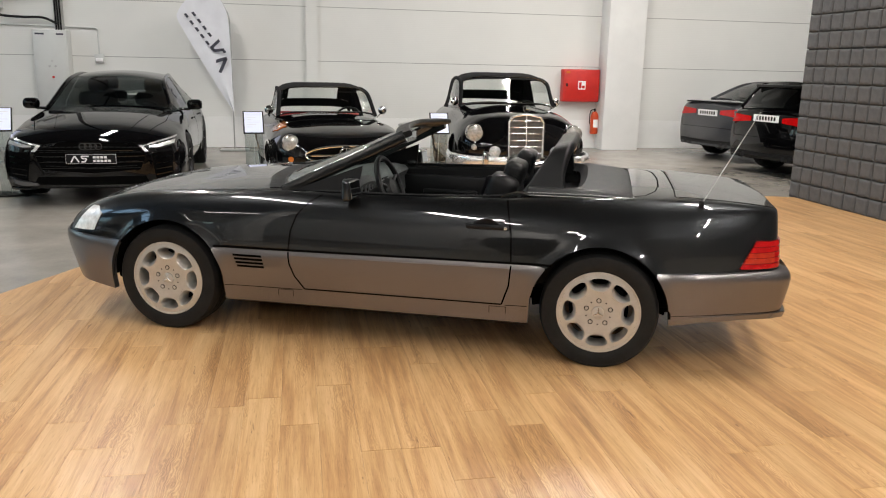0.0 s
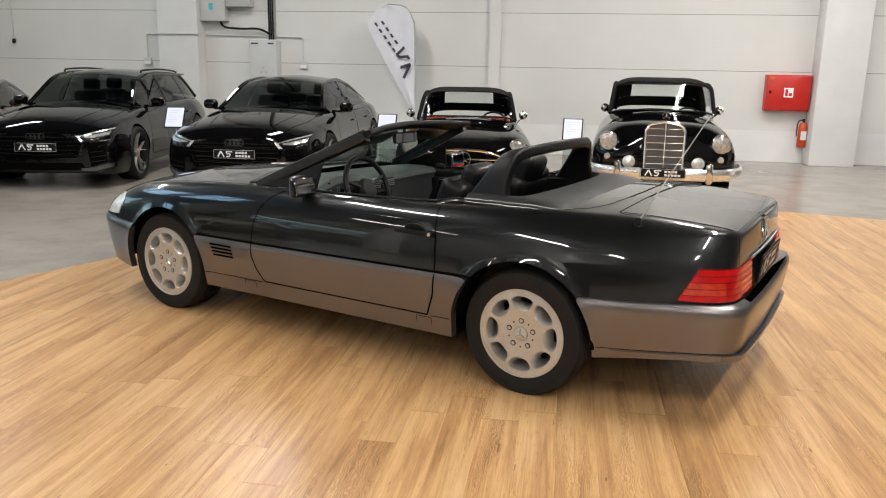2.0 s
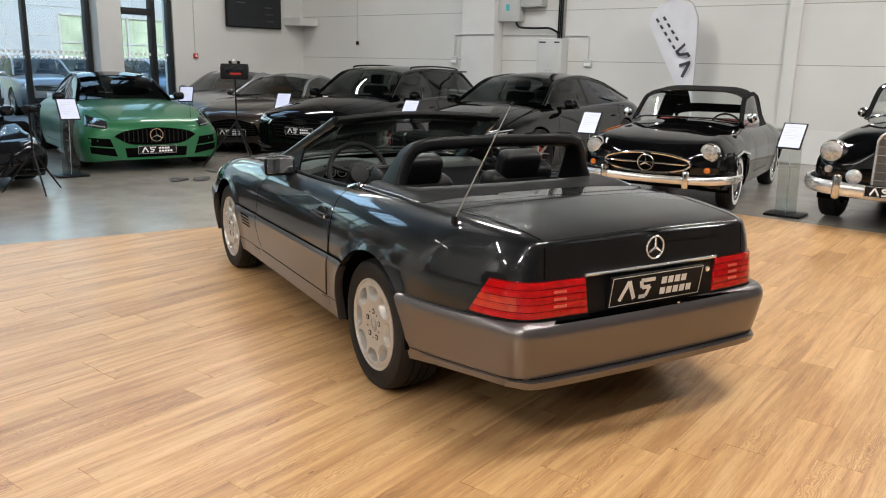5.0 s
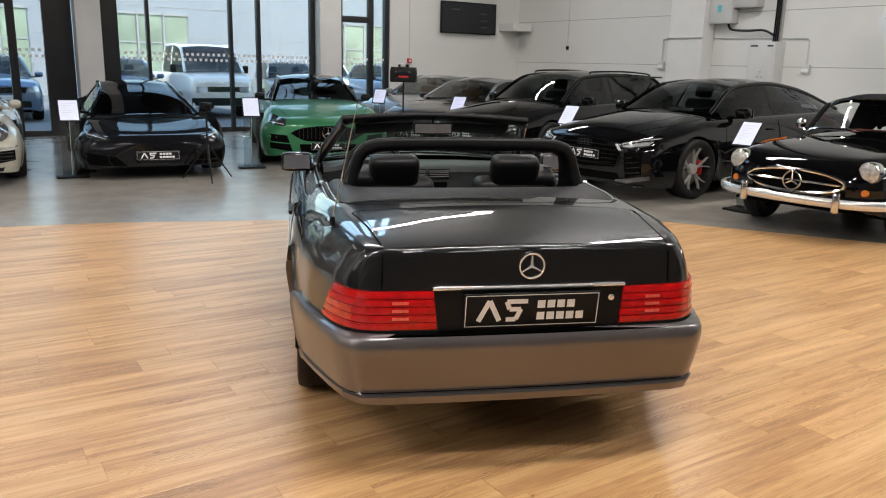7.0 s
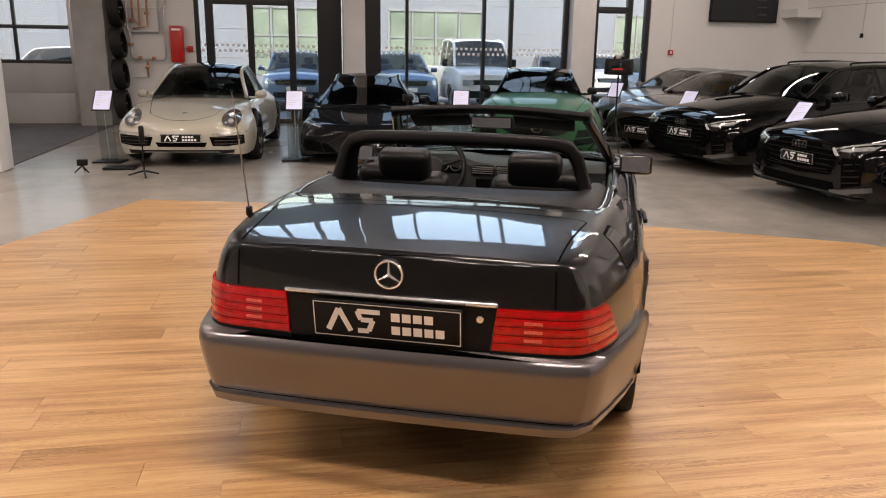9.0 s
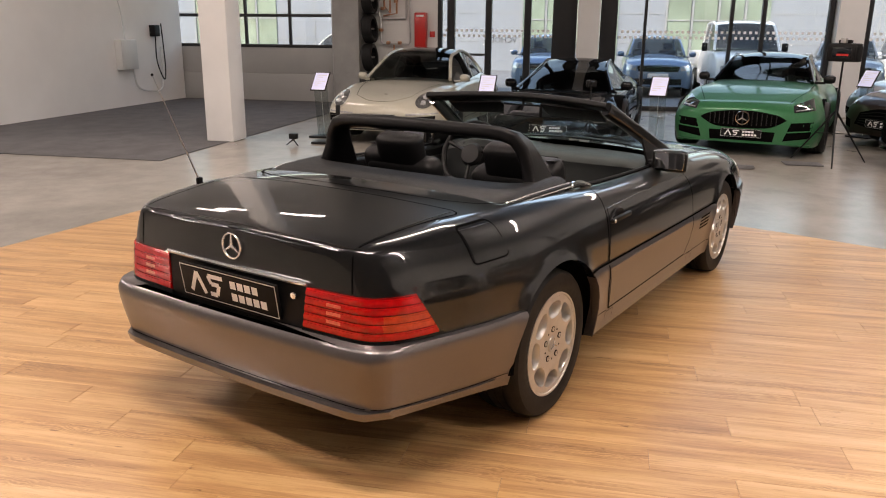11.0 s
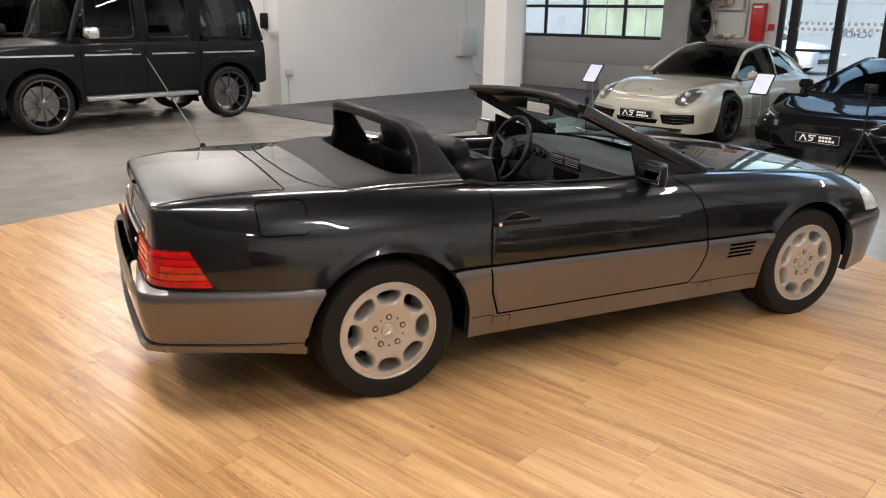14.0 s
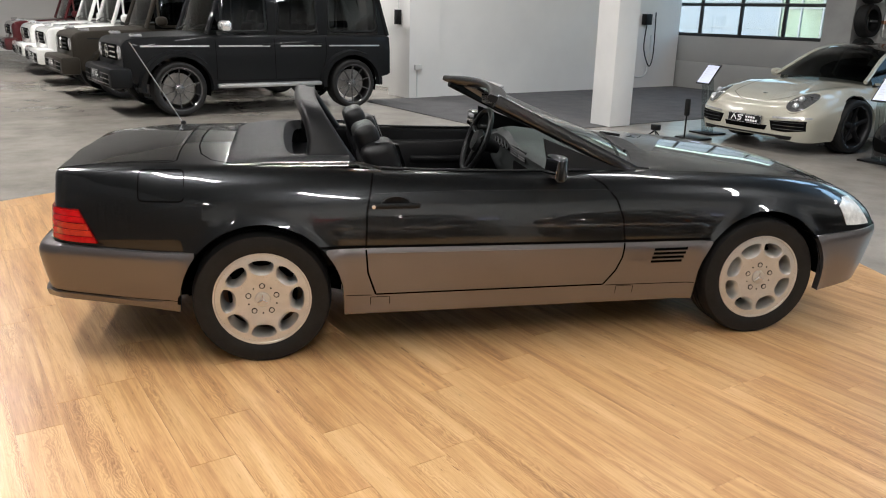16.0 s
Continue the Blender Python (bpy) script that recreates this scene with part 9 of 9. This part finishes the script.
rnd = random.Random(4)
for row in range(-40, 40):
    shift = rnd.random() * PL
    for k in range(-9, 12):
        u0, v0 = k * PL + shift, row * PW
        c = (u0 * ux - v0 * uy + 1.8, u0 * uy + v0 * ux + 5.4)
        if not (-4.5 < c[0] < 8 and -0.5 < c[1] < 11):
            continue
        rect = [(0.0007, 0.0002), (PL - 0.0007, 0.0002), (PL - 0.0007, PW - 0.0002), (0.0007, PW - 0.0002)]
        wr = [(c[0] + a * ux - b * uy, c[1] + a * uy + b * ux) for a, b in rect]
        cut = wr
        for a, b in zip(EDGE, EDGE[1:] + EDGE[:1]):
            cut = clip(cut, a, b)
            if len(cut) < 3:
                break
        if len(cut) < 3:
            continue
        if cut == wr:
            me = shared.setdefault("full", None) or plank_mesh(rect)
            shared["full"] = me
        else:
            loc = [((x - c[0]) * ux + (y - c[1]) * uy, -(x - c[0]) * uy + (y - c[1]) * ux) for x, y in cut]
            ok = [p for i, p in enumerate(loc) if math.hypot(p[0] - loc[i - 1][0], p[1] - loc[i - 1][1]) > 1e-4]
            if len(ok) < 3:
                continue
            me = plank_mesh(ok)
        ob = new("plank", me)
        ob.matrix_basis = pose(c[0], c[1], 0.0035, 0, 0, 90)
        ob.parent = wood_floor

# ---- padded squares of the acoustic wall ----
T = 0.21
bm = bmesh.new()
prof = [(0.0, 0.0), (0.0, 0.025), (0.012, 0.042), (0.035, 0.05)]
rows = []
for i, d in prof:
    a = T / 2 - 0.003 - i
    rows.append([Vector((-d, sy * a, sz * a)) for sy, sz in ((-1, -1), (1, -1), (1, 1), (-1, 1))])
vs = grid(bm, rows, close=True)
bm.faces.new(vs[-1])
bmesh.ops.recalc_face_normals(bm, faces=bm.faces)
tile_mesh = bpy.data.meshes.new("foam_square")
bm.to_mesh(tile_mesh)
bm.free()
tile_mesh.materials.append(FOAM)
foam_wall = bpy.data.objects["wall_acoustic"]
for j in range(16):
    for k in range(14):
        ob = new("foam_square", tile_mesh)
        ob.matrix_basis = Matrix.Translation((6.5, 9.24 - T * (j + 0.5), T * (k + 0.5)))
        ob.parent = foam_wall
